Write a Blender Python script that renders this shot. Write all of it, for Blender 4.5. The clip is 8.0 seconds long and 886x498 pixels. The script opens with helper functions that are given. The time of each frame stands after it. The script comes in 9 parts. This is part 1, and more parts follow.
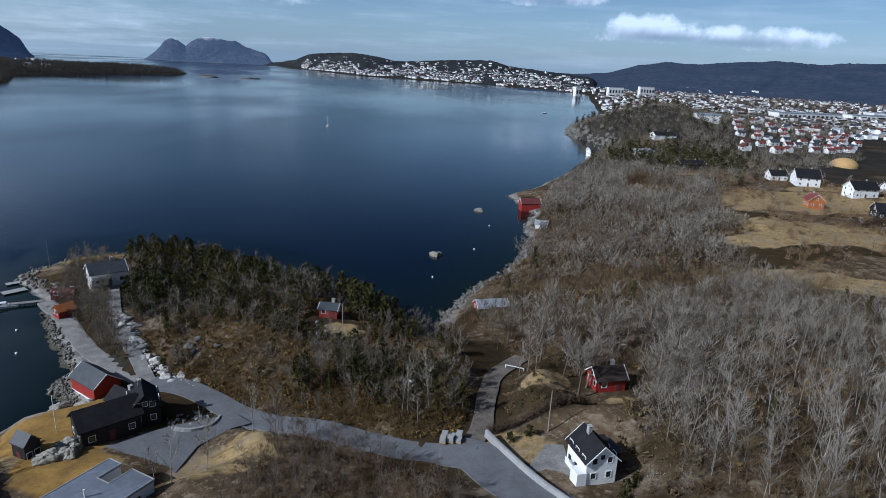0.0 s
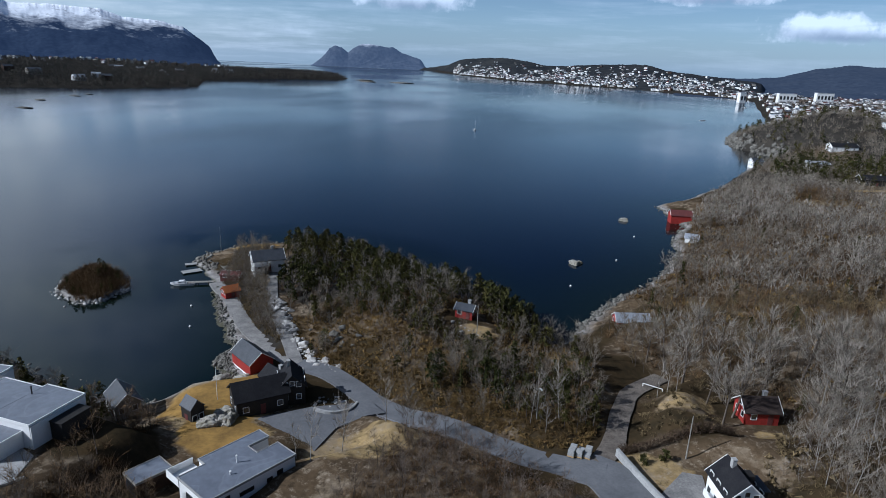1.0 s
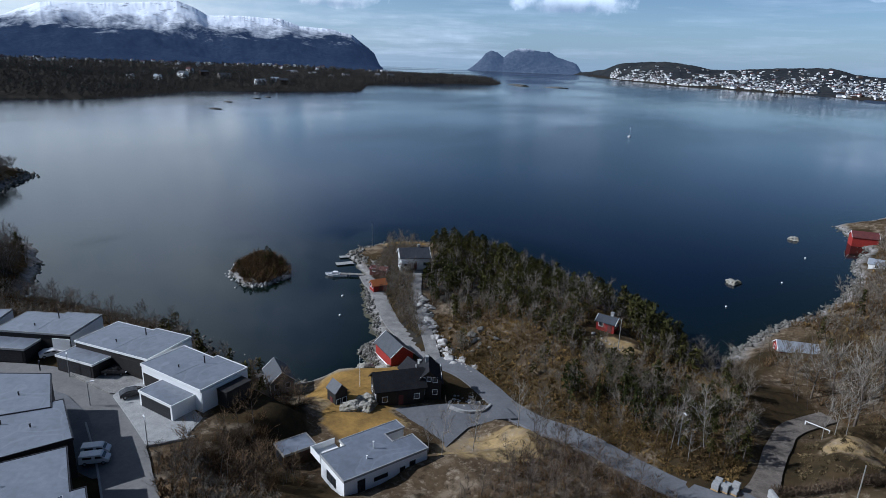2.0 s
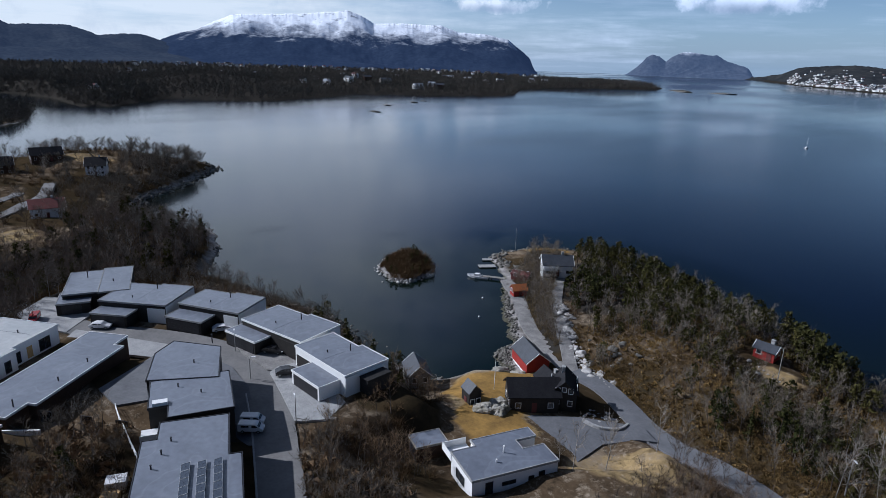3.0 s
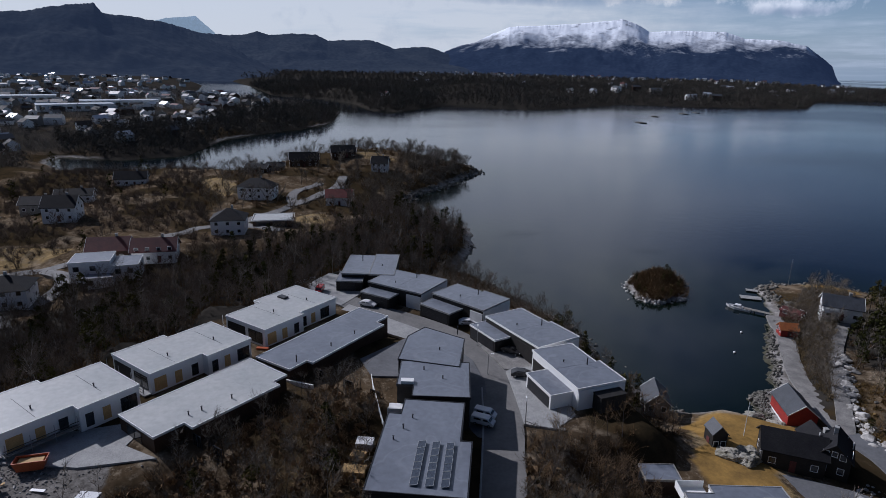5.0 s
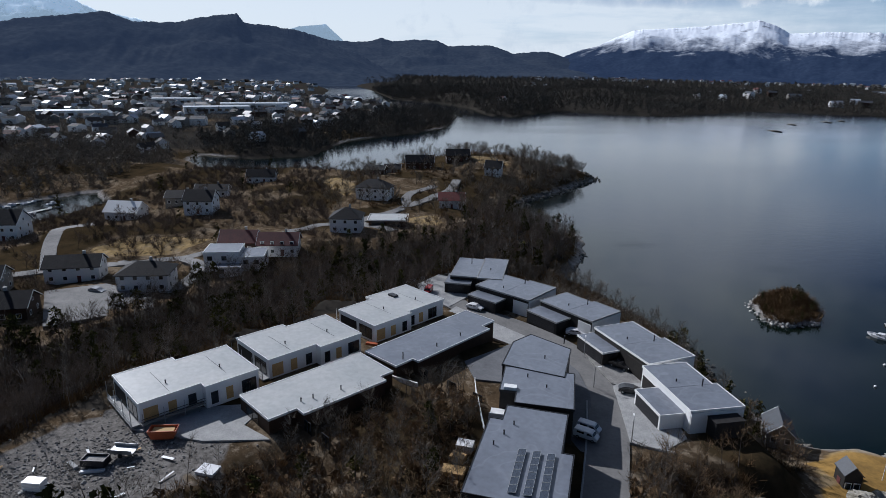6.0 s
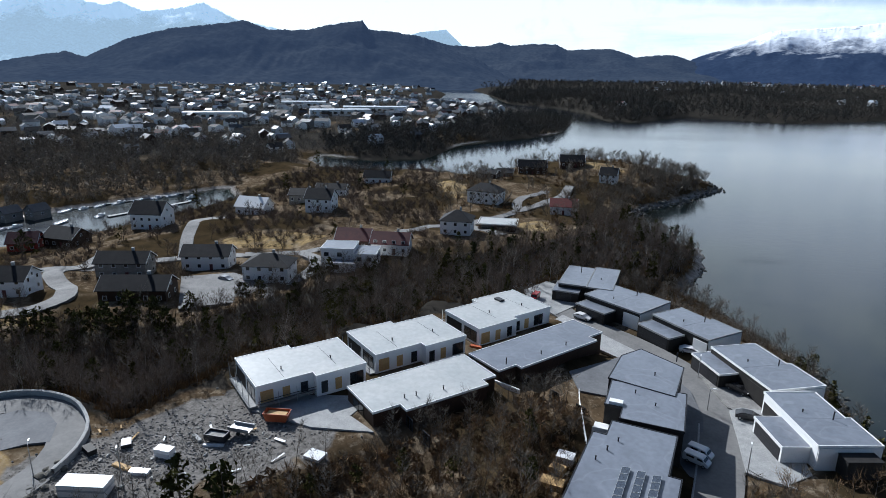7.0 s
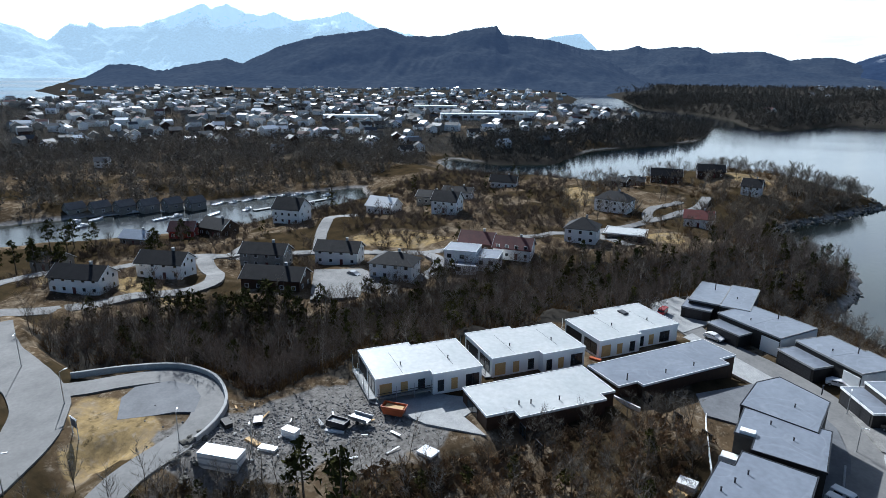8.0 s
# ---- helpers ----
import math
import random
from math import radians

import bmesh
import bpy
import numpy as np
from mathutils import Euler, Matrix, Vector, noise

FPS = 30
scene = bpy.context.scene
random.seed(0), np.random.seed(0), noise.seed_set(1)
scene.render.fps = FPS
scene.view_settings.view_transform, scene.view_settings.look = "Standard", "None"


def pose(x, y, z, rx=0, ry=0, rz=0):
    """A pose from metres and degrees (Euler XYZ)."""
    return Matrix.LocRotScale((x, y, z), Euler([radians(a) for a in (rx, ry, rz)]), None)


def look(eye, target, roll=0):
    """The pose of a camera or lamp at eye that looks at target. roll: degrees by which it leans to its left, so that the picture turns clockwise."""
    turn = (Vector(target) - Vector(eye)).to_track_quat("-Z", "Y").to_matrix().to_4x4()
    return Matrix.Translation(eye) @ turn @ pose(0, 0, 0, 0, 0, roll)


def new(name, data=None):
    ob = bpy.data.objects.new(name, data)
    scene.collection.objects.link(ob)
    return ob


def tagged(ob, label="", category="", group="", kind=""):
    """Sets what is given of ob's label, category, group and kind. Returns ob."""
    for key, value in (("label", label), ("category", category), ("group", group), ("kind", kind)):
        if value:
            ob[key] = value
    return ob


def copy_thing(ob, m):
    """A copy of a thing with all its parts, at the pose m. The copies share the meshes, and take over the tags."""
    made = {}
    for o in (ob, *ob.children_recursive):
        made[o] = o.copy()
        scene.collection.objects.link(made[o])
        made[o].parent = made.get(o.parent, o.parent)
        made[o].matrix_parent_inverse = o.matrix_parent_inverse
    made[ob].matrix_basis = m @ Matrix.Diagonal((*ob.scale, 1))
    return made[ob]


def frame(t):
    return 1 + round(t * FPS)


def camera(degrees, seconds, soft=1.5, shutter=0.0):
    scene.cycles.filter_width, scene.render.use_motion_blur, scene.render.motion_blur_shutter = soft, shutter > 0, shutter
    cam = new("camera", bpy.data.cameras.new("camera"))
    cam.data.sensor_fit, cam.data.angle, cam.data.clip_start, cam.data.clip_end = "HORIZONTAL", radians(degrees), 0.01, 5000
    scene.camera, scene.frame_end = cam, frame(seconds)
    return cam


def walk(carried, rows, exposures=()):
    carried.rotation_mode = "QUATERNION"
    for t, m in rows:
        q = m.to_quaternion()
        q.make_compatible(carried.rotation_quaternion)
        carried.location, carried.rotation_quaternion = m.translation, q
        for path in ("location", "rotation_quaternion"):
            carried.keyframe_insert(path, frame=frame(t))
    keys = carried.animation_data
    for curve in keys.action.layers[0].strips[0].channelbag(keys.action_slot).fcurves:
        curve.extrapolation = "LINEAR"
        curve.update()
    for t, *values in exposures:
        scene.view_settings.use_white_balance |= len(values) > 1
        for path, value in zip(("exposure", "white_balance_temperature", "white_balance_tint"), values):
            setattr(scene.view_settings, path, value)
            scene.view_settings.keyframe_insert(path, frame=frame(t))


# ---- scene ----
# ---- camera: hovers over the shore and turns to its left ----
EYE = 68.0
cam = camera(70.86, 8.0, soft=0.6)
ROWS = [  # seconds, yaw, pitch, lean to the right
    (0.0, 0.00, -16.57, -2.82),
    (0.5, 6.60, -16.67, -2.71),
    (1.0, 13.28, -16.75, -2.54),
    (1.5, 20.13, -16.83, -2.37),
    (3.0, 40.67, -16.94, -1.88),
    (3.5, 47.47, -16.92, -1.76),
    (4.0, 53.65, -16.89, -1.63),
    (4.5, 59.07, -16.84, -1.51),
    (6.0, 74.71, -16.56, -1.15),
    (6.5, 80.15, -16.47, -1.03),
    (7.0, 85.10, -16.36, -0.92),
    (7.5, 90.73, -16.24, -0.75),
    (8.0, 96.78, -16.10, -0.66),
]
walk(cam, [(t, pose(0, 0, EYE, 0, 0, yaw) @ pose(0, 0, 0, 90 + pitch, 0, 0) @ pose(0, 0, 0, 0, 0, -lean))
           for t, yaw, pitch, lean in ROWS],
     exposures=[(0.0, -0.15, 5000.0, 11.0), (1.5, -0.05, 5000.0, 11.0), (3.0, -0.08, 5050.0, 15.0), (4.5, -0.5, 5200.0, 20.0), (6.0, -0.12, 5250.0, 14.0), (8.0, 0.73, 5100.0, 8.0)])

# ---- light: spring sun over broken cloud ----
SUN_YAW, SUN_UP = 119.0, 34.0
world = bpy.data.worlds.new("world")
scene.world = world
world.use_nodes = True
wt = world.node_tree
wt.nodes.clear()


def wmath(op, a, b=None, c=None):
    """A math node on sockets or numbers; gives its output."""
    n = wt.nodes.new("ShaderNodeMath")
    n.operation = op
    for i, v in enumerate((a, b, c)):
        if v is None:
            continue
        if isinstance(v, (int, float)):
            n.inputs[i].default_value = v
        else:
            wt.links.new(v, n.inputs[i])
    return n.outputs[0]


sky = wt.nodes.new("ShaderNodeTexSky")
sky.sky_type, sky.sun_disc = "NISHITA", False
sky.sun_elevation, sky.sun_rotation = radians(SUN_UP), radians(-SUN_YAW)
sky.altitude, sky.air_density, sky.dust_density, sky.ozone_density = 50, 1.0, 0.4, 2.5
coord = wt.nodes.new("ShaderNodeTexCoord")
split = wt.nodes.new("ShaderNodeSeparateXYZ")
wt.links.new(coord.outputs["Generated"], split.inputs[0])
heading = wmath("DEGREES", wmath("ARCTAN2", wmath("MULTIPLY", split.outputs["X"], -1.0), split.outputs["Y"]))
rise = wmath("DEGREES", wmath("ARCSINE", split.outputs["Z"]))
# high broken cloud, seen at a low angle
low = wmath("MAXIMUM", wmath("ADD", split.outputs["Z"], 0.07), 0.06)
flat = wt.nodes.new("ShaderNodeCombineXYZ")
wt.links.new(wmath("DIVIDE", split.outputs["X"], low), flat.inputs["X"])
wt.links.new(wmath("DIVIDE", split.outputs["Y"], low), flat.inputs["Y"])
veil = wt.nodes.new("ShaderNodeTexNoise")
veil.inputs["Scale"].default_value, veil.inputs["Detail"].default_value, veil.inputs["Roughness"].default_value = 0.3, 8, 0.6
wt.links.new(flat.outputs[0], veil.inputs["Vector"])
# more of it towards the sun
sunward = wmath("SUBTRACT", wmath("MULTIPLY", wmath("COSINE", wmath("RADIANS", wmath("SUBTRACT", heading, 102.0))), 0.46), 0.1)
thick = wmath("MULTIPLY", wmath("SUBTRACT", wmath("ADD", veil.outputs["Fac"], sunward), 0.53), 4.5)
thin = wt.nodes.new("ShaderNodeClamp")
wt.links.new(thick, thin.inputs[0])
# single heaps of cloud: heading, rise, reach both ways
fine = wt.nodes.new("ShaderNodeTexNoise")
fine.inputs["Scale"].default_value, fine.inputs["Detail"].default_value, fine.inputs["Roughness"].default_value = 24.0, 7, 0.6
wt.links.new(coord.outputs["Generated"], fine.inputs["Vector"])
heaps = None
for a, e, ra, re_ in ((17.0, 5.0, 5.6, 1.1), (-7.5, 5.9, 6.0, 0.8), (-16.5, 3.6, 5.2, 1.25), (-23.5, 3.1, 7.5, 0.95), (37.0, 4.6, 4.5, 0.8), (-45.0, 6.0, 10.0, 2.5), (55.0, 6.2, 16.0, 1.6)):
    u = wmath("DIVIDE", wmath("SUBTRACT", heading, a), ra)
    v = wmath("DIVIDE", wmath("SUBTRACT", rise, e), re_)
    one = wmath("SUBTRACT", 1.0, wmath("ADD", wmath("MULTIPLY", u, u), wmath("MULTIPLY", v, v)))
    lit = wmath("MULTIPLY", v, wmath("MAXIMUM", one, 0.0))
    tops = lit if heaps is None else wmath("ADD", tops, lit)
    heaps = one if heaps is None else wmath("MAXIMUM", heaps, one)
heap_mask = wt.nodes.new("ShaderNodeClamp")
wt.links.new(wmath("MULTIPLY", wmath("ADD", heaps, wmath("MULTIPLY", wmath("SUBTRACT", fine.outputs["Fac"], 0.5), 3.6)), 1.3), heap_mask.inputs[0])
# long thin streaks low over the horizon
strip = wt.nodes.new("ShaderNodeCombineXYZ")
wt.links.new(wmath("MULTIPLY", heading, 0.07), strip.inputs["X"])
wt.links.new(wmath("MULTIPLY", rise, 0.75), strip.inputs["Y"])
streaks = wt.nodes.new("ShaderNodeTexNoise")
streaks.inputs["Scale"].default_value, streaks.inputs["Detail"].default_value, streaks.inputs["Roughness"].default_value = 1.0, 7, 0.62
wt.links.new(strip.outputs[0], streaks.inputs["Vector"])
streak_mask = wt.nodes.new("ShaderNodeClamp")
wt.links.new(wmath("MULTIPLY", wmath("SUBTRACT", streaks.outputs["Fac"], 0.47), 2.6), streak_mask.inputs[0])
cover = wmath("MAXIMUM", wmath("MAXIMUM", wmath("MULTIPLY", thin.outputs[0], 0.8), wmath("MULTIPLY", wmath("MULTIPLY", streak_mask.outputs[0], 0.5), wmath("POWER", 2.718, wmath("MULTIPLY", wmath("MAXIMUM", wmath("SUBTRACT", rise, 5.0), 0.0), -0.25)))), heap_mask.outputs[0])
above = wt.nodes.new("ShaderNodeClamp")
wt.links.new(wmath("MULTIPLY", wmath("ADD", rise, 1.0), 0.6), above.inputs[0])
cover = wmath("MULTIPLY", cover, above.outputs[0])
# clear blue higher up
height_fade = wt.nodes.new("ShaderNodeMapRange")
height_fade.inputs["From Min"].default_value, height_fade.inputs["From Max"].default_value = 18.0, 55.0
height_fade.inputs["To Min"].default_value, height_fade.inputs["To Max"].default_value = 1.0, 0.12
wt.links.new(rise, height_fade.inputs["Value"])
cover = wmath("MULTIPLY", cover, height_fade.outputs[0])
shade = wt.nodes.new("ShaderNodeMixRGB")
glare = wt.nodes.new("ShaderNodeMixRGB")
glare.inputs["Color1"].default_value, glare.inputs["Color2"].default_value = (11.0, 11.5, 11.5, 1), (10.6, 10.3, 8.9, 1)
warmth = wt.nodes.new("ShaderNodeClamp")
wt.links.new(wmath("MULTIPLY", sunward, 6.0), warmth.inputs[0]); wt.links.new(warmth.outputs[0], glare.inputs["Fac"])
shade.inputs["Color1"].default_value = (4.2, 4.9, 5.6, 1)
wt.links.new(glare.outputs[0], shade.inputs["Color2"])
lit_part = wt.nodes.new("ShaderNodeClamp")
wt.links.new(wmath("ADD", wmath("MULTIPLY", fine.outputs["Fac"], 1.3), wmath("ADD", wmath("MULTIPLY", tops, 1.6), wmath("MULTIPLY", wmath("MAXIMUM", sunward, 0.0), 1.4))), lit_part.inputs[0])
wt.links.new(lit_part.outputs[0], shade.inputs["Fac"])
# pale haze along the horizon
haze = wt.nodes.new("ShaderNodeMixRGB")
veiled = wt.nodes.new("ShaderNodeMixRGB")
veiled.inputs["Color1"].default_value, veiled.inputs["Color2"].default_value = (3.5, 4.7, 5.5, 1), (8.4, 9.0, 9.2, 1)
wt.links.new(wmath("ADD", wmath("MULTIPLY", sunward, 2.6), 0.06), veiled.inputs["Fac"])
wt.links.new(veiled.outputs[0], haze.inputs["Color2"])
wt.links.new(wmath("MULTIPLY", wmath("POWER", 2.718, wmath("MULTIPLY", wmath("MAXIMUM", rise, 0.0), -0.16)), 0.75), haze.inputs["Fac"])
wt.links.new(sky.outputs[0], haze.inputs["Color1"])
# the blue deepens with height, away from the sun
deep = wt.nodes.new("ShaderNodeMapRange")
deep.inputs["From Min"].default_value, deep.inputs["From Max"].default_value = 3.5, 17.0
deep.inputs["To Min"].default_value, deep.inputs["To Max"].default_value = 0.0, 0.7
wt.links.new(rise, deep.inputs["Value"])
away = wt.nodes.new("ShaderNodeClamp")
wt.links.new(wmath("SUBTRACT", 1.0, wmath("MULTIPLY", sunward, 2.2)), away.inputs[0])
blue = wt.nodes.new("ShaderNodeVectorMath"); blue.operation = "SCALE"
wt.links.new(haze.outputs[0], blue.inputs[0])
wt.links.new(wmath("SUBTRACT", 1.0, wmath("MULTIPLY", deep.outputs[0], away.outputs[0])), blue.inputs["Scale"])
mix = wt.nodes.new("ShaderNodeMixRGB")
wt.links.new(cover, mix.inputs["Fac"]); wt.links.new(blue.outputs[0], mix.inputs["Color1"]); wt.links.new(shade.outputs[0], mix.inputs["Color2"])
back = wt.nodes.new("ShaderNodeBackground"); back.inputs["Strength"].default_value = 0.085
wt.links.new(mix.outputs[0], back.inputs["Color"])
out = wt.nodes.new("ShaderNodeOutputWorld")
wt.links.new(back.outputs[0], out.inputs["Surface"])

sun_data = bpy.data.lights.new("sun", "SUN")
sun_data.energy, sun_data.angle, sun_data.color = 5.0, radians(0.5), (1.0, 0.9, 0.75)
sun = new("sun", sun_data)
toward = Vector((-math.sin(radians(SUN_YAW)) * math.cos(radians(SUN_UP)), math.cos(radians(SUN_YAW)) * math.cos(radians(SUN_UP)), math.sin(radians(SUN_UP))))
sun.matrix_world = look(toward * 300, (0, 0, 0))

# ---- materials ----
def mat(name, a, b=None, rough=0.8, scale=1.0, metal=0.0, bump=0.0, bump_scale=None, spec=0.3, fine=None, glow=0.0, vary=0.0, grain=0.18, streak=0.0):
    """A surface whose colour wanders between a and b at a coarse scale and by grain at a fine one. Scales are per metre."""
    m = bpy.data.materials.new(name)
    m.use_nodes = True
    nt = m.node_tree
    p = nt.nodes["Principled BSDF"]
    p.inputs["Roughness"].default_value, p.inputs["Metallic"].default_value = rough, metal
    p.inputs["Specular IOR Level"].default_value = spec
    b = b or tuple(c * 0.75 for c in a)
    tc = nt.nodes.new("ShaderNodeTexCoord")
    n1 = nt.nodes.new("ShaderNodeTexNoise")
    n1.inputs["Scale"].default_value, n1.inputs["Detail"].default_value, n1.inputs["Roughness"].default_value = scale, 5, 0.65
    nt.links.new(tc.outputs["Object"], n1.inputs["Vector"])
    ramp = nt.nodes.new("ShaderNodeValToRGB")
    ramp.color_ramp.elements[0].position, ramp.color_ramp.elements[1].position = 0.33, 0.67
    ramp.color_ramp.elements[0].color, ramp.color_ramp.elements[1].color = (*a, 1), (*b, 1)
    nt.links.new(n1.outputs["Fac"], ramp.inputs["Fac"])
    col = ramp.outputs["Color"]
    n2 = nt.nodes.new("ShaderNodeTexNoise")
    n2.inputs["Scale"].default_value, n2.inputs["Detail"].default_value = fine or scale * 9, 3
    nt.links.new(tc.outputs["Object"], n2.inputs["Vector"])
    g = nt.nodes.new("ShaderNodeMapRange")
    g.inputs["From Min"].default_value, g.inputs["From Max"].default_value = 0.3, 0.7
    g.inputs["To Min"].default_value, g.inputs["To Max"].default_value = 1 - grain, 1 + grain * 0.8
    nt.links.new(n2.outputs["Fac"], g.inputs["Value"])
    mul = nt.nodes.new("ShaderNodeVectorMath"); mul.operation = "SCALE"
    nt.links.new(col, mul.inputs[0]); nt.links.new(g.outputs[0], mul.inputs["Scale"])
    col = mul.outputs[0]
    if vary:
        info = nt.nodes.new("ShaderNodeObjectInfo")
        geo = nt.nodes.new("ShaderNodeNewGeometry")
        add = nt.nodes.new("ShaderNodeMath"); add.operation = "ADD"
        nt.links.new(info.outputs["Random"], add.inputs[0]); nt.links.new(geo.outputs["Random Per Island"], add.inputs[1])
        fr = nt.nodes.new("ShaderNodeMath"); fr.operation = "FRACT"; nt.links.new(add.outputs[0], fr.inputs[0])
        mr = nt.nodes.new("ShaderNodeMapRange")
        mr.inputs["To Min"].default_value, mr.inputs["To Max"].default_value = 1 - vary, 1 + vary
        nt.links.new(fr.outputs[0], mr.inputs["Value"])
        m2 = nt.nodes.new("ShaderNodeVectorMath"); m2.operation = "SCALE"
        nt.links.new(col, m2.inputs[0]); nt.links.new(mr.outputs[0], m2.inputs["Scale"])
        col = m2.outputs[0]
    if streak:  # pale lines: creases and stains, with puddle reflections painted in
        n4 = nt.nodes.new("ShaderNodeTexNoise")
        n4.inputs["Scale"].default_value, n4.inputs["Detail"].default_value, n4.inputs["Distortion"].default_value = 0.11, 2, 0.6
        nt.links.new(tc.outputs["Object"], n4.inputs["Vector"])
        line = nt.nodes.new("ShaderNodeValToRGB")
        e = line.color_ramp.elements
        e[0].position, e[1].position = 0.485, 0.5
        e[0].color, e[1].color = (0, 0, 0, 1), (1, 1, 1, 1)
        last = e.new(0.52); last.color = (0, 0, 0, 1)
        nt.links.new(n4.outputs["Fac"], line.inputs["Fac"])
        mk = nt.nodes.new("ShaderNodeMath"); mk.operation = "MULTIPLY"; mk.inputs[1].default_value = streak
        nt.links.new(line.outputs[0], mk.inputs[0])
        mx = nt.nodes.new("ShaderNodeMixRGB"); mx.inputs["Color2"].default_value = (0.62, 0.65, 0.7, 1)
        nt.links.new(mk.outputs[0], mx.inputs["Fac"]); nt.links.new(col, mx.inputs["Color1"])
        col = mx.outputs[0]
    nt.links.new(col, p.inputs["Base Color"])
    if bump:
        bn = nt.nodes.new("ShaderNodeBump")
        bn.inputs["Strength"].default_value, bn.inputs["Distance"].default_value = bump, 0.1
        n3 = nt.nodes.new("ShaderNodeTexNoise")
        n3.inputs["Scale"].default_value, n3.inputs["Detail"].default_value = bump_scale or scale * 4, 6
        nt.links.new(tc.outputs["Object"], n3.inputs["Vector"])
        nt.links.new(n3.outputs["Fac"], bn.inputs["Height"]); nt.links.new(bn.outputs[0], p.inputs["Normal"])
    if glow:
        nt.links.new(col, p.inputs["Emission Color"]); p.inputs["Emission Strength"].default_value = glow
    return m


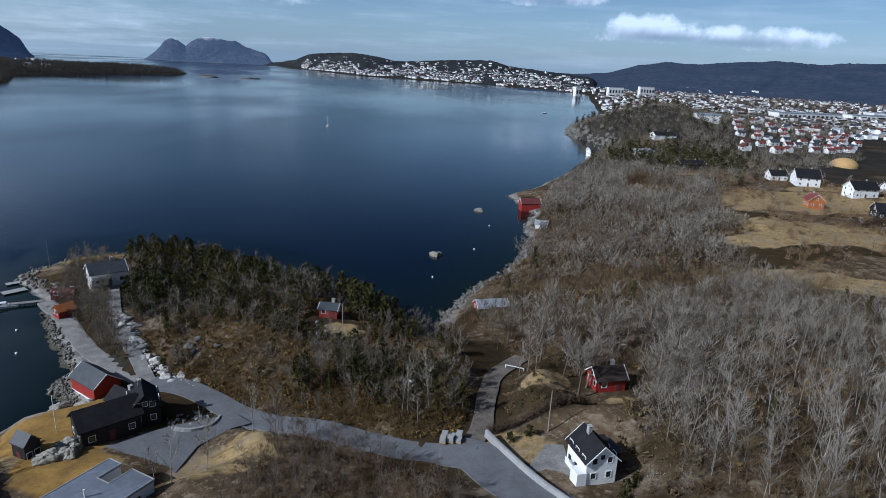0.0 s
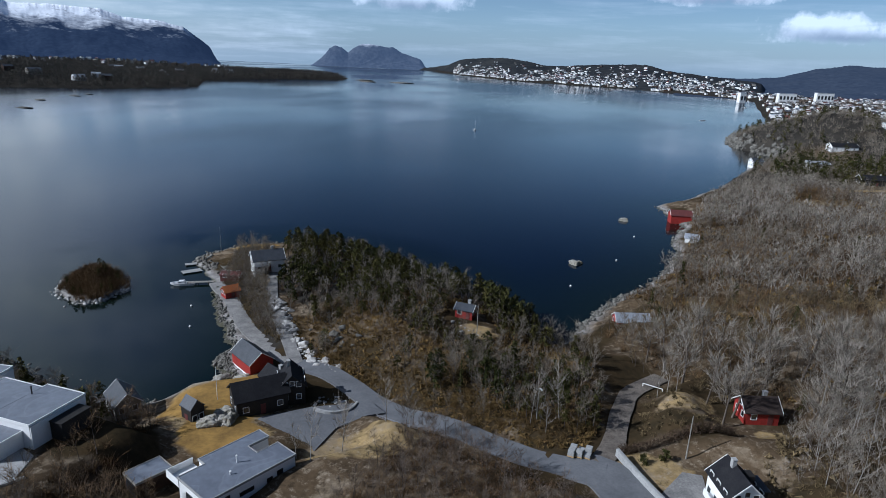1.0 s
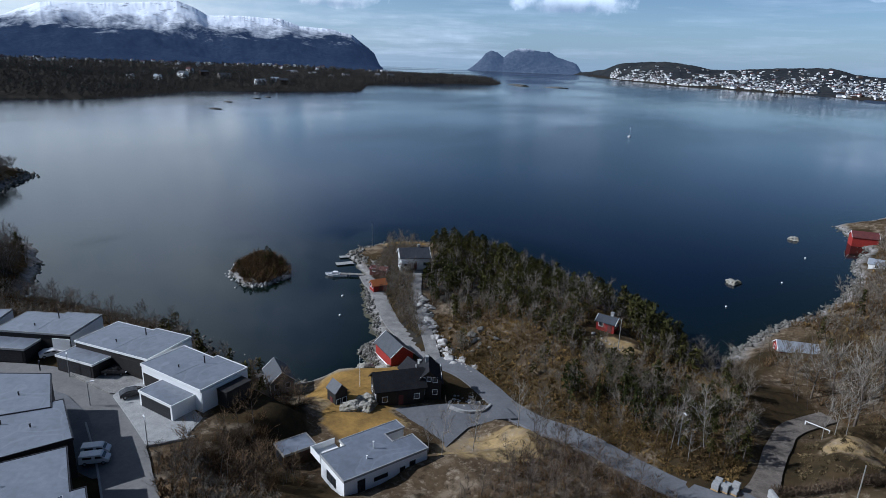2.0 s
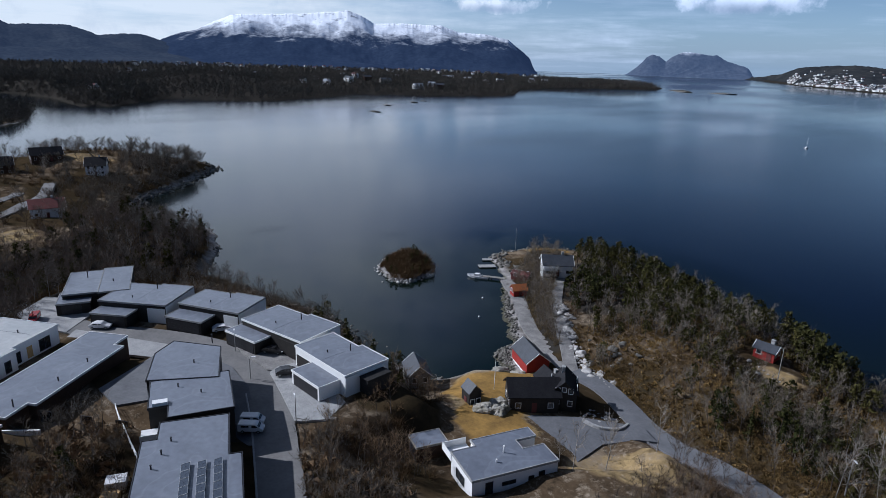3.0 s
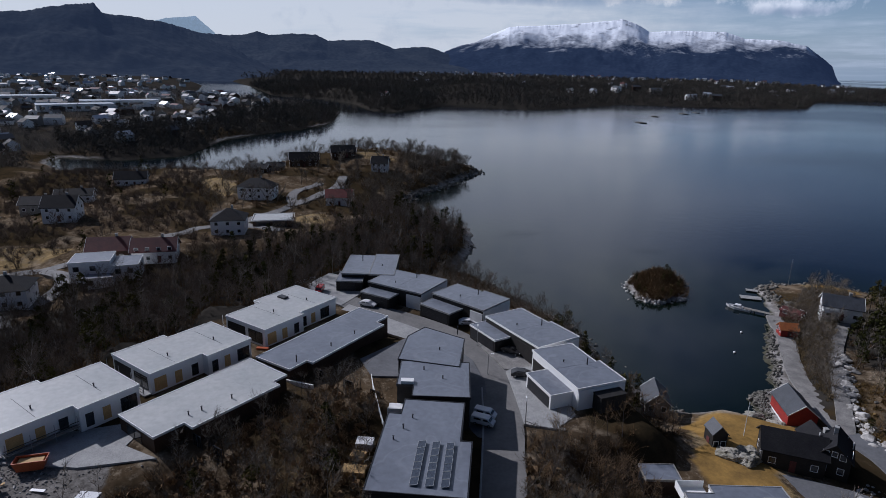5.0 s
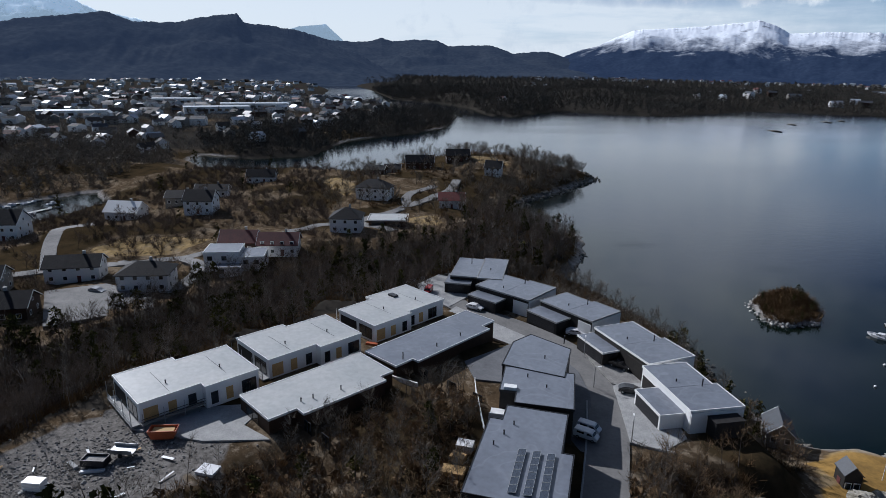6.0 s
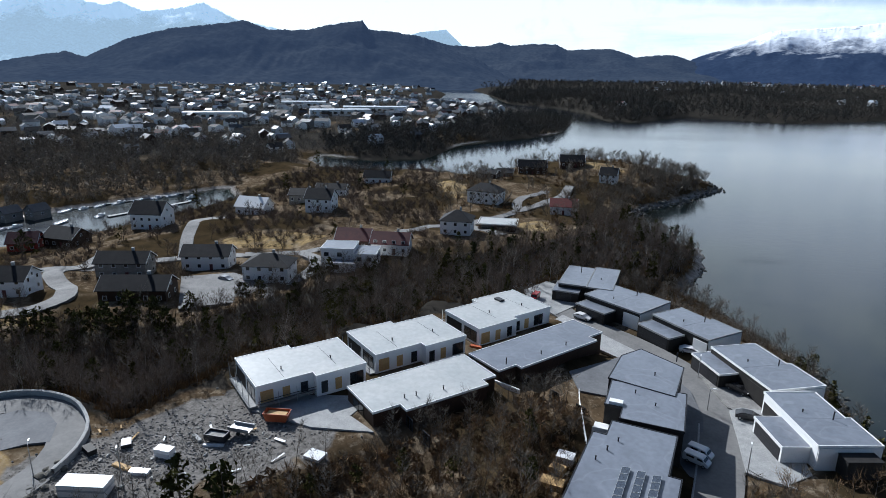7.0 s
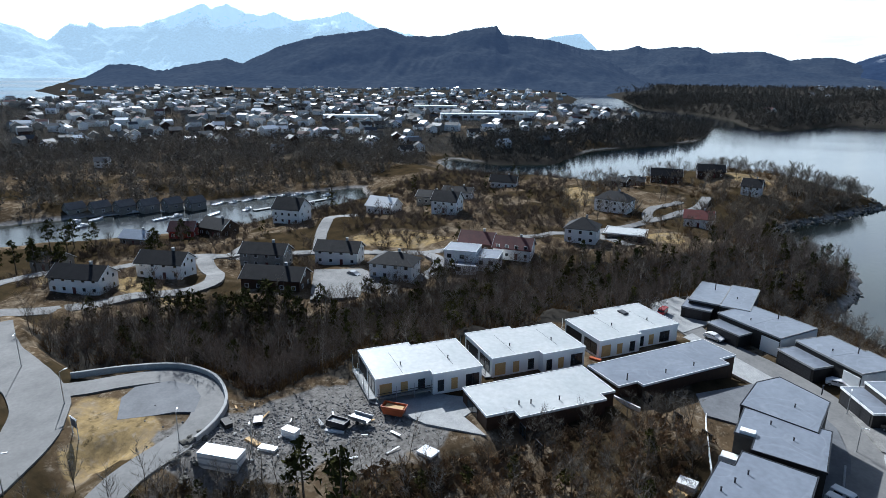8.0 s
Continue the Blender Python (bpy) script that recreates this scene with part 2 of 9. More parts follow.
M = {
    "dirt": mat("dirt", (0.2, 0.175, 0.15), (0.11, 0.095, 0.08), 0.95, 0.3, bump=0.6, bump_scale=2, spec=0.0),
    "worn_asphalt": mat("worn_asphalt", (0.19, 0.185, 0.18), (0.12, 0.118, 0.115), 0.85, 0.3, bump=0.2, bump_scale=8),
    "pale_asphalt": mat("pale_asphalt", (0.19, 0.185, 0.178), (0.135, 0.132, 0.128), 0.85, 0.2, bump=0.05, bump_scale=6, grain=0.1),
    "asphalt": mat("asphalt", (0.15, 0.153, 0.162), (0.105, 0.108, 0.116), 0.85, 0.25, bump=0.05, bump_scale=6, grain=0.1),
    "gravel": mat("gravel", (0.29, 0.28, 0.265), (0.17, 0.165, 0.16), 0.95, 0.4, bump=0.6, bump_scale=3, spec=0.0),
    "concrete": mat("concrete", (0.36, 0.36, 0.35), (0.27, 0.27, 0.268), 0.85, 0.6, bump=0.15),
    "white_wall": mat("white_wall", (0.8, 0.8, 0.79), (0.74, 0.74, 0.73), 0.6, 0.3, grain=0.03),
    "white_trim": mat("white_trim", (0.82, 0.82, 0.8), (0.76, 0.76, 0.75), 0.5, 1.0, grain=0.03),
    "black_wood": mat("black_wood", (0.016, 0.015, 0.015), (0.028, 0.025, 0.022), 0.7, 0.8, bump=0.2),
    "brown_wood": mat("brown_wood", (0.055, 0.03, 0.018), (0.035, 0.02, 0.013), 0.7, 0.8, bump=0.2),
    "red_wood": mat("red_wood", (0.3, 0.03, 0.022), (0.22, 0.025, 0.02), 0.65, 0.7, bump=0.2),
    "orange_wood": mat("orange_wood", (0.42, 0.15, 0.045), (0.34, 0.11, 0.04), 0.65, 0.7),
    "grey_wood": mat("grey_wood", (0.3, 0.28, 0.25), (0.2, 0.19, 0.17), 0.8, 1.2, bump=0.2),
    "raw_wood": mat("raw_wood", (0.5, 0.33, 0.14), (0.42, 0.27, 0.11), 0.75, 1.0),
    "membrane": mat("membrane", (0.175, 0.192, 0.228), (0.13, 0.142, 0.172), 0.36, 0.12, spec=0.5, bump=0.05, bump_scale=0.3, grain=0.12, streak=0.07),
    "white_membrane": mat("white_membrane", (0.44, 0.44, 0.425), (0.35, 0.36, 0.355), 0.36, 0.12, spec=0.5, bump=0.04, bump_scale=0.3, grain=0.1, streak=0.06),
    "slate": mat("slate", (0.06, 0.066, 0.078), (0.04, 0.044, 0.052), 0.55, 0.6, bump=0.3, bump_scale=4),
    "black_roof": mat("black_roof", (0.013, 0.013, 0.016), (0.022, 0.022, 0.024), 0.75, 0.6, bump=0.3, bump_scale=4, spec=0.12),
    "red_tile": mat("red_tile", (0.2, 0.055, 0.045), (0.14, 0.042, 0.036), 0.7, 0.6, bump=0.3, bump_scale=4),
    "brown_roof": mat("brown_roof", (0.045, 0.032, 0.026), (0.03, 0.022, 0.02), 0.75, 0.6, bump=0.3, bump_scale=4),
    "dark_red_roof": mat("dark_red_roof", (0.13, 0.04, 0.035), (0.09, 0.03, 0.03), 0.7, 0.6, bump=0.3, bump_scale=4),
    "metal_roof": mat("metal_roof", (0.42, 0.45, 0.5), (0.36, 0.39, 0.43), 0.4, 0.5, metal=0.4),
    "dark_metal": mat("dark_metal", (0.05, 0.05, 0.055), (0.035, 0.035, 0.04), 0.45, 2.0, metal=0.6),
    "steel": mat("steel", (0.45, 0.46, 0.47), (0.36, 0.37, 0.38), 0.4, 2.0, metal=0.8),
    "glass": mat("glass", (0.02, 0.025, 0.03), (0.03, 0.035, 0.04), 0.06, 0.8, spec=0.9),
    "rock": mat("rock", (0.2, 0.19, 0.17), (0.075, 0.072, 0.062), 0.9, 0.6, bump=0.8, bump_scale=1.5, vary=0.25, spec=0.0),
    "bark": mat("bark", (0.13, 0.11, 0.092), (0.07, 0.056, 0.044), 0.9, 0.3, vary=0.3, spec=0.0),
    "twig": mat("twig", (0.36, 0.325, 0.28), (0.14, 0.12, 0.095), 0.9, 0.11, vary=0.3, spec=0.0),
    "brown_twig": mat("brown_twig", (0.27, 0.185, 0.105), (0.1, 0.068, 0.04), 0.9, 0.11, vary=0.35, spec=0.0),
    "dark_twig": mat("dark_twig", (0.2, 0.16, 0.128), (0.085, 0.066, 0.052), 0.9, 0.03, vary=0.4, spec=0.0),
    "birch": mat("birch", (0.33, 0.31, 0.28), (0.2, 0.18, 0.16), 0.85, 0.5, vary=0.25, spec=0.0),
    "needle": mat("needle", (0.026, 0.032, 0.012), (0.07, 0.06, 0.02), 0.8, 0.05, vary=0.4, spec=0.0),
    "far_wood": mat("far_wood", (0.06, 0.061, 0.056), (0.12, 0.106, 0.088), 0.95, 0.012, vary=0.35, spec=0.0),
    "grey_twig": mat("grey_twig", (0.27, 0.235, 0.19), (0.11, 0.093, 0.072), 0.9, 0.09, vary=0.35, spec=0.0),
    "olive_twig": mat("olive_twig", (0.2, 0.15, 0.08), (0.08, 0.062, 0.034), 0.9, 0.09, vary=0.4, spec=0.0),
    "dry_bush": mat("dry_bush", (0.17, 0.11, 0.056), (0.075, 0.05, 0.027), 0.9, 0.03, vary=0.4, spec=0.0),
    "heather": mat("heather", (0.24, 0.16, 0.06), (0.09, 0.062, 0.028), 0.95, 0.1, vary=0.45, spec=0.0),
}

# ---- the lie of the land ----
RIGHT_SHORE = [(240, 1000), (150, 793), (132, 698), (132, 650), (148, 619), (155, 591), (122, 531), (80, 419), (51, 362), (33, 336), (39, 313),
               (43, 295), (36, 272), (34, 244), (30, 227), (24, 212), (18, 199), (12, 190), (7, 181), (5, 171), (2, 164), (-1, 154), (-4, 148)]
HILL_SHORE = [(-8, 147), (-11, 152), (-19, 164), (-40, 178), (-60, 189), (-78, 199), (-94, 203), (-112, 203), (-122, 194), (-127, 180), (-127, 173),
              (-105, 155), (-99, 142), (-89, 133), (-80, 122), (-78, 112), (-71, 108), (-74, 103), (-79, 96), (-83, 92)]
BAY_SHORE = [(-89, 93), (-95, 92), (-108, 95), (-122, 99), (-153, 97), (-178, 92), (-203, 112), (-227, 122), (-244, 104), (-256, 95), (-274, 109),
             (-295, 126), (-316, 156), (-347, 194), (-370, 198), (-376, 181), (-451, 149), (-427, 87), (-398, 51), (-413, 15), (-413, -17)]
INLET_SHORE = [(-424, -44), (-463, -57), (-489, -52), (-465, -15), (-474, 26), (-565, 64), (-600, 104), (-626, 141), (-677, 186), (-820, 239),
               (-923, 258), (-980, 233), (-1054, 188), (-1117, 114), (-1189, 80), (-1620, 140)]
FAR_SHORE = [(-6500, 0), (-6500, -3600), (-3740, -2720), (-1596, -1308), (-1329, -1028), (-1178, -852), (-1058, -875), (-1086, -968), (-1000, -1180),
             (-600, -2700), (-600, -6500), (6500, -6500), (6500, 6500), (-1460, 6500), (-1460, 5060), (-741, 3388), (-356, 2718), (-110, 2559),
             (108, 2415), (279, 2108), (411, 1936), (330, 1500)]
MAINLAND = RIGHT_SHORE + HILL_SHORE + BAY_SHORE + INLET_SHORE + FAR_SHORE
OUTER_ISLAND = [(-1620, 245), (-1220, 227), (-1116, 291), (-975, 311), (-840, 290), (-816, 318), (-930, 440), (-827, 535), (-825, 560), (-917, 808),
                (-822, 931), (-764, 1097), (-950, 1390), (-960, 1620), (-780, 1844), (-834, 2027), (-1500, 2400), (-2500, 2900), (-6500, 3500), (-6500, 250)]
ISLET = [(-146, 136), (-150, 144), (-149, 159), (-136, 154), (-127, 144), (-129, 134), (-133, 129)]
LAGOON = [(-207, -195), (-225, -161), (-250, -125), (-275, -109), (-327, -81), (-355, -91), (-338, -113), (-318, -132), (-282, -170), (-259, -196),
          (-237, -221), (-215, -265), (-180, -240)]
# hills: x, y, reach along x, reach along y, height
HILLS = [(-25, 138, 13, 10, 2.4), (-44, 150, 24, 16, 3.0), (-76, 170, 20, 16, 1.5), (-70, 25, 26, 22, 6), (210, 650, 70, 80, 26), (300, 720, 100, 80, 12), (-140, 146, 6, 7, 3.4),
         (-370, 140, 45, 40, 7), (-300, 60, 60, 40, 3), (-210, 80, 40, 16, 3), (60, 130, 60, 50, 4), (-1130, 620, 90, 130, 19), (-1060, 960, 90, 140, 13), (-1060, 330, 120, 60, 17), (-900, 1700, 120, 200, 10)]
# roads: half width, nodes x, y, z
ROADS = {
    "quay_road": (2.1, [(-106, 155, 1.7), (-94, 144, 1.7), (-85, 134, 1.7), (-78, 127, 1.8), (-70, 121, 2.0), (-64, 117, 2.3), (-59, 114, 2.5)]),
    "point_road": (1.5, [(-95, 171, 5), (-89, 158, 4.5), (-80, 142, 4), (-72, 131, 3.6), (-65, 122, 3), (-59, 114, 2.5)]),
    "shore_road": (2.6, [(-59, 114, 2.5), (-51, 112, 3), (-44, 108, 3), (-36, 102, 3.5), (-29, 99, 4), (-24, 98, 4.5), (-18, 96, 5), (-12, 93, 5.5), (-4, 90, 6), (1, 89, 6.5), (7, 88, 7)]),
    "junction_road": (4.2, [(2, 90, 6.5), (7, 88, 7), (10, 84, 7.2), (15, 78, 7.6), (22, 70, 8.5), (34, 58, 10)]),
    "dirt_road": (1.9, [(6, 91, 6.8), (8, 96, 6.4), (9, 101, 6), (10, 109, 6), (12, 118, 5.5), (15, 123, 5.4), (19, 128, 5.4)]),
    "street": (3.3, [(-40, 22, 12), (-52, 33, 11.3), (-60, 39, 10.8), (-70, 45, 10.3), (-78, 50, 10), (-89, 55.5, 9.8), (-99, 58, 9.6), (-110, 58.5, 9.5), (-118, 56, 9.5), (-126, 52, 9.5),
                      (-135, 46, 9.5), (-144, 42, 9.5), (-155, 41, 9.5)]),
    "upper_road": (4.3, [(-112, -112, 14), (-101, -101, 14), (-93, -89, 14), (-86.5, -80, 14), (-80, -74.5, 14), (-72, -71, 14), (-60, -69.5, 14), (-40, -69, 14)]),
    "turning_loop": (2.6, [(-87, -80, 13.9), (-90, -75, 13.4), (-95, -68, 13.1), (-97.5, -62, 13), (-96.5, -56, 13), (-92, -51.5, 13), (-85, -49, 13), (-79, -49, 13), (-74, -50.5, 13.1), (-68, -52, 13.3), (-62, -52, 13.5)]),
}
# levelled plots: x, y, half length, half depth, turn, z
PLOTS = [(-47, 88.5, 9.5, 8.5, 35, 3.85), (-61, 95, 9, 7, 25, 3.8), (-58, 76, 11, 9, -20, 5.0), (-66.5, 117, 7, 5, -28, 1.8), (21, 87.5, 9, 7, -25, 7.0), (34.2, 113.0, 6.5, 5, 14, 6.9),
         (-81, 65, 12, 9, -10, 10), (-99, 67, 12, 9, -15, 9.8), (-119, 64, 12, 9, -40, 9.7), (-139, 56, 12, 9, -45, 9.6), (-158, 52, 11, 9, -60, 9.5),
         (-95, 46, 13, 9, 30, 9.8), (-70, 34, 13, 9, 30, 11), (-111, 29, 19, 8, 60, 11.5), (-95, 5, 17, 8, 60, 12.5), (-101, -16, 17, 9, 65, 12.8),
         (-114, 3, 17, 9, 65, 12.8), (-128, 22, 17, 9, 65, 12.5), (-84, -28, 16, 12, 60, 12.6), (-86, -60, 6, 5, 20, 13.0)]


def lattice(ix, iy, seed):
    h = (ix.astype(np.int64) * 374761393 + iy.astype(np.int64) * 668265263 + seed * 974634541) & 0x7FFFFFFF
    h = ((h ^ (h >> 13)) * 1274126177) & 0x7FFFFFFF
    return ((h ^ (h >> 16)) & 0xFFFF) / 65535.0


def value_noise(x, y, seed=0):
    ix, iy = np.floor(x), np.floor(y)
    fx, fy = x - ix, y - iy
    fx, fy = fx * fx * (3 - 2 * fx), fy * fy * (3 - 2 * fy)
    a, b = lattice(ix, iy, seed), lattice(ix + 1, iy, seed)
    c, d = lattice(ix, iy + 1, seed), lattice(ix + 1, iy + 1, seed)
    return (a * (1 - fx) + b * fx) * (1 - fy) + (c * (1 - fx) + d * fx) * fy - 0.5


def fbm(x, y, octaves=4, seed=0):
    total = 0 * x
    for k in range(octaves):
        total = total + value_noise(x * 2 ** k, y * 2 ** k, seed + k) / 1.9 ** k
    return total


def edge_distance(x, y, pts, closed=True):
    """Distance to a line of points, and whether a place lies inside it."""
    best, inside = np.full(x.shape, 1e12), np.zeros(x.shape, bool)
    n = len(pts)
    for i in range(n if closed else n - 1):
        (x0, y0), (x1, y1) = pts[i], pts[(i + 1) % n]
        dx, dy = x1 - x0, y1 - y0
        u = np.clip(((x - x0) * dx + (y - y0) * dy) / (dx * dx + dy * dy), 0, 1)
        best = np.minimum(best, (x - x0 - u * dx) ** 2 + (y - y0 - u * dy) ** 2)
        if closed and y0 != y1:
            inside ^= ((y0 > y) != (y1 > y)) & (x < x0 + (y - y0) * dx / dy)
    return np.sqrt(best), inside


def shore_distance(x, y):
    """Metres inland; negative in the water."""
    wob = np.minimum(1.0, np.hypot(x, y) / 150) * 2.2
    xx, yy = x + wob * fbm(x / 7, y / 7, 3, 11), y + wob * fbm(x / 7, y / 7, 3, 23)
    d, inside = edge_distance(xx, yy, MAINLAND)
    s = np.where(inside, d, -d)
    d, inside = edge_distance(xx, yy, LAGOON)
    s = np.where(inside, -d, np.minimum(s, d))
    for island in (OUTER_ISLAND, ISLET):
        d, inside = edge_distance(xx, yy, island)
        s = np.maximum(s, np.where(inside, d, -d))
    return s


def soft(t):
    t = np.clip(t, 0, 1)
    return t * t * (3 - 2 * t)


def road_blend(x, y, half, nodes):
    """Distance to the middle of a road, and its height there."""
    best, z = np.full(x.shape, 1e12), np.zeros(x.shape)
    for (x0, y0, z0), (x1, y1, z1) in zip(nodes, nodes[1:]):
        dx, dy = x1 - x0, y1 - y0
        u = np.clip(((x - x0) * dx + (y - y0) * dy) / (dx * dx + dy * dy), 0, 1)
        d = (x - x0 - u * dx) ** 2 + (y - y0 - u * dy) ** 2
        z = np.where(d < best, z0 + u * (z1 - z0), z)
        best = np.minimum(best, d)
    return np.sqrt(best), z


def ground(x, y):
    """Height of the ground, and metres inland."""
    x, y = np.asarray(x, float), np.asarray(y, float)
    s = shore_distance(x, y)
    land = soft(s / 3) * 0.9 + 9.0 * (1 - np.exp(-np.maximum(s - 1, 0) / 38))
    far = np.hypot(x, y)
    land = land + soft(s / 25) * (fbm(x / 34, y / 34, 3, 3) * 3.0 + fbm(x / 6, y / 6, 3, 5) * 0.7) * soft((900 - far) / 600)
    land = land + soft(s / 4) * fbm(x / 2.2, y / 2.2, 2, 8) * 0.5 * soft((300 - far) / 100)
    for hx, hy, rx, ry, h in HILLS:
        land = land + h * np.exp(-((x - hx) / rx) ** 2 - ((y - hy) / ry) ** 2) * soft(s / 12)
    sea = np.maximum(-7.0, s * 0.16 - 0.25)
    z = np.where(s > 0, land, sea)
    near = far < 320
    for px, py, hl, hd, turn, pz in PLOTS:
        c, sn = math.cos(radians(turn)), math.sin(radians(turn))
        u, v = (x - px) * c + (y - py) * sn, -(x - px) * sn + (y - py) * c
        out_by = np.hypot(np.maximum(np.abs(u) - hl, 0), np.maximum(np.abs(v) - hd, 0))
        k = soft(1 - out_by / 7) * (s > -1)
        z = z * (1 - k) + pz * k
    for half, nodes in ROADS.values():
        d, rz = road_blend(x, y, half, nodes)
        k = soft(1 - (d - half - 0.8) / 6) * near * soft((s + 0.6) / 1.6)
        z = z * (1 - k) + (rz - 0.3) * k
    for half, nodes in ROADS.values():
        d, rz = road_blend(x, y, half, nodes)
        k = soft(1 - (d - half - 0.5) / 2.2) * near * soft((s + 0.6) / 1.6)
        z = z * (1 - k) + (rz - 0.3) * k
    return z, s


def height(x, y):
    return float(ground(np.array([x]), np.array([y]))[0][0])


def spread(lo, hi, step, reach, grow=1.07):
    mid = list(np.arange(lo, hi + 0.01, step))
    d, left, right = step, [], []
    a, b = lo, hi
    while a > -reach or b < reach:
        d *= grow
        a, b = a - d, b + d
        if a > -reach * 1.1: left.append(a)
        if b < reach * 1.1: right.append(b)
    return np.array(left[::-1] + mid + right)


def grid_mesh(name, xs, ys, zs, skip=None):
    nx, ny = len(xs), len(ys)
    X, Y = np.meshgrid(xs, ys)
    co = np.stack([X, Y, zs], -1).reshape(-1, 3)
    i = np.arange(nx * ny).reshape(ny, nx)
    quads = np.stack([i[:-1, :-1], i[:-1, 1:], i[1:, 1:], i[1:, :-1]], -1).reshape(-1, 4)
    if skip is not None:
        quads = quads[~skip.reshape(-1)]
    return raw_mesh(name, co, quads)


def raw_mesh(name, co, faces, smooth=True):
    """A mesh from arrays: n x 3 places, m x 3 or m x 4 corners."""
    co, faces = np.asarray(co, np.float32), np.asarray(faces, np.int32)
    me = bpy.data.meshes.new(name)
    me.vertices.add(len(co))
    me.vertices.foreach_set("co", co.ravel())
    k = faces.shape[1]
    me.loops.add(faces.size)
    me.loops.foreach_set("vertex_index", faces.ravel())
    me.polygons.add(len(faces))
    me.polygons.foreach_set("loop_start", np.arange(0, faces.size, k, dtype=np.int32))
    if smooth:
        me.polygons.foreach_set("use_smooth", np.ones(len(faces), bool))
    me.update(calc_edges=True)
    return me


def layer(me, name, values):
    me.attributes.new(name, "FLOAT", "POINT").data.foreach_set("value", np.asarray(values, np.float32).ravel())


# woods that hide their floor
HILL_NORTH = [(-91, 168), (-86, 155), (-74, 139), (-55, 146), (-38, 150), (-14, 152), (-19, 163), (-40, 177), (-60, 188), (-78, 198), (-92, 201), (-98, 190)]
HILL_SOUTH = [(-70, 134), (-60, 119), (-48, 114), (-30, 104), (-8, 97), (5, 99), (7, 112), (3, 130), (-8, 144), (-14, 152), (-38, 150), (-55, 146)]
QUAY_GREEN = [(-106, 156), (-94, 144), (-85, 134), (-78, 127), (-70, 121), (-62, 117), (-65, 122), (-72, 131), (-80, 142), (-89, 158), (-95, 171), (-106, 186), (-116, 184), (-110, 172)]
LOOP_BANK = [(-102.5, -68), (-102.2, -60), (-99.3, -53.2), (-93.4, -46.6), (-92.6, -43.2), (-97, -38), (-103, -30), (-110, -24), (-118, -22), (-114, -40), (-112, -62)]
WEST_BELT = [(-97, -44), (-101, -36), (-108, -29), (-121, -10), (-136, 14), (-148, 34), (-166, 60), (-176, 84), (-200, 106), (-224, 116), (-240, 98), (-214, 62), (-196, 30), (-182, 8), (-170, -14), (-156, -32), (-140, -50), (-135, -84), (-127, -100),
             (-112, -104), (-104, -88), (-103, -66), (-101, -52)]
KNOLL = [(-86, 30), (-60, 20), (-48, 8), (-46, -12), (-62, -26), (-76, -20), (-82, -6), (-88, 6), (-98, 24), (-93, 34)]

FIELDS = [  # dry grass: x, y, reach x, reach y, turn
    (185, 312, 52, 24, -5), (140, 238, 30, 12, 20), (118, 180, 24, 10, -12), (150, 245, 34, 20, 10), (175, 300, 34, 14, 0), (195, 335, 34, 9, -8), (222, 352, 22, 8, 0), (150, 390, 20, 8, 20), (120, 345, 26, 7, 15), (-22, 132, 4, 2.2, -10), (-32, 86, 8, 6, 20), (-65, 103, 9, 6, -20), (-64, 92, 11, 9, 0), (-56, 84, 6, 4, 0), (22, 113, 6, 3, 30), (15.5, 91, 5, 4, -25), (37, 107, 4, 2, 0),
    (-300, 30, 16, 6, 10), (-216, -42, 15, 8, 80), (-352, 60, 9, 6, 0), (-232, 55, 8, 6, 0), (-352, 124, 12, 7, 20), (-79, -57, 6, 3, 30), (-82, -66, 7, 4, 50), (-74, -61, 4, 4, 30), (-160, -130, 16, 7, 60), (-113, 190, 7, 5, 20), (-150, -100, 20, 4, 60)]
xs, ys = spread(-330, 110, 2.0, 5600, 1.05), spread(-150, 330, 2.0, 5600, 1.05)
GX, GY = np.meshgrid(xs, ys)
GZ, GS = ground(GX, GY)
ground_mesh = grid_mesh("ground", xs, ys, GZ)
grass = np.zeros(GX.shape)
for fx, fy, rx, ry, turn in FIELDS:
    c, sn = math.cos(radians(turn)), math.sin(radians(turn))
    u, v = ((GX - fx) * c + (GY - fy) * sn) / rx, (-(GX - fx) * sn + (GY - fy) * c) / ry
    grass = np.maximum(grass, soft((1.25 - np.hypot(u, v) + 0.5 * fbm(GX / 9, GY / 9, 3, 31)) * 3))
layer(ground_mesh, "grass", grass)
lawn = np.zeros(GX.shape)
for fx, fy, rx, ry in ((-65, 103, 9, 6), (-66, 93, 10, 9), (-58, 82, 7, 6), (-113, 190, 7, 5)):
    lawn = np.maximum(lawn, soft((1.2 - np.hypot((GX - fx) / rx, (GY - fy) / ry) + 0.5 * fbm(GX / 6, GY / 6, 3, 33)) * 3))
layer(ground_mesh, "lawn", lawn)
layer(ground_mesh, "inland", np.clip(GS, -20, 60))
gravelly = np.zeros(GX.shape)
for fx, fy, r in ((-88, -22, 13), (-82, -34, 11), (-78, -44, 9), (-95, -24, 8)):
    gravelly = np.maximum(gravelly, soft((1.2 - np.hypot(GX - fx, GY - fy) / r + 0.4 * fbm(GX / 5, GY / 5, 3, 41)) * 3))
layer(ground_mesh, "gravel", gravelly)
# Darker floor colour under the near woods, with the trees' shade put in.
shaded_floor = np.zeros(GX.shape)
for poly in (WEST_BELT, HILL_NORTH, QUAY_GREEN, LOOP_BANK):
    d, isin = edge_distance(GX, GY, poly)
    shaded_floor = np.maximum(shaded_floor, soft((np.where(isin, d, -d) + 2.5 + 6 * fbm(GX / 6, GY / 6, 3, 91)) / 5) * (GS > 6) * 0.9 * (1 - gravelly))
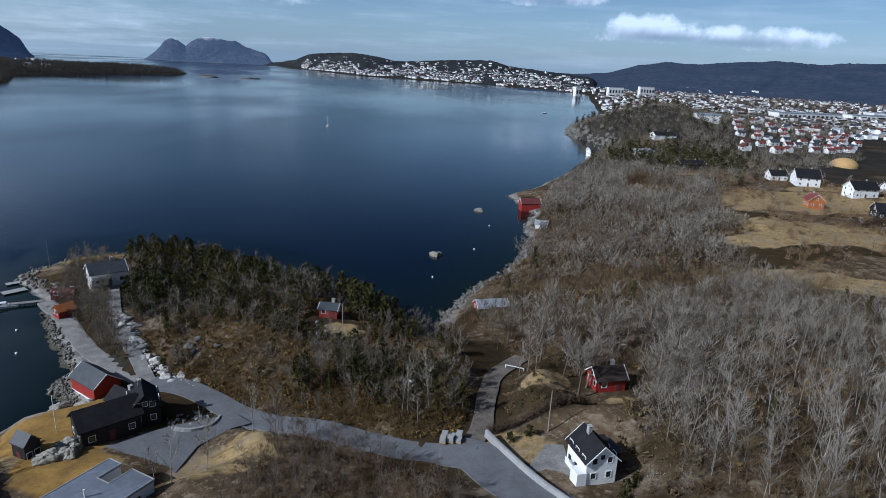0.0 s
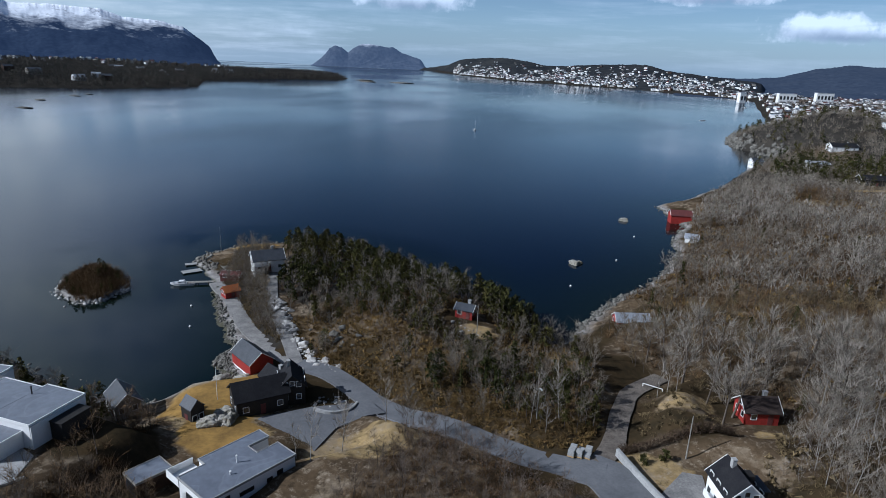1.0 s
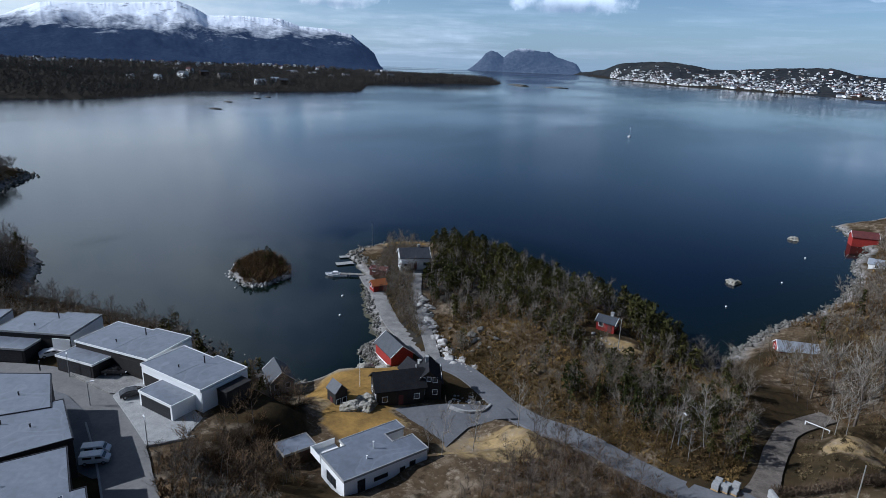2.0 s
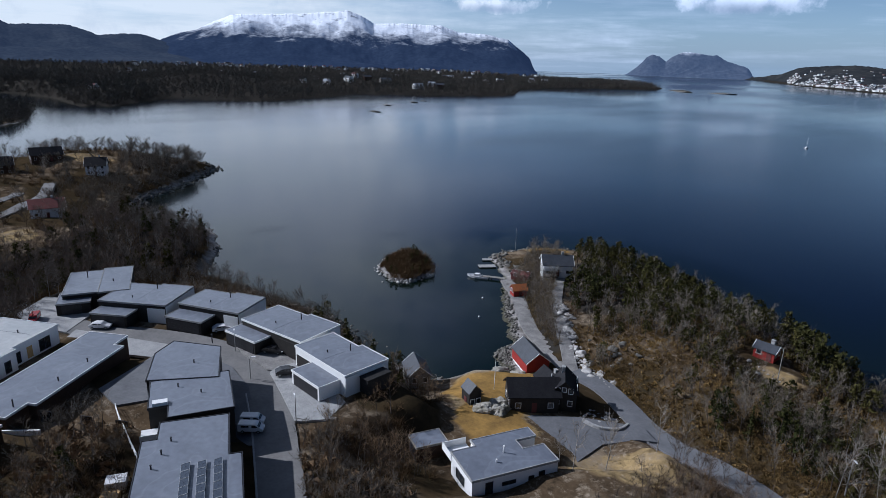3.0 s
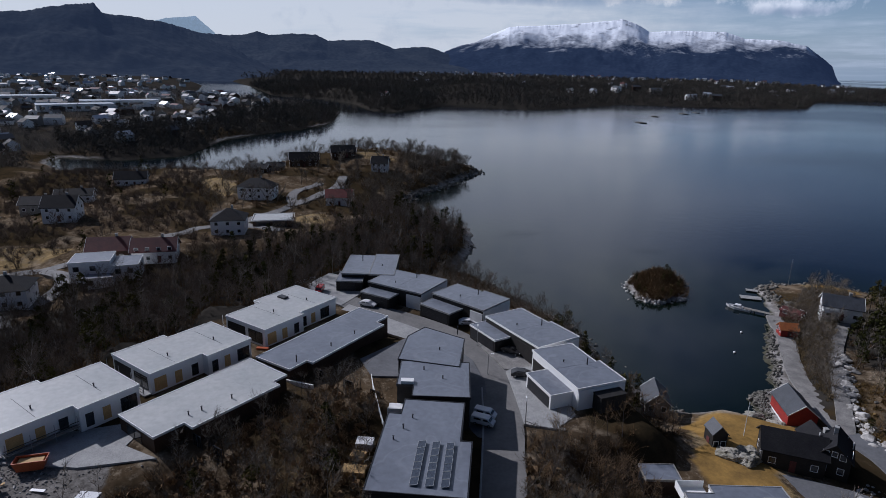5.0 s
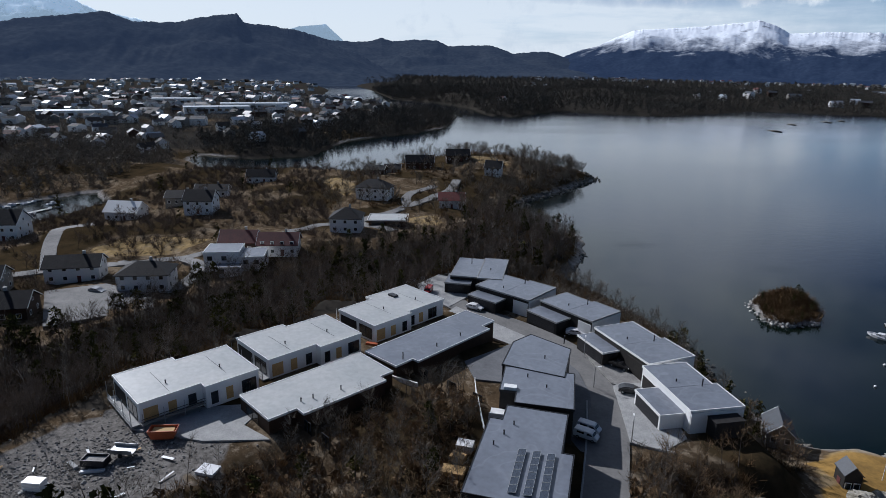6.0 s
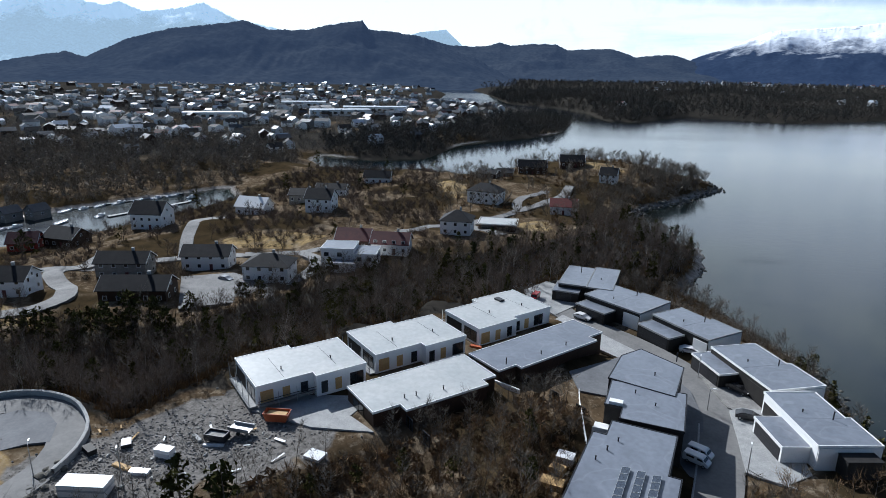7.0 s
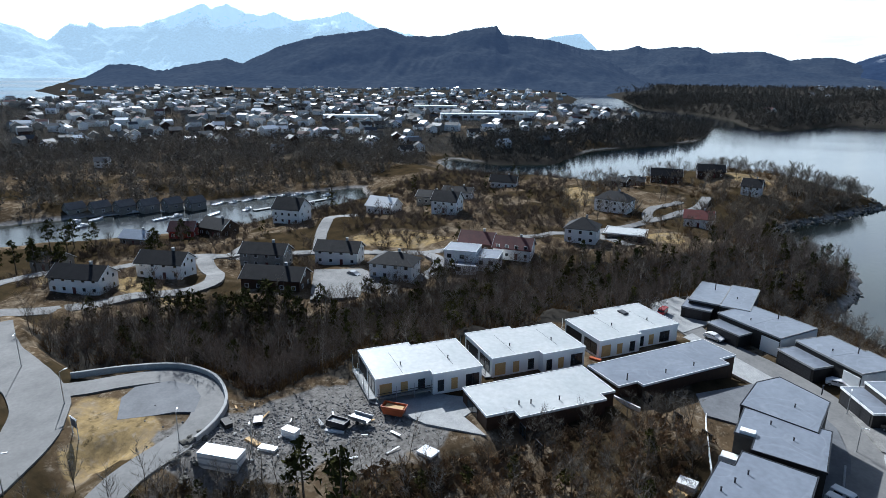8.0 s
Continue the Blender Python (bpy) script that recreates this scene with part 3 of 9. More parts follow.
layer(ground_mesh, "wooded", np.maximum(shaded_floor, soft((np.hypot(GX, GY) - 330) / 200) * (1 - grass) * np.clip(0.85 + 1.2 * fbm(GX / 60, GY / 60, 3, 51) + soft((np.hypot(GX, GY) - 800) / 500), 0, 1)))
layer(ground_mesh, "heath", np.clip(0.5 + 1.6 * fbm(GX / 18, GY / 18, 4, 71), 0, 1) * (1 - grass) * (1 - gravelly) * (1 - lawn))
steep = np.hypot(*np.gradient(GZ, ys, xs))
layer(ground_mesh, "steep", steep)


def surface(x, y):
    """Height of the ground sheet as its mesh runs."""
    x, y = np.asarray(x, float), np.asarray(y, float)
    i = np.clip(np.searchsorted(xs, x) - 1, 0, len(xs) - 2)
    j = np.clip(np.searchsorted(ys, y) - 1, 0, len(ys) - 2)
    u, v = np.clip((x - xs[i]) / (xs[i + 1] - xs[i]), 0, 1), np.clip((y - ys[j]) / (ys[j + 1] - ys[j]), 0, 1)
    return (GZ[j, i] * (1 - u) + GZ[j, i + 1] * u) * (1 - v) + (GZ[j + 1, i] * (1 - u) + GZ[j + 1, i + 1] * u) * v


def ground_material():
    m = mat("ground", (0.11, 0.078, 0.046), (0.056, 0.041, 0.026), 0.95, 0.06, bump=1.0, bump_scale=0.9, spec=0.0, fine=1.3)
    nt = m.node_tree
    p = nt.nodes["Principled BSDF"]
    base = p.inputs["Base Color"].links[0].from_socket
    tc = nt.nodes.new("ShaderNodeTexCoord")

    def over(base, name, lo, hi, a, b, scale, wob=0.0, wob_scale=0.3):
        at = nt.nodes.new("ShaderNodeAttribute"); at.attribute_name = name
        f = at.outputs["Fac"]
        if wob:
            n = nt.nodes.new("ShaderNodeTexNoise"); n.inputs["Scale"].default_value = wob_scale; n.inputs["Detail"].default_value = 6
            nt.links.new(tc.outputs["Object"], n.inputs["Vector"])
            ma = nt.nodes.new("ShaderNodeMath"); ma.operation = "MULTIPLY_ADD"; ma.inputs[1].default_value = wob
            nt.links.new(n.outputs["Fac"], ma.inputs[0]); nt.links.new(f, ma.inputs[2]); f = ma.outputs[0]
        mr = nt.nodes.new("ShaderNodeMapRange")
        mr.inputs["From Min"].default_value, mr.inputs["From Max"].default_value = lo, hi
        nt.links.new(f, mr.inputs["Value"])
        n = nt.nodes.new("ShaderNodeTexNoise"); n.inputs["Scale"].default_value = scale; n.inputs["Detail"].default_value = 8; n.inputs["Roughness"].default_value = 0.7
        nt.links.new(tc.outputs["Object"], n.inputs["Vector"])
        r = nt.nodes.new("ShaderNodeValToRGB")
        r.color_ramp.elements[0].position, r.color_ramp.elements[1].position = 0.35, 0.65
        r.color_ramp.elements[0].color, r.color_ramp.elements[1].color = (*a, 1), (*b, 1)
        nt.links.new(n.outputs["Fac"], r.inputs["Fac"])
        mx = nt.nodes.new("ShaderNodeMixRGB")
        nt.links.new(mr.outputs[0], mx.inputs["Fac"]); nt.links.new(base, mx.inputs["Color1"]); nt.links.new(r.outputs[0], mx.inputs["Color2"])
        return mx.outputs[0]

    base = over(base, "grass", 0.35, 0.65, (0.35, 0.255, 0.12), (0.19, 0.138, 0.07), 0.6)
    # dry tussocks and bare patches at two sizes
    for scale, lo, hi, colour, much in ((0.16, 0.5, 0.62, (0.23, 0.185, 0.13), 0.7), (0.75, 0.54, 0.66, (0.34, 0.285, 0.215), 0.6), (0.4, 0.45, 0.33, (0.025, 0.02, 0.013), 0.8)):
        n = nt.nodes.new("ShaderNodeTexNoise"); n.inputs["Scale"].default_value, n.inputs["Detail"].default_value, n.inputs["Roughness"].default_value = scale, 9, 0.7
        nt.links.new(tc.outputs["Object"], n.inputs["Vector"])
        mr = nt.nodes.new("ShaderNodeMapRange")
        mr.inputs["From Min"].default_value, mr.inputs["From Max"].default_value, mr.inputs["To Max"].default_value = lo, hi, much
        nt.links.new(n.outputs["Fac"], mr.inputs["Value"])
        mx = nt.nodes.new("ShaderNodeMixRGB"); mx.inputs["Color2"].default_value = (*colour, 1)
        nt.links.new(mr.outputs[0], mx.inputs["Fac"]); nt.links.new(base, mx.inputs["Color1"])
        base = mx.outputs[0]
    base = over(base, "lawn", 0.4, 0.7, (0.34, 0.21, 0.062), (0.17, 0.108, 0.04), 0.35)
    base = over(base, "heath", 0.45, 0.65, (0.03, 0.024, 0.014), (0.06, 0.042, 0.022), 0.25)
    base = over(base, "gravel", 0.4, 0.6, (0.23, 0.216, 0.2), (0.085, 0.079, 0.072), 1.3)
    base = over(base, "inland", 6.5, 3.5, (0.34, 0.32, 0.3), (0.15, 0.145, 0.14), 0.5, 4.0)
    base = over(base, "inland", 1.6, 0.6, (0.09, 0.085, 0.06), (0.05, 0.05, 0.04), 0.5, 1.0)
    # woodland floor; under the near woods it also carries painted tree shade
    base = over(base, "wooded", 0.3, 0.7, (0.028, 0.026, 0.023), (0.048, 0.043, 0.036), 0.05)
    nt.links.new(base, p.inputs["Base Color"])
    return m


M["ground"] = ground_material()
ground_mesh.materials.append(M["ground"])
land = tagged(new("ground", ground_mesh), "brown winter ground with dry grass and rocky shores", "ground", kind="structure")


# ---- the sea ----
def water_material():
    m = bpy.data.materials.new("water")
    m.use_nodes = True
    nt = m.node_tree
    p = nt.nodes["Principled BSDF"]
    p.inputs["Roughness"].default_value, p.inputs["IOR"].default_value = 0.16, 1.33
    p.inputs["Specular Tint"].default_value = (0.7, 0.85, 1.0, 1)
    tc = nt.nodes.new("ShaderNodeTexCoord")
    at = nt.nodes.new("ShaderNodeAttribute"); at.attribute_name = "shallow"
    mx = nt.nodes.new("ShaderNodeMixRGB")
    mx.inputs["Color1"].default_value, mx.inputs["Color2"].default_value = (0.001, 0.0045, 0.016, 1), (0.004, 0.0085, 0.006, 1)
    nt.links.new(at.outputs["Fac"], mx.inputs["Fac"]); nt.links.new(mx.outputs[0], p.inputs["Base Color"])
    mapping = nt.nodes.new("ShaderNodeMapping"); mapping.inputs["Scale"].default_value = (0.5, 0.25, 1)
    mapping.inputs["Rotation"].default_value = (0, 0, 0.6)
    nt.links.new(tc.outputs["Object"], mapping.inputs["Vector"])
    n = nt.nodes.new("ShaderNodeTexNoise"); n.inputs["Scale"].default_value, n.inputs["Detail"].default_value = 1.2, 4
    nt.links.new(mapping.outputs[0], n.inputs["Vector"])
    slick = nt.nodes.new("ShaderNodeTexNoise"); slick.inputs["Scale"].default_value, slick.inputs["Detail"].default_value = 0.006, 4
    nt.links.new(mapping.outputs[0], slick.inputs["Vector"])
    mr = nt.nodes.new("ShaderNodeMapRange")
    mr.inputs["From Min"].default_value, mr.inputs["From Max"].default_value = 0.4, 0.62
    mr.inputs["To Min"].default_value, mr.inputs["To Max"].default_value = 0.07, 0.2
    nt.links.new(slick.outputs["Fac"], mr.inputs["Value"])
    # sheltered water lies smooth, with ruffled patches
    calm = nt.nodes.new("ShaderNodeAttribute"); calm.attribute_name = "sheltered"
    puffs = nt.nodes.new("ShaderNodeTexNoise"); puffs.inputs["Scale"].default_value, puffs.inputs["Detail"].default_value = 0.09, 5
    nt.links.new(mapping.outputs[0], puffs.inputs["Vector"])
    pr = nt.nodes.new("ShaderNodeMapRange")
    pr.inputs["From Min"].default_value, pr.inputs["From Max"].default_value = 0.5, 0.68
    pr.inputs["To Min"].default_value, pr.inputs["To Max"].default_value = 0.03, 0.26
    nt.links.new(puffs.outputs["Fac"], pr.inputs["Value"])
    ro = nt.nodes.new("ShaderNodeMixRGB")
    nt.links.new(calm.outputs["Fac"], ro.inputs["Fac"]); nt.links.new(mr.outputs[0], ro.inputs["Color1"]); nt.links.new(pr.outputs[0], ro.inputs["Color2"])
    nt.links.new(ro.outputs[0], p.inputs["Roughness"])
    b = nt.nodes.new("ShaderNodeBump"); b.inputs["Distance"].default_value = 0.09; b.inputs["Strength"].default_value = 0.6
    still = nt.nodes.new("ShaderNodeMapRange"); still.inputs["To Min"].default_value, still.inputs["To Max"].default_value = 0.38, 0.08
    nt.links.new(calm.outputs["Fac"], still.inputs["Value"]); nt.links.new(still.outputs[0], b.inputs["Strength"])
    nt.links.new(n.outputs["Fac"], b.inputs["Height"]); nt.links.new(b.outputs[0], p.inputs["Normal"])
    return m


M["water"] = water_material()
wx, wy = spread(-330, 110, 6.0, 5600, 1.12), spread(-250, 330, 6.0, 5600, 1.12)
WX, WY = np.meshgrid(wx, wy)
wz, ws = ground(WX, WY)
water_mesh = grid_mesh("water", wx, wy, 0 * WX)
layer(water_mesh, "shallow", np.clip(1 + ws / 42, 0, 1) ** 1.3)
d, isin = edge_distance(WX, WY, LAGOON)
layer(water_mesh, "sheltered", np.maximum(0.08 * soft(np.where(isin, d, -d) / 12 + 1), soft((ws + 38) / 16) * (np.hypot(WX, WY) < 260) * (WX < 0)))
water_mesh.materials.append(M["water"])
tagged(new("water", water_mesh), "calm dark blue fjord water with faint ripples", "water", kind="structure")


# ---- far mountains: heading, degrees up ----
def along(az, value):
    """A number, or one that changes with the heading: pairs of heading and number."""
    if isinstance(value, (int, float)):
        return np.full(np.shape(az), float(value))
    a, v = zip(*sorted(value))
    return np.interp(az, a, v)


def ridge(name, label, material, near, top, back, profile, foot=0.0, rough=0.06, gully=16.0, seed=1, steps=40, blur=9.0, lumpy=0.14, crags=0.05):
    """A range of hills all round an arc: its foot, crest and back stand at these distances, its skyline by heading and degrees up."""
    fine_step = 0.05
    az = np.arange(min(profile[0][0], profile[-1][0]), max(profile[0][0], profile[-1][0]) + fine_step / 2, fine_step)
    near_r, top_r, back_r = along(az, near), along(az, top), along(az, back)
    up = along(az, profile)
    jag = top_r * radians(crags) * (fbm(az * 1.7, 0 * az, 4, seed + 7) + 0.5 * fbm(az * 9, 0 * az, 3, seed + 9))
    ends = soft((az - az[0]) / 1.2) * soft((az[-1] - az) / 1.2)
    crest = (EYE + top_r * np.tan(np.radians(up))) * ends - 3 * (1 - ends)
    k = int(blur / fine_step / 2) * 2 + 1
    kernel = np.hanning(k + 2)[1:-1]
    wide = np.convolve(np.pad(crest, k // 2, mode="edge"), kernel / kernel.sum(), mode="valid")
    sharp = crest
    a = np.radians(az)
    rows = []
    for k in range(steps + 8):
        f = k / steps
        crest = wide + (sharp - wide) * min(1.0, f) ** 1.6
        if f <= 1:
            r, h = near_r + (top_r - near_r) * f, foot + (crest - foot) * (0.55 * f + 0.45 * f * f)
            n = (0.35 - np.abs(fbm(az * gully / 40 + 1.5 * np.sin(f * 3 + az * 0.3), r / 900.0, 5, seed))) * rough * np.maximum(crest - foot, 20) * 6 * f * max(0.03, 1 - f)
            h = h + n + fbm(-np.sin(a) * r / 230, np.cos(a) * r / 230, 5, seed + 50) * np.clip(crest - foot, 0, 300) * lumpy * (0.05 + f * (1 - f) * 2.6) + jag * soft((f - 0.88) / 0.12)
        else:
            g = (k - steps) / 7
            r, h = top_r + (back_r - top_r) * g, crest * (1 - 0.8 * g) + jag * (1 - g)
        rows.append(np.stack([-np.sin(a) * r, np.cos(a) * r, np.maximum(h * ends - 3 * (1 - ends), -3)], -1))
    co = np.concatenate(rows)
    m, w = len(rows), len(az)
    i = np.arange(m * w).reshape(m, w)
    quads = np.stack([i[:-1, :-1], i[1:, :-1], i[1:, 1:], i[:-1, 1:]], -1).reshape(-1, 4)
    me = raw_mesh(name, co, quads)
    me.materials.append(material)
    return tagged(new(name, me), label, "mountain", kind="structure")


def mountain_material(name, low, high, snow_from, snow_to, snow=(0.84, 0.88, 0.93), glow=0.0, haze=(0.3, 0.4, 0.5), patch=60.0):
    """Forest below, bare rock above, snow over that; glow: emission painted on for the light that the miles of air
    before it scatter.
    """
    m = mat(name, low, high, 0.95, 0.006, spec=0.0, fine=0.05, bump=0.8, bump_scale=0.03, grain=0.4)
    nt = m.node_tree
    p = nt.nodes["Principled BSDF"]
    base = p.inputs["Base Color"].links[0].from_socket
    tc = nt.nodes.new("ShaderNodeTexCoord")
    sep = nt.nodes.new("ShaderNodeSeparateXYZ"); nt.links.new(tc.outputs["Object"], sep.inputs[0])
    n = nt.nodes.new("ShaderNodeTexNoise"); n.inputs["Scale"].default_value, n.inputs["Detail"].default_value, n.inputs["Roughness"].default_value = 0.006, 10, 0.72
    nt.links.new(tc.outputs["Object"], n.inputs["Vector"])
    ma = nt.nodes.new("ShaderNodeMath"); ma.operation = "MULTIPLY_ADD"; ma.inputs[1].default_value = patch * 4
    nt.links.new(n.outputs["Fac"], ma.inputs[0]); nt.links.new(sep.outputs["Z"], ma.inputs[2])
    mr = nt.nodes.new("ShaderNodeMapRange")
    mr.inputs["From Min"].default_value, mr.inputs["From Max"].default_value = snow_from + patch * 2, snow_to + patch * 2
    nt.links.new(ma.outputs[0], mr.inputs["Value"])
    # bare rock breaks the snow
    crags = nt.nodes.new("ShaderNodeTexNoise"); crags.inputs["Scale"].default_value, crags.inputs["Detail"].default_value, crags.inputs["Roughness"].default_value = 0.013, 9, 0.7
    nt.links.new(tc.outputs["Object"], crags.inputs["Vector"])
    cr = nt.nodes.new("ShaderNodeMapRange")
    cr.inputs["From Min"].default_value, cr.inputs["From Max"].default_value = 0.55, 0.66
    cr.inputs["To Min"].default_value, cr.inputs["To Max"].default_value = 1.0, 0.3
    nt.links.new(crags.outputs["Fac"], cr.inputs["Value"])
    sf = nt.nodes.new("ShaderNodeMath"); sf.operation = "MULTIPLY"
    nt.links.new(mr.outputs[0], sf.inputs[0]); nt.links.new(cr.outputs[0], sf.inputs[1])
    mx = nt.nodes.new("ShaderNodeMixRGB"); mx.inputs["Color2"].default_value = (*snow, 1)
    nt.links.new(sf.outputs[0], mx.inputs["Fac"]); nt.links.new(base, mx.inputs["Color1"]); nt.links.new(mx.outputs[0], p.inputs["Base Color"])
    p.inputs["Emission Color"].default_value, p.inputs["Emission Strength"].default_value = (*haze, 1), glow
    return m


# Haze goes into the emission here, and into the paler, bluer base colours.
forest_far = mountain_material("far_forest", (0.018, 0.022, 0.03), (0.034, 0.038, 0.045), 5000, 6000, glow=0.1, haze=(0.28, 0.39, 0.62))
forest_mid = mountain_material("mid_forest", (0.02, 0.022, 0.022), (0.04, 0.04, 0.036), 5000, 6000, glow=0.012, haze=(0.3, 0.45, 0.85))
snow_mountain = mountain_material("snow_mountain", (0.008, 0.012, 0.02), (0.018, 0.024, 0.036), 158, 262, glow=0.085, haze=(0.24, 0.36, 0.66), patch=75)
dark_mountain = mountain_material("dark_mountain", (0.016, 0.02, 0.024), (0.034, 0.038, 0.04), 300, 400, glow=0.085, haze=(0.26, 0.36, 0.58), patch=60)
hazed_mountain = mountain_material("hazed_mountain", (0.12, 0.16, 0.2), (0.22, 0.27, 0.3), 300, 350, glow=0.4, haze=(0.72, 0.88, 0.93), patch=90)
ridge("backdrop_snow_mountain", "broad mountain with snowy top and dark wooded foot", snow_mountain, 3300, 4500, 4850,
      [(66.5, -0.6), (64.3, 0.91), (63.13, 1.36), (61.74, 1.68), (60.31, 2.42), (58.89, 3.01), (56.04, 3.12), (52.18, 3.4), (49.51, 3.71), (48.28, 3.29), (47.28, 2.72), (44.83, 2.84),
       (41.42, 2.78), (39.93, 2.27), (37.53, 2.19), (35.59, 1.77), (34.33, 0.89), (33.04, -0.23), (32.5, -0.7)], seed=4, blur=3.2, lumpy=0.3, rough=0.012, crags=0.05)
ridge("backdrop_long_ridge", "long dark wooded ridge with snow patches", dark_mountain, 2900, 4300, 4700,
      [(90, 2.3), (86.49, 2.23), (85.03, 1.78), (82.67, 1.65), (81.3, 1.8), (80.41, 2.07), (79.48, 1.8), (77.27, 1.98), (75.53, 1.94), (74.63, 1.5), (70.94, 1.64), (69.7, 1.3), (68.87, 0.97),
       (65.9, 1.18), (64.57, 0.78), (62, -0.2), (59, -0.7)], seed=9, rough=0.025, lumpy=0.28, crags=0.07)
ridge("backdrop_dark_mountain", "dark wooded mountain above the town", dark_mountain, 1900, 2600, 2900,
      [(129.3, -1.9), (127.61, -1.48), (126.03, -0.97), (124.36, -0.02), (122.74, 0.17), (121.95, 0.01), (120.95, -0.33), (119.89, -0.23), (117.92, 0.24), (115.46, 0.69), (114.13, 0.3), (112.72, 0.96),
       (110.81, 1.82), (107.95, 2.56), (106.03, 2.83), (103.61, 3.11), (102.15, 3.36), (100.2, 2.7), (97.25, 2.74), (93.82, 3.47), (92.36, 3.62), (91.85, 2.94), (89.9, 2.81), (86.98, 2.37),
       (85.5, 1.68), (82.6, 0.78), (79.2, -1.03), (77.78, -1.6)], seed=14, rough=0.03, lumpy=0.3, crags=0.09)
ridge("backdrop_alps", "high pale snowy mountains in sunlit haze", hazed_mountain, 4000, 4700, 4950,
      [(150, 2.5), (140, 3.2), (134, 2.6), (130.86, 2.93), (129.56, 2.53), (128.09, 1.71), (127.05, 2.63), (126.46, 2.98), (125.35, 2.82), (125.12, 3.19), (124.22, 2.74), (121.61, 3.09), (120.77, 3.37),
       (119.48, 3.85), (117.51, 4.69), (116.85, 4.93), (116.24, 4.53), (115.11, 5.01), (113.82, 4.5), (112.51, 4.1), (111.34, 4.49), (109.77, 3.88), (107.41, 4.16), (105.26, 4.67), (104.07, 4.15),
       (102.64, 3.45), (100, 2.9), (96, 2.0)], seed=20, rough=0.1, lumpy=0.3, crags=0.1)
ridge("backdrop_pale_peak", "snowy peak behind the ridge, paled by haze", hazed_mountain, 4500, 4750, 4950,
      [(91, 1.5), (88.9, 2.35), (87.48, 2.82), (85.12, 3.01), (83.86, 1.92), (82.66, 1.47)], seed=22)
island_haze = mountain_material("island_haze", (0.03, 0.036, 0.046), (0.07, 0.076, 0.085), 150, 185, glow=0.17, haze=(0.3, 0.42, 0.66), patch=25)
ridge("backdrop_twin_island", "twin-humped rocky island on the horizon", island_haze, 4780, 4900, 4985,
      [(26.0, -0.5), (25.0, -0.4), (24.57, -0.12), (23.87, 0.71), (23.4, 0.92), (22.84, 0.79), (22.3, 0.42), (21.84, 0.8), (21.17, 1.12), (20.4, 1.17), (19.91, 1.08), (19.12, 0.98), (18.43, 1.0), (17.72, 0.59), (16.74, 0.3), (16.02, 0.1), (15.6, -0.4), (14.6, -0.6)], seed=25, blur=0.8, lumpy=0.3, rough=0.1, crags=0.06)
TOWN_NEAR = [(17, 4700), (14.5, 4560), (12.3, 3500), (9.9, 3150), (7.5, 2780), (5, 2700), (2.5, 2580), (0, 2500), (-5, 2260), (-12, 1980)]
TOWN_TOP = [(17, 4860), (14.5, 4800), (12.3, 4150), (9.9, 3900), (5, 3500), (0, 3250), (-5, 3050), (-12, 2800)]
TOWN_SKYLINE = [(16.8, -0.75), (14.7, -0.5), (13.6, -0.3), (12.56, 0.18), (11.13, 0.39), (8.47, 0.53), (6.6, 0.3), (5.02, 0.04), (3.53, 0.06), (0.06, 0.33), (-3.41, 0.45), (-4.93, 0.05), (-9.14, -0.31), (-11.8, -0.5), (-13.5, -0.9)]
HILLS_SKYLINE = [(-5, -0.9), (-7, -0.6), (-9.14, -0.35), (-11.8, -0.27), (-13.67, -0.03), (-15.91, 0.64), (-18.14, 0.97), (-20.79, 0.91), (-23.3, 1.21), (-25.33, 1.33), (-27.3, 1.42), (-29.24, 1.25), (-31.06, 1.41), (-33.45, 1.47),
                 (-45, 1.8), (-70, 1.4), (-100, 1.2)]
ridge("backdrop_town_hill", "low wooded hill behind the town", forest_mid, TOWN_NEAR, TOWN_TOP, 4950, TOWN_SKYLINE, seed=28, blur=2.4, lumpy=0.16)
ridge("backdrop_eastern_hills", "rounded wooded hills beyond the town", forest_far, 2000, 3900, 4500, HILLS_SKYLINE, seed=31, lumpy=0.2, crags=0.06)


# ---- building kit ----
def part(name, bm, material, parent, label=""):
    """Links a bmesh as one mesh under a thing or a part."""
    me = bpy.data.meshes.new(name)
    bmesh.ops.recalc_face_normals(bm, faces=bm.faces)
    bm.to_mesh(me)
    bm.free()
    return part_of(name, me, material, parent, label)


def part_of(name, me, material, parent, label="", m=None):
    if material and not me.materials:
        me.materials.append(material)
    ob = new(name, me)
    if parent:
        ob.parent = parent
    if m is not None:
        ob.matrix_basis = m
    return tagged(ob, label)


def thing(name, label, category, m, group="", kind=""):
    ob = new(name)
    ob.matrix_basis = m
    return tagged(ob, label, category, group, kind)


def box(bm, cx, cy, cz, sx, sy, sz, turn=0.0, bevel=0.0):
    made = bmesh.ops.create_cube(bm, size=1.0, matrix=Matrix.Translation((cx, cy, cz)) @ Matrix.Rotation(radians(turn), 4, "Z") @ Matrix.Diagonal((sx, sy, sz, 1)))
    if bevel:
        edges = {e for v in made["verts"] for e in v.link_edges}
        bmesh.ops.bevel(bm, geom=list(edges), offset=bevel, segments=1, affect="EDGES")
    return bm


def tube(bm, a, b, r0, r1=None, sides=8):
    a, b = Vector(a), Vector(b)
    bmesh.ops.create_cone(bm, cap_ends=True, segments=sides, radius1=r0, radius2=r0 if r1 is None else r1, depth=(b - a).length,
                          matrix=Matrix.Translation((a + b) / 2) @ (b - a).to_track_quat("Z", "Y").to_matrix().to_4x4())
    return bm


def boxes(*rows):
    bm = bmesh.new()
    for r in rows:
        box(bm, *r)
    return bm


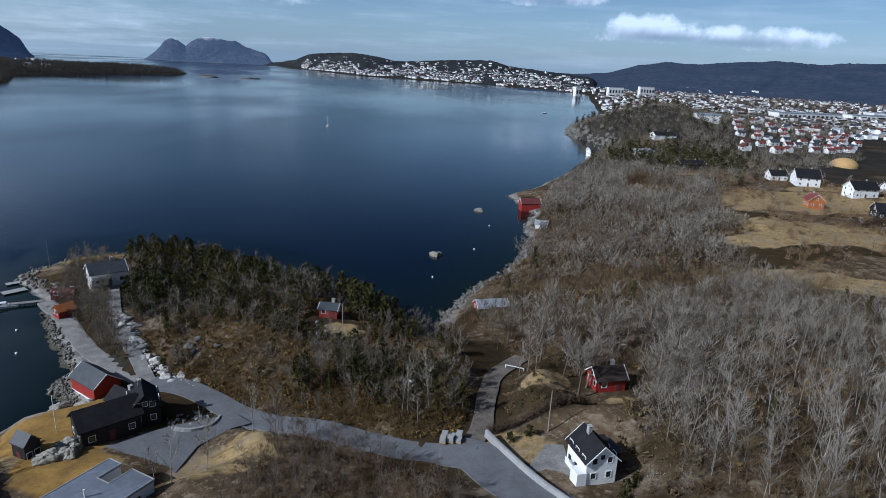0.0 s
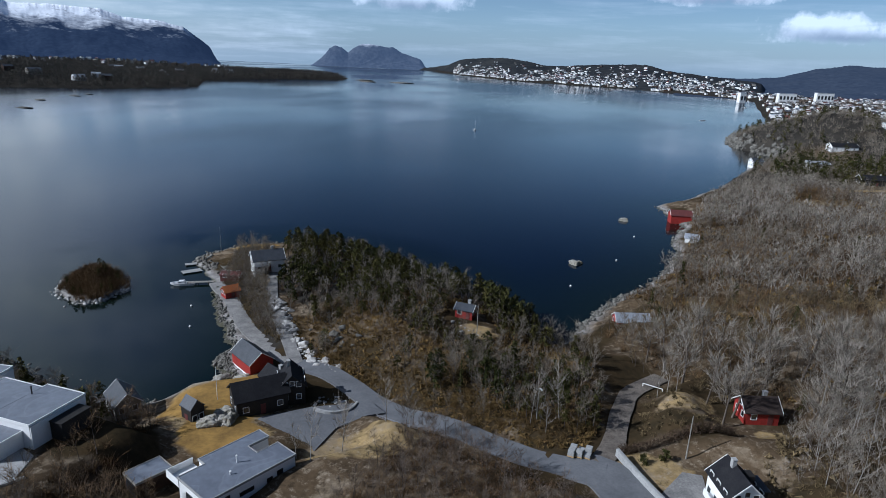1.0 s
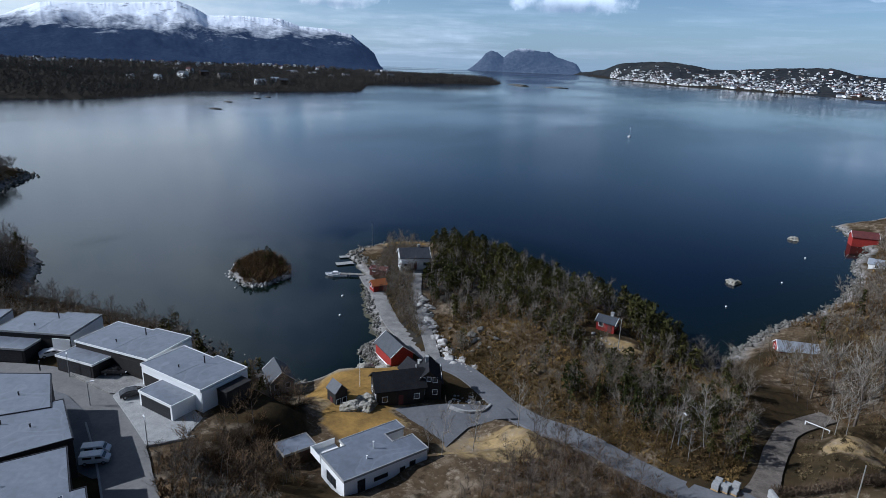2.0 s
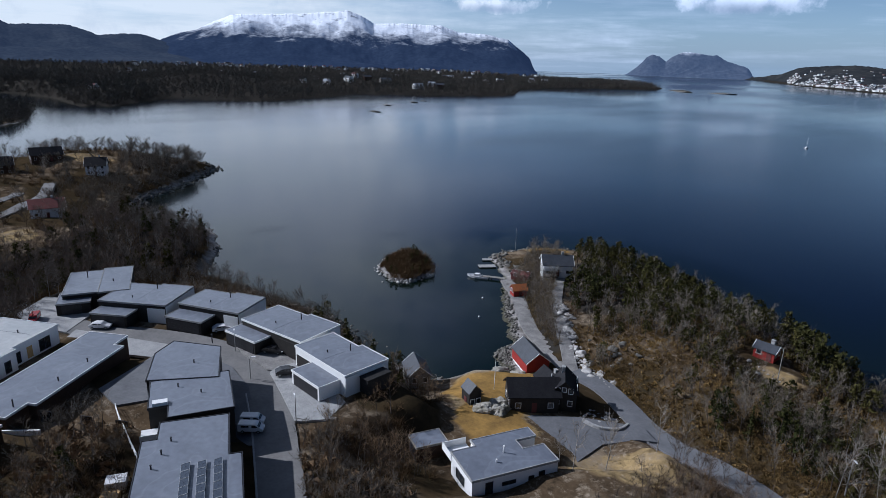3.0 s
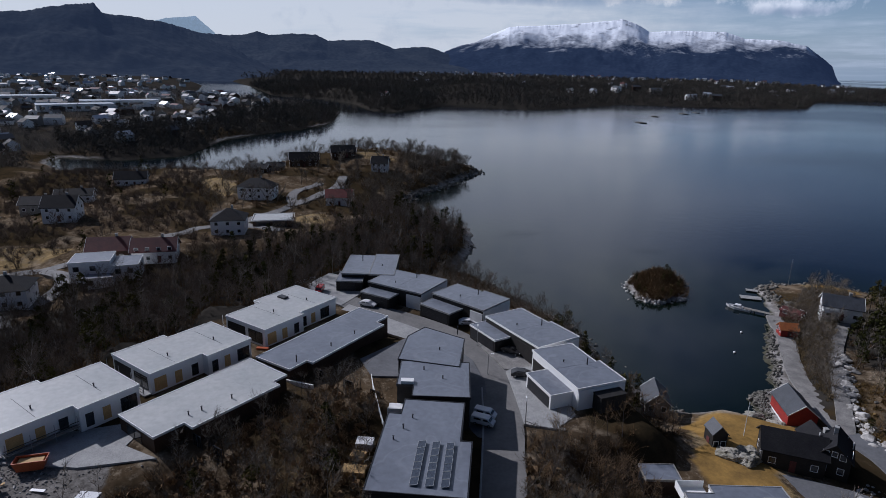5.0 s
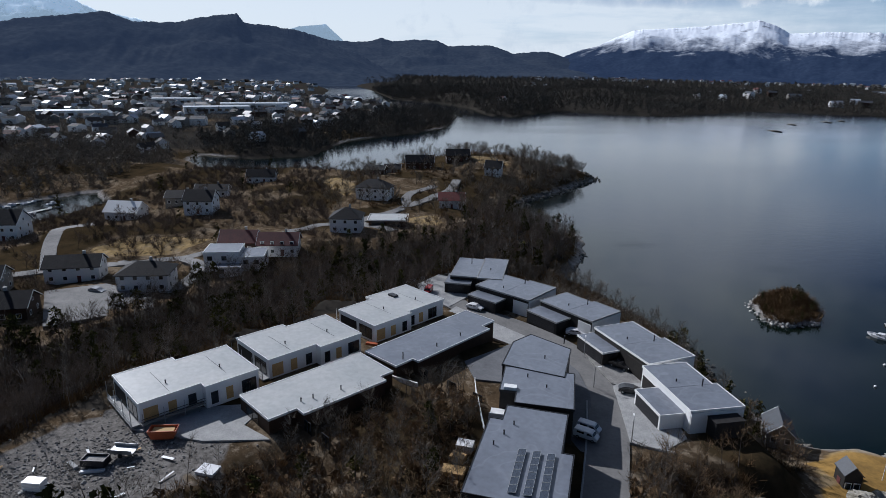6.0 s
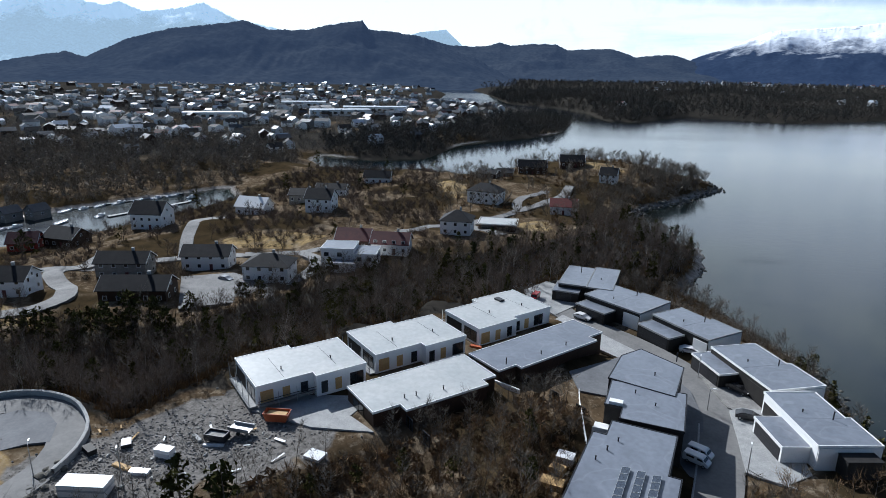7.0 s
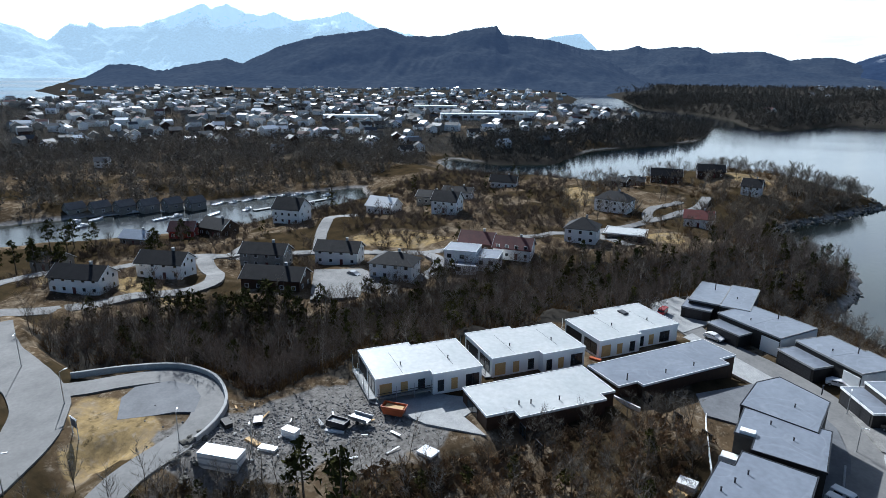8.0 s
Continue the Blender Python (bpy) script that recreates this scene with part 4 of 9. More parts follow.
def prism(bm, poly, z0, z1):
    low = [bm.verts.new((x, y, z0)) for x, y in poly]
    high = [bm.verts.new((x, y, z1)) for x, y in poly]
    n = len(poly)
    bm.faces.new(low[::-1]), bm.faces.new(high)
    for i in range(n):
        bm.faces.new((low[i], low[(i + 1) % n], high[(i + 1) % n], high[i]))
    return bm


def offset(poly, d):
    """A polygon (anticlockwise) grown outwards by d."""
    out, n = [], len(poly)
    for i in range(n):
        p, q, r = Vector(poly[i - 1]), Vector(poly[i]), Vector(poly[(i + 1) % n])
        u, v = (q - p).normalized(), (r - q).normalized()
        a, b = Vector((u.y, -u.x)), Vector((v.y, -v.x))
        k = (a + b) / max(0.3, 1 + a.dot(b))
        out.append(tuple(q + k * d))
    return out


def rim(bm, outer, inner, z0, z1):
    n = len(outer)
    rings = [[bm.verts.new((x, y, z)) for x, y in poly] for poly, z in ((outer, z0), (outer, z1), (inner, z1), (inner, z0))]
    for k in range(4):
        a, b = rings[k], rings[(k + 1) % 4]
        for i in range(n):
            bm.faces.new((a[i], a[(i + 1) % n], b[(i + 1) % n], b[i]))
    return bm


WINDOW_MESHES = {}


def window(parent, m, w, h, frame_mat="white_trim", pane_mat="glass", name="window"):
    """A window or glazed door at m (its foot in the wall's plane, the wall's outside along -y) with its pane."""
    key = (round(w, 2), round(h, 2), frame_mat, pane_mat)
    if key not in WINDOW_MESHES:
        t = 0.09
        bm = boxes((0, -0.02, t / 2, w, 0.1, t), (0, -0.02, h - t / 2, w, 0.1, t), (-w / 2 + t / 2, -0.02, h / 2, t, 0.1, h - 2 * t), (w / 2 - t / 2, -0.02, h / 2, t, 0.1, h - 2 * t))
        if w > 1.3:
            box(bm, 0, -0.02, h / 2, t * 0.8, 0.09, h - 2 * t)
        fm = bpy.data.meshes.new("window"); bm.to_mesh(fm); bm.free(); fm.materials.append(M[frame_mat])
        bm = boxes((0, -0.012, h / 2, w - 2 * t, 0.03, h - 2 * t))
        pm = bpy.data.meshes.new("pane"); bm.to_mesh(pm); bm.free(); pm.materials.append(M[pane_mat])
        WINDOW_MESHES[key] = fm, pm
    fm, pm = WINDOW_MESHES[key]
    f = part_of(name, fm, None, parent, m=m)
    part_of("pane", pm, None, f)
    return f


def on_edge(poly, i, along, z):
    """The pose on the outside of a polygon's edge."""
    p, q = Vector(poly[i]), Vector(poly[(i + 1) % len(poly)])
    d = (q - p).normalized()
    at = p + d * along
    return pose(at.x, at.y, z, 0, 0, math.degrees(math.atan2(d.y, d.x)))


def flat_block(house, poly, z0, z1, wall, roof, fascia, edge=0.14, wall_name="wall", holes=()):
    """Walls up to a flat roof with a raised edge. holes: edge, start, width, sill, height, kind."""
    part(wall_name, prism(bmesh.new(), poly, z0, z1 - 0.42), M[wall], house)
    part("roof", prism(bmesh.new(), offset(poly, -0.06), z1 - 0.4, z1 - 0.06), M[roof], house, "flat roof of pale roofing felt")
    part("roof_edge", rim(bmesh.new(), offset(poly, edge), offset(poly, edge - 0.13), z1 - 0.4, z1), M[fascia], house)
    for i, start, w, sill, h, kind in holes:
        m = on_edge(poly, i, start + w / 2, sill)
        if kind == "window":
            window(house, m, w, h, "dark_metal")
        elif kind == "white_window":
            window(house, m, w, h)
        else:  # a plain leaf: garage door, boarded opening, black panel for a shaded void
            leaf = boxes((0, -0.02, h / 2, w, 0.08, h))
            for k in range(1, max(2, int(h / 0.5))):
                box(leaf, 0, -0.06, k * 0.5, w - 0.1, 0.03, 0.03)
            ob = part({"garage": "garage_door", "board": "boarded_opening", "open": "carport_opening"}[kind], leaf, M[{"garage": "dark_metal", "board": "raw_wood", "open": "black_wood"}[kind]], house)
            ob.matrix_basis = m


def pipes(house, spots, z, material="dark_metal"):
    for x, y, h in spots:
        bm = tube(bmesh.new(), (x, y, z - 0.15), (x, y, z + h), 0.11)
        tube(bm, (x, y, z + h), (x, y, z + h + 0.08), 0.16)
        part("roof_vent", bm, M[material], house)


def rect(x0, y0, x1, y1):
    return [(x0, y0), (x1, y0), (x1, y1), (x0, y1)]


# ---- the new flat-roofed houses along the street ----
def villa(label, x, y, z, turn, main, garage, wall, fascia, main_h=4.3, garage_h=2.95, drop=3.5, extra=None):
    """A house with a tall flat-roofed main block and a lower garage before it, in its own frame."""
    v = thing("house", label, "house", pose(x, y, z, 0, 0, turn), "new flat-roofed houses")
    L = main[2] - main[0]
    side = "white_wall" if wall == "white_wall" else "black_wood"
    x0, y0, x1, y1 = main
    xm = x0 + L * 0.52
    stepped_plan = [(x0, y0), (x1, y0), (x1, y1), (xm, y1), (xm, y1 - 0.9), (x0, y1 - 0.9)]
    flat_block(v, stepped_plan, -drop, main_h, side, "membrane", fascia, holes=[
        (0, 0.4, garage[0] - main[0] - 0.8 if garage[0] - main[0] > 2 else 2.2, 0.1, 2.5, "open"),
        (2, 0.8, 3.0, 0.9, 2.0, "window"), (2, 4.4, 2.0, 0.9, 2.0, "window"), (2, 2, 2.4, -2.4, 1.8, "window"), (4, 0.8, 4.0, 0.4, 2.5, "window"), (4, 5.4, 2.0, 0.9, 2.0, "window"), (4, 1.5, 3.4, -2.4, 1.8, "window"),
        (5, 3, 2.0, 1.0, 1.5, "window")])
    # welded seam of the roofing felt at the step
    part("roof_seam", boxes((xm, (y0 + y1) / 2 - 0.5, main_h - 0.045, 0.07, y1 - y0 - 1.6, 0.03)), M["membrane"], v)
    # On dark villas this black closed block stands for a shaded open carport.
    flat_block(v, rect(*garage), -1.2, garage_h, wall, "membrane", fascia, wall_name="garage_wall",
               holes=[(0, 0.5, garage[2] - garage[0] - 1.0, 0.02, 2.3, "garage")])
    pipes(v, [(main[0] + L * 0.55, main[3] - 3.2, 1.3), (main[0] + L * 0.4, main[1] + 3, 0.35)], main_h)
    # white return wall at the street end
    part("end_wall", boxes((main[2] + 0.12, (main[1] + main[3]) / 2, main_h / 2 - drop / 2 - 0.25, 0.2, main[3] - main[1] - 0.1, main_h + drop - 0.45)), M["white_wall"], v, "white rendered end wall")
    if wall != "white_wall":  # white pier between carport and end wall, black where it stands for shaded recess
        part("front_wall", boxes(((garage[2] + main[2]) / 2 + 1.2, main[1] - 0.1, main_h / 2 - 0.8, main[2] - garage[2] - 2.6, 0.16, main_h - 0.5)), M["white_wall" if fascia == "concrete" else "black_wood"], v)
    return v


white_villa = villa("white flat-roofed house with garage and black balcony above the bay", -84.1, 69.1, 10.0, -4, (-8, -4.9, 8, 4.9), (-2.2, -9.3, 6.4, -3.9), "white_wall", "white_trim")
part("balcony", boxes((9.4, 0.8, 1.6, 2.4, 5.2, 2.9), (9.4, 0.8, 3.15, 2.6, 5.5, 0.12)), M["black_wood"], white_villa, "black boxed balcony")
for yy in (-1.4, 3.0):
    part("post", boxes((10.2, yy, -2.0, 0.18, 0.18, 4.4)), M["steel"], white_villa)
part("rear_terrace", boxes((3.5, 5.9, 2.0, 4.5, 1.8, 0.15), (3.5, 6.75, 2.5, 4.5, 0.06, 0.9)), M["white_trim"], white_villa)
villa("white-edged flat-roofed house with open carport", -102.8, 71.1, 9.8, 6, (-9, -5.4, 9, 5.4), (-9.4, -9.3, -0.2, -3.6), "black_wood", "white_trim")
villa("dark flat-roofed house with white end wall", -124.1, 67.8, 9.6, 23, (-7.8, -5.2, 7.8, 5.0), (-7.6, -9.8, 1.6, -4.6), "black_wood", "concrete")
villa("dark flat-roofed house with carport and white end wall", -140.2, 57.9, 9.5, 34, (-8, -6.2, 8, 6.2), (-7.3, -10.3, 1.2, -4.4), "black_wood", "concrete")
end_villa = thing("house", "dark flat-roofed house in two wings by the turning place", "house", pose(-157, 53, 9.5, 0, 0, -26), "new flat-roofed houses")
flat_block(end_villa, rect(-8.2, -6.2, 8.0, 1.0), -3, 4.1, "black_wood", "membrane", "concrete", holes=[(1, 1, 4, 0.2, 2.4, "window")])
flat_block(end_villa, rect(-8.6, 1.3, 9.2, 7.8), -3, 4.4, "black_wood", "membrane", "concrete", wall_name="rear_wall", holes=[(1, 1, 3, 0.8, 2.0, "window")])
flat_block(end_villa, rect(3.2, -7.2, 10.8, -0.4), -2, 2.95, "black_wood", "membrane", "concrete", wall_name="garage_wall", holes=[(1, 1, 4, 0.05, 2.3, "garage")])
pipes(end_villa, [(-3, -2, 1.6), (2, 4, 0.6)], 4.2)

def closer(f):
    """Raises a house and draws it in towards the middle of the place by one factor."""
    return Matrix.Translation((0, 0, EYE * (1 - f))) @ Matrix.Scale(f, 4)


twin = thing("house", "black flat-roofed house with a cut-off corner", "house", closer(0.968) @ pose(-100.8, 47.7, 9.8, 0, 0, -38.4), "new flat-roofed houses")
corner = [(-7.6, -4.2), (-2.5, -6.4), (7.6, -5.4), (7.6, 6.2), (-4.2, 4.8)]
flat_block(twin, corner, -4.0, 5.0, "black_wood", "membrane", "dark_metal", holes=[(3, 1, 2.5, 0.5, 2, "window"), (2, 3, 2.5, 0.9, 1.4, "window")])
pipes(twin, [(2, 1.2, 0.5), (-6.2, 3.0, 1.6)], 5.0)
twin = thing("house", "black flat-roofed house with a roof hatch and side terrace", "house", closer(0.968) @ pose(-89.0, 41.9, 9.8, 0, 0, -27), "new flat-roofed houses")
flat_block(twin, [(-6.2, -6.3), (2.6, -6.3), (2.6, -3.4), (6.2, -3.4), (6.2, 6.2), (-6.2, 6.2)], -4.0, 4.9, "black_wood", "membrane", "dark_metal", holes=[(4, 2, 2.0, 0.05, 2.2, "window"), (4, 7, 2.4, 0.05, 2.2, "window")])
part("roof_hatch", boxes((1.9, -4.6, 5.1, 1.2, 2.2, 0.6)), M["white_trim"], twin)
part("terrace", boxes((4.6, -5.6, 1.2, 3.4, 4.0, 0.25), (6.25, -5.6, 1.8, 0.08, 4.0, 1.0)), M["white_wall"], twin, "white side terrace with a low wall")
pipes(twin, [(0, 1.5, 0.4), (-3, -2, 0.5)], 4.9)
solar_house = thing("house", "black flat-roofed house with solar panels on its roof", "house", closer(0.968) @ pose(-71.4, 32.2, 10.4, 0, 0, -30.6), "new flat-roofed houses")
flat_block(solar_house, [(-11.3, -4.4), (-6.9, -4.4), (-6.9, -6.4), (11.5, -6.4), (11.5, 6.9), (-0.7, 6.9), (-0.7, 5.2), (-11.3, 5.2)], -4.5, 4.9, "black_wood", "membrane", "dark_metal",
           holes=[(4, 2, 2.2, 0.05, 2.2, "garage"), (4, 6, 2.2, 0.05, 2.2, "window"), (6, 2, 2.4, 0.9, 1.3, "window")])
pipes(solar_house, [(-6, -2.5, 0.5), (-3, -3.5, 0.6), (0, -4.5, 0.5)], 4.9)
# solar panels, in three leaning columns
frame_mesh = bpy.data.meshes.new("frame"); bm = bmesh.new(); rim(bm, rect(-0.81, -0.6, 0.81, 0.6), rect(-0.77, -0.56, 0.77, 0.56), -0.03, 0.04); bm.to_mesh(frame_mesh); bm.free(); frame_mesh.materials.append(M["steel"])
cell_mesh = bpy.data.meshes.new("cell_sheet"); bm = boxes((0, 0, 0, 1.54, 1.12, 0.03), (0, 0, 0.018, 0.03, 1.1, 0.006), (0, 0, 0.018, 1.5, 0.03, 0.006)); bm.to_mesh(cell_mesh); bm.free()
M["solar"] = mat("solar", (0.02, 0.027, 0.045), (0.03, 0.04, 0.06), 0.15, 2.0, spec=0.7)
cell_mesh.materials.append(M["solar"])
panel = thing("solar_panel", "dark blue solar panel in a pale frame on the flat roof", "solar panel", pose(0, 0, 0), "solar panels")
part_of("frame", frame_mesh, None, panel); part_of("cell_sheet", cell_mesh, None, panel)
spot = closer(0.968) @ Matrix.Translation((-71.4, 32.2, 15.38)) @ Matrix.Rotation(radians(-30.6), 4, "Z")
spots = [spot @ pose(1.0 + row * 1.66, -0.2 + col * 2.05, 0.12, 10, 0, 0) for col in range(3) for row in range(6)]
panel.matrix_basis = spots[0]
for m in spots[1:]:
    copy_thing(panel, m)


def terrace_row(label, x, y, z, turn, poly, h, wall, roof, fascia, holes, drop=1.2, vents=()):
    r = thing("row_house", label, "house", pose(x, y, z, 0, 0, turn), "row houses under construction")
    flat_block(r, poly, -drop, h, wall, roof, fascia, holes=holes)
    pipes(r, vents, h)
    return r


UPPER = [(-6.8, -9.6), (5.4, -9.6), (5.4, 0.3), (7.0, 0.3), (7.0, 9.6), (-5.4, 9.6), (-5.4, 0.2), (-6.8, 0.2)]
upper_holes = [(1, 0.6, 2.2, 0.05, 2.4, "board"), (1, 4.4, 1.3, 0.05, 2.2, "board"), (1, 7.6, 1.3, 0.05, 2.2, "window"), (3, 0.8, 1.2, 0.05, 2.2, "window"), (3, 3.4, 1.2, 0.05, 2.2, "board"), (3, 6.2, 2.6, 0.05, 2.4, "window"),
               (0, 0.5, 5.5, 0.2, 2.5, "open"), (0, 7, 4.2, 0.2, 2.5, "window"), (0, 0.5, 10, -3.0, 2.4, "open"), (6, 1, 3, 0.6, 2.0, "window"), (5, 1, 4, 0.6, 2.0, "window")]
for k, (x, y, z, turn, lab) in enumerate(((-103.4, -16.6, 13.3, 28.5, "white flat-roofed row house in building, wrapped in scaffolding"),
                                          (-114.7, 2.7, 13.1, 28.9, "white flat-roofed row house with boarded openings"),
                                          (-128.7, 23.8, 12.8, 30.3, "white flat-roofed row house with a roof hatch"))):
    r = terrace_row(lab, x, y, z, turn, UPPER if k < 2 else [(-4.8, -11.2), (7.2, -11.2), (7.2, -1.0), (6.0, -1.0), (6.0, 10.0), (-6.8, 10.0), (-6.8, -2.2), (-4.8, -2.2)], 3.7,
                    "white_wall", "white_membrane", "white_trim", upper_holes, drop=3.6, vents=[(1.5, -4, 0.4), (2.0, 5, 0.4)])
    seam = bmesh.new()
    for yy in (-4.6, 4.9):
        box(seam, 0.4, yy, 3.62, 8.5, 0.08, 0.05)
    part("roof_seam", seam, M["dark_metal"], r)
    # rails at the south end, before black panels that stand for the shaded balcony recess
    for zz in (0.5, 1.0, -2.4, -1.9):
        part("rail", boxes((-0.6, -10.9, zz, 12.0, 0.07, 0.1)), M["steel"], r)
    for xx in (-6.4, -2.4, 1.6, 5.2):
        part("scaffold_pole" if k == 0 else "post", boxes((xx, -10.9, -0.6, 0.09, 0.09, 7.6)), M["steel"], r)
    part("balcony", boxes((-0.6, -10.3, -0.05, 12.0, 1.4, 0.22)), M["concrete"], r)
    if k == 0:
        for zz in (-1.6, 0.5):
            part("scaffold_deck", boxes((6.3, -4.8, zz, 1.1, 10.0, 0.08)), M["grey_wood"], r)
            for up in (0.5, 1.0):
                part("scaffold_rail", boxes((6.85, -4.8, zz + up, 0.06, 10.0, 0.1)), M["dark_metal"], r)
        for yy in (-9.6, -6.4, -3.2, 0.0):
            part("scaffold_pole", boxes((6.85, yy, -0.6, 0.08, 0.08, 6.2)), M["steel"], r)
    if k == 2:
        part("roof_hatch", boxes((-3.2, 2.8, 3.8, 2.2, 1.3, 0.45)), M["dark_metal"], r)
lower_a = [(-5.6, -11.9), (3.9, -11.9), (3.9, -7.0), (6.0, -7.0), (6.0, 9.0), (4.2, 9.0), (4.2, 12.0), (-5.6, 12.0)]
terrace_row("dark-walled row house with a pale roof", -96.5, 5.5, 12.3, 28.3, lower_a, 3.3, "brown_wood", "white_membrane", "white_trim",
            [(2, 2, 2, 0.1, 2.2, "window"), (2, 7, 2, 0.1, 2.2, "window"), (0, 2, 4, 0.1, 2.3, "window")], drop=2.5, vents=[(3.0, -3.5, 0.6), (3.6, 1.5, 0.6), (2.6, -5.5, 0.5)])
lower_b = [(-5.0, -15.3), (3.6, -15.3), (3.6, -11.0), (5.1, -11.0), (5.1, 10.0), (3.0, 10.0), (3.0, 14.2), (-5.0, 14.2)]
terrace_row("dark brown row house with a grey roof", -113.4, 30.5, 11.2, 32, lower_b, 3.4, "brown_wood", "membrane", "white_trim",
            [(2, 2, 2, 0.1, 2.2, "window"), (2, 9, 2, 0.1, 2.2, "window"), (2, 15, 2, 0.1, 2.2, "window"), (0, 1, 5, 0.1, 2.4, "open")], drop=2.5, vents=[(2.5, -12.5, 1.2), (3.2, -4, 0.6), (3.2, 3, 0.6)])


# ---- pitched-roof houses ----
def gable_house(name, label, x, y, z, turn, L, W, eave, top, wall, roof, floors=1, wins=3, chimney=True, drop=1.5, over=0.4, trim="white_trim", door=True, group="", category="house", panes=True):
    """A house with its ridge along its own x."""
    h = thing(name, label, category, pose(x, y, z, 0, 0, turn), group)
    bm = bmesh.new()
    ends = []
    for sx in (-L / 2, L / 2):
        ends.append([bm.verts.new((sx, yy, zz)) for yy, zz in ((-W / 2, -drop), (W / 2, -drop), (W / 2, eave), (0, top), (-W / 2, eave))])
    a, b = ends
    bm.faces.new(a), bm.faces.new(b[::-1])
    for i in range(5):
        bm.faces.new((a[i], b[i], b[(i + 1) % 5], a[(i + 1) % 5]))
    part("wall", bm, M[wall], h)
    slope = (top - eave) / (W / 2)
    bm = bmesh.new()
    t = 0.2
    for s in (-1, 1):
        e, ez = W / 2 + over, eave - over * slope
        pts = [(0, top + 0.02), (s * e, ez + 0.02), (s * e, ez + t), (0, top + t)]
        f0, f1 = [[bm.verts.new((sx, py, pz)) for py, pz in pts] for sx in (-L / 2 - over, L / 2 + over)]
        bm.faces.new(f0), bm.faces.new(f1[::-1])
        for i in range(4):
            bm.faces.new((f0[i], f1[i], f1[(i + 1) % 4], f0[(i + 1) % 4]))
    part("roof", bm, M[roof], h)
    if trim:
        for sx in (-L / 2 - over - 0.04, L / 2 + over + 0.04):
            bm = bmesh.new()
            for s in (-1, 1):
                p0, p1 = Vector((sx, 0, top + t - 0.08)), Vector((sx, s * (W / 2 + over), eave - over * slope + t - 0.08))
                q = [bm.verts.new(c) for c in (p0 + Vector((-0.04, 0, 0.1)), p1 + Vector((-0.04, 0, 0.1)), p1 + Vector((-0.04, 0, -0.12)), p0 + Vector((-0.04, 0, -0.12)))]
                r = [bm.verts.new(v.co + Vector((0.08, 0, 0))) for v in q]
                bm.faces.new(q), bm.faces.new(r[::-1])
                for i in range(4):
                    bm.faces.new((q[i], r[i], r[(i + 1) % 4], q[(i + 1) % 4]))
            part("bargeboard", bm, M[trim], h)
    if chimney:
        cx = L * 0.18
        part("chimney", boxes((cx, 0.3, top + 0.35, 0.7, 0.6, 1.3), (cx, 0.3, top + 1.03, 0.82, 0.72, 0.12)), M["concrete"], h)
    if panes:
        for f in range(floors):
            zb = 0.9 + 2.6 * f
            for k in range(wins):
                u = (k + 0.5) / wins * L - L / 2
                for s in (-1, 1):
                    if f == 0 and k == wins // 2 and s == -1 and door:
                        d = part("door", boxes((0, -0.02, 1.02, 0.95, 0.1, 2.04), (0, -0.05, 1.5, 0.5, 0.08, 0.6)), M["dark_red_roof"], h)
                        d.matrix_basis = pose(u, -W / 2, 0)
                        continue
                    window(h, pose(u, s * W / 2, zb, 0, 0, 0 if s < 0 else 180), 1.15, 1.2)
            for s in (-1, 1):
                for v in (-W / 4, W / 4):
                    window(h, pose(s * L / 2, v, zb, 0, 0, -90 if s < 0 else 90), 1.0, 1.2)
        if top - eave > 1.6:
            for s in (-1, 1):
                window(h, pose(s * L / 2, 0, eave + 0.1, 0, 0, -90 if s < 0 else 90), 0.9, 1.0)
    return h


boathouse = gable_house("boathouse", "red wooden boathouse with grey roof on the stone shore", -68.6, 111.8, 1.2, -33, 8.6, 5.4, 3.0, 5.1, "red_wood", "slate", 1, 2, False, 1.2, 0.3, door=False, panes=False, category="boathouse")
part("foundation", boxes((0, 0, -0.3, 8.7, 5.5, 1.2)), M["white_wall"], boathouse, "white painted foundation")
gable_house("house", "black-stained timber house with black roof", -56.6, 93.8, 4.0, 44, 9.4, 6.2, 3.4, 5.7, "black_wood", "black_roof", 1, 3, False, 1.0, trim="black_wood")
gable_house("house", "black gabled wing with white-framed windows facing the yard", -52.6, 99.0, 4.0, 121, 6.4, 4.9, 3.7, 6.0, "black_wood", "black_roof", 2, 2, True, 1.0, trim="black_wood", door=False)
gable_house("house", "black wing of the timber house with a tall chimney", -56.6, 100.9, 3.6, -28, 5.4, 4.2, 2.9, 4.6, "black_wood", "black_roof", 1, 1, True, 1.2, trim="black_wood")
gable_house("shed", "small black shed with a grey pitched roof on the lawn", -64.9, 85.4, 4.0, -22, 3.0, 2.6, 3.4, 4.8, "black_wood", "slate", 1, 1, False, 0.8, 0.2, None, category="shed")
point_house = gable_house("house", "white house with dark roof out on the point", -93.6, 163.6, 5.0, 40, 9.0, 6.6, 3.6, 5.8, "white_wall", "slate", 1, 3)
part("balcony", boxes((-2.4, -4.2, 2.4, 4.2, 1.8, 0.2), (-2.4, -5.05, 2.95, 4.2, 0.08, 0.9)), M["white_trim"], point_house)
gable_house("boat_hut", "orange boat hut by the quay", -95.8, 146.6, 1.8, 55, 4.2, 3.2, 1.8, 3.1, "red_wood", "orange_wood", 1, 1, False, 1.0, 0.25, None, category="hut")
gable_house("boat_hut", "dark red boat hut behind the jetty", -103.0, 158.6, 2.0, 10, 5.6, 3.6, 1.6, 2.3, "dark_red_roof", "dark_red_roof", 1, 2, False, 1.5, 0.25, None, category="hut")
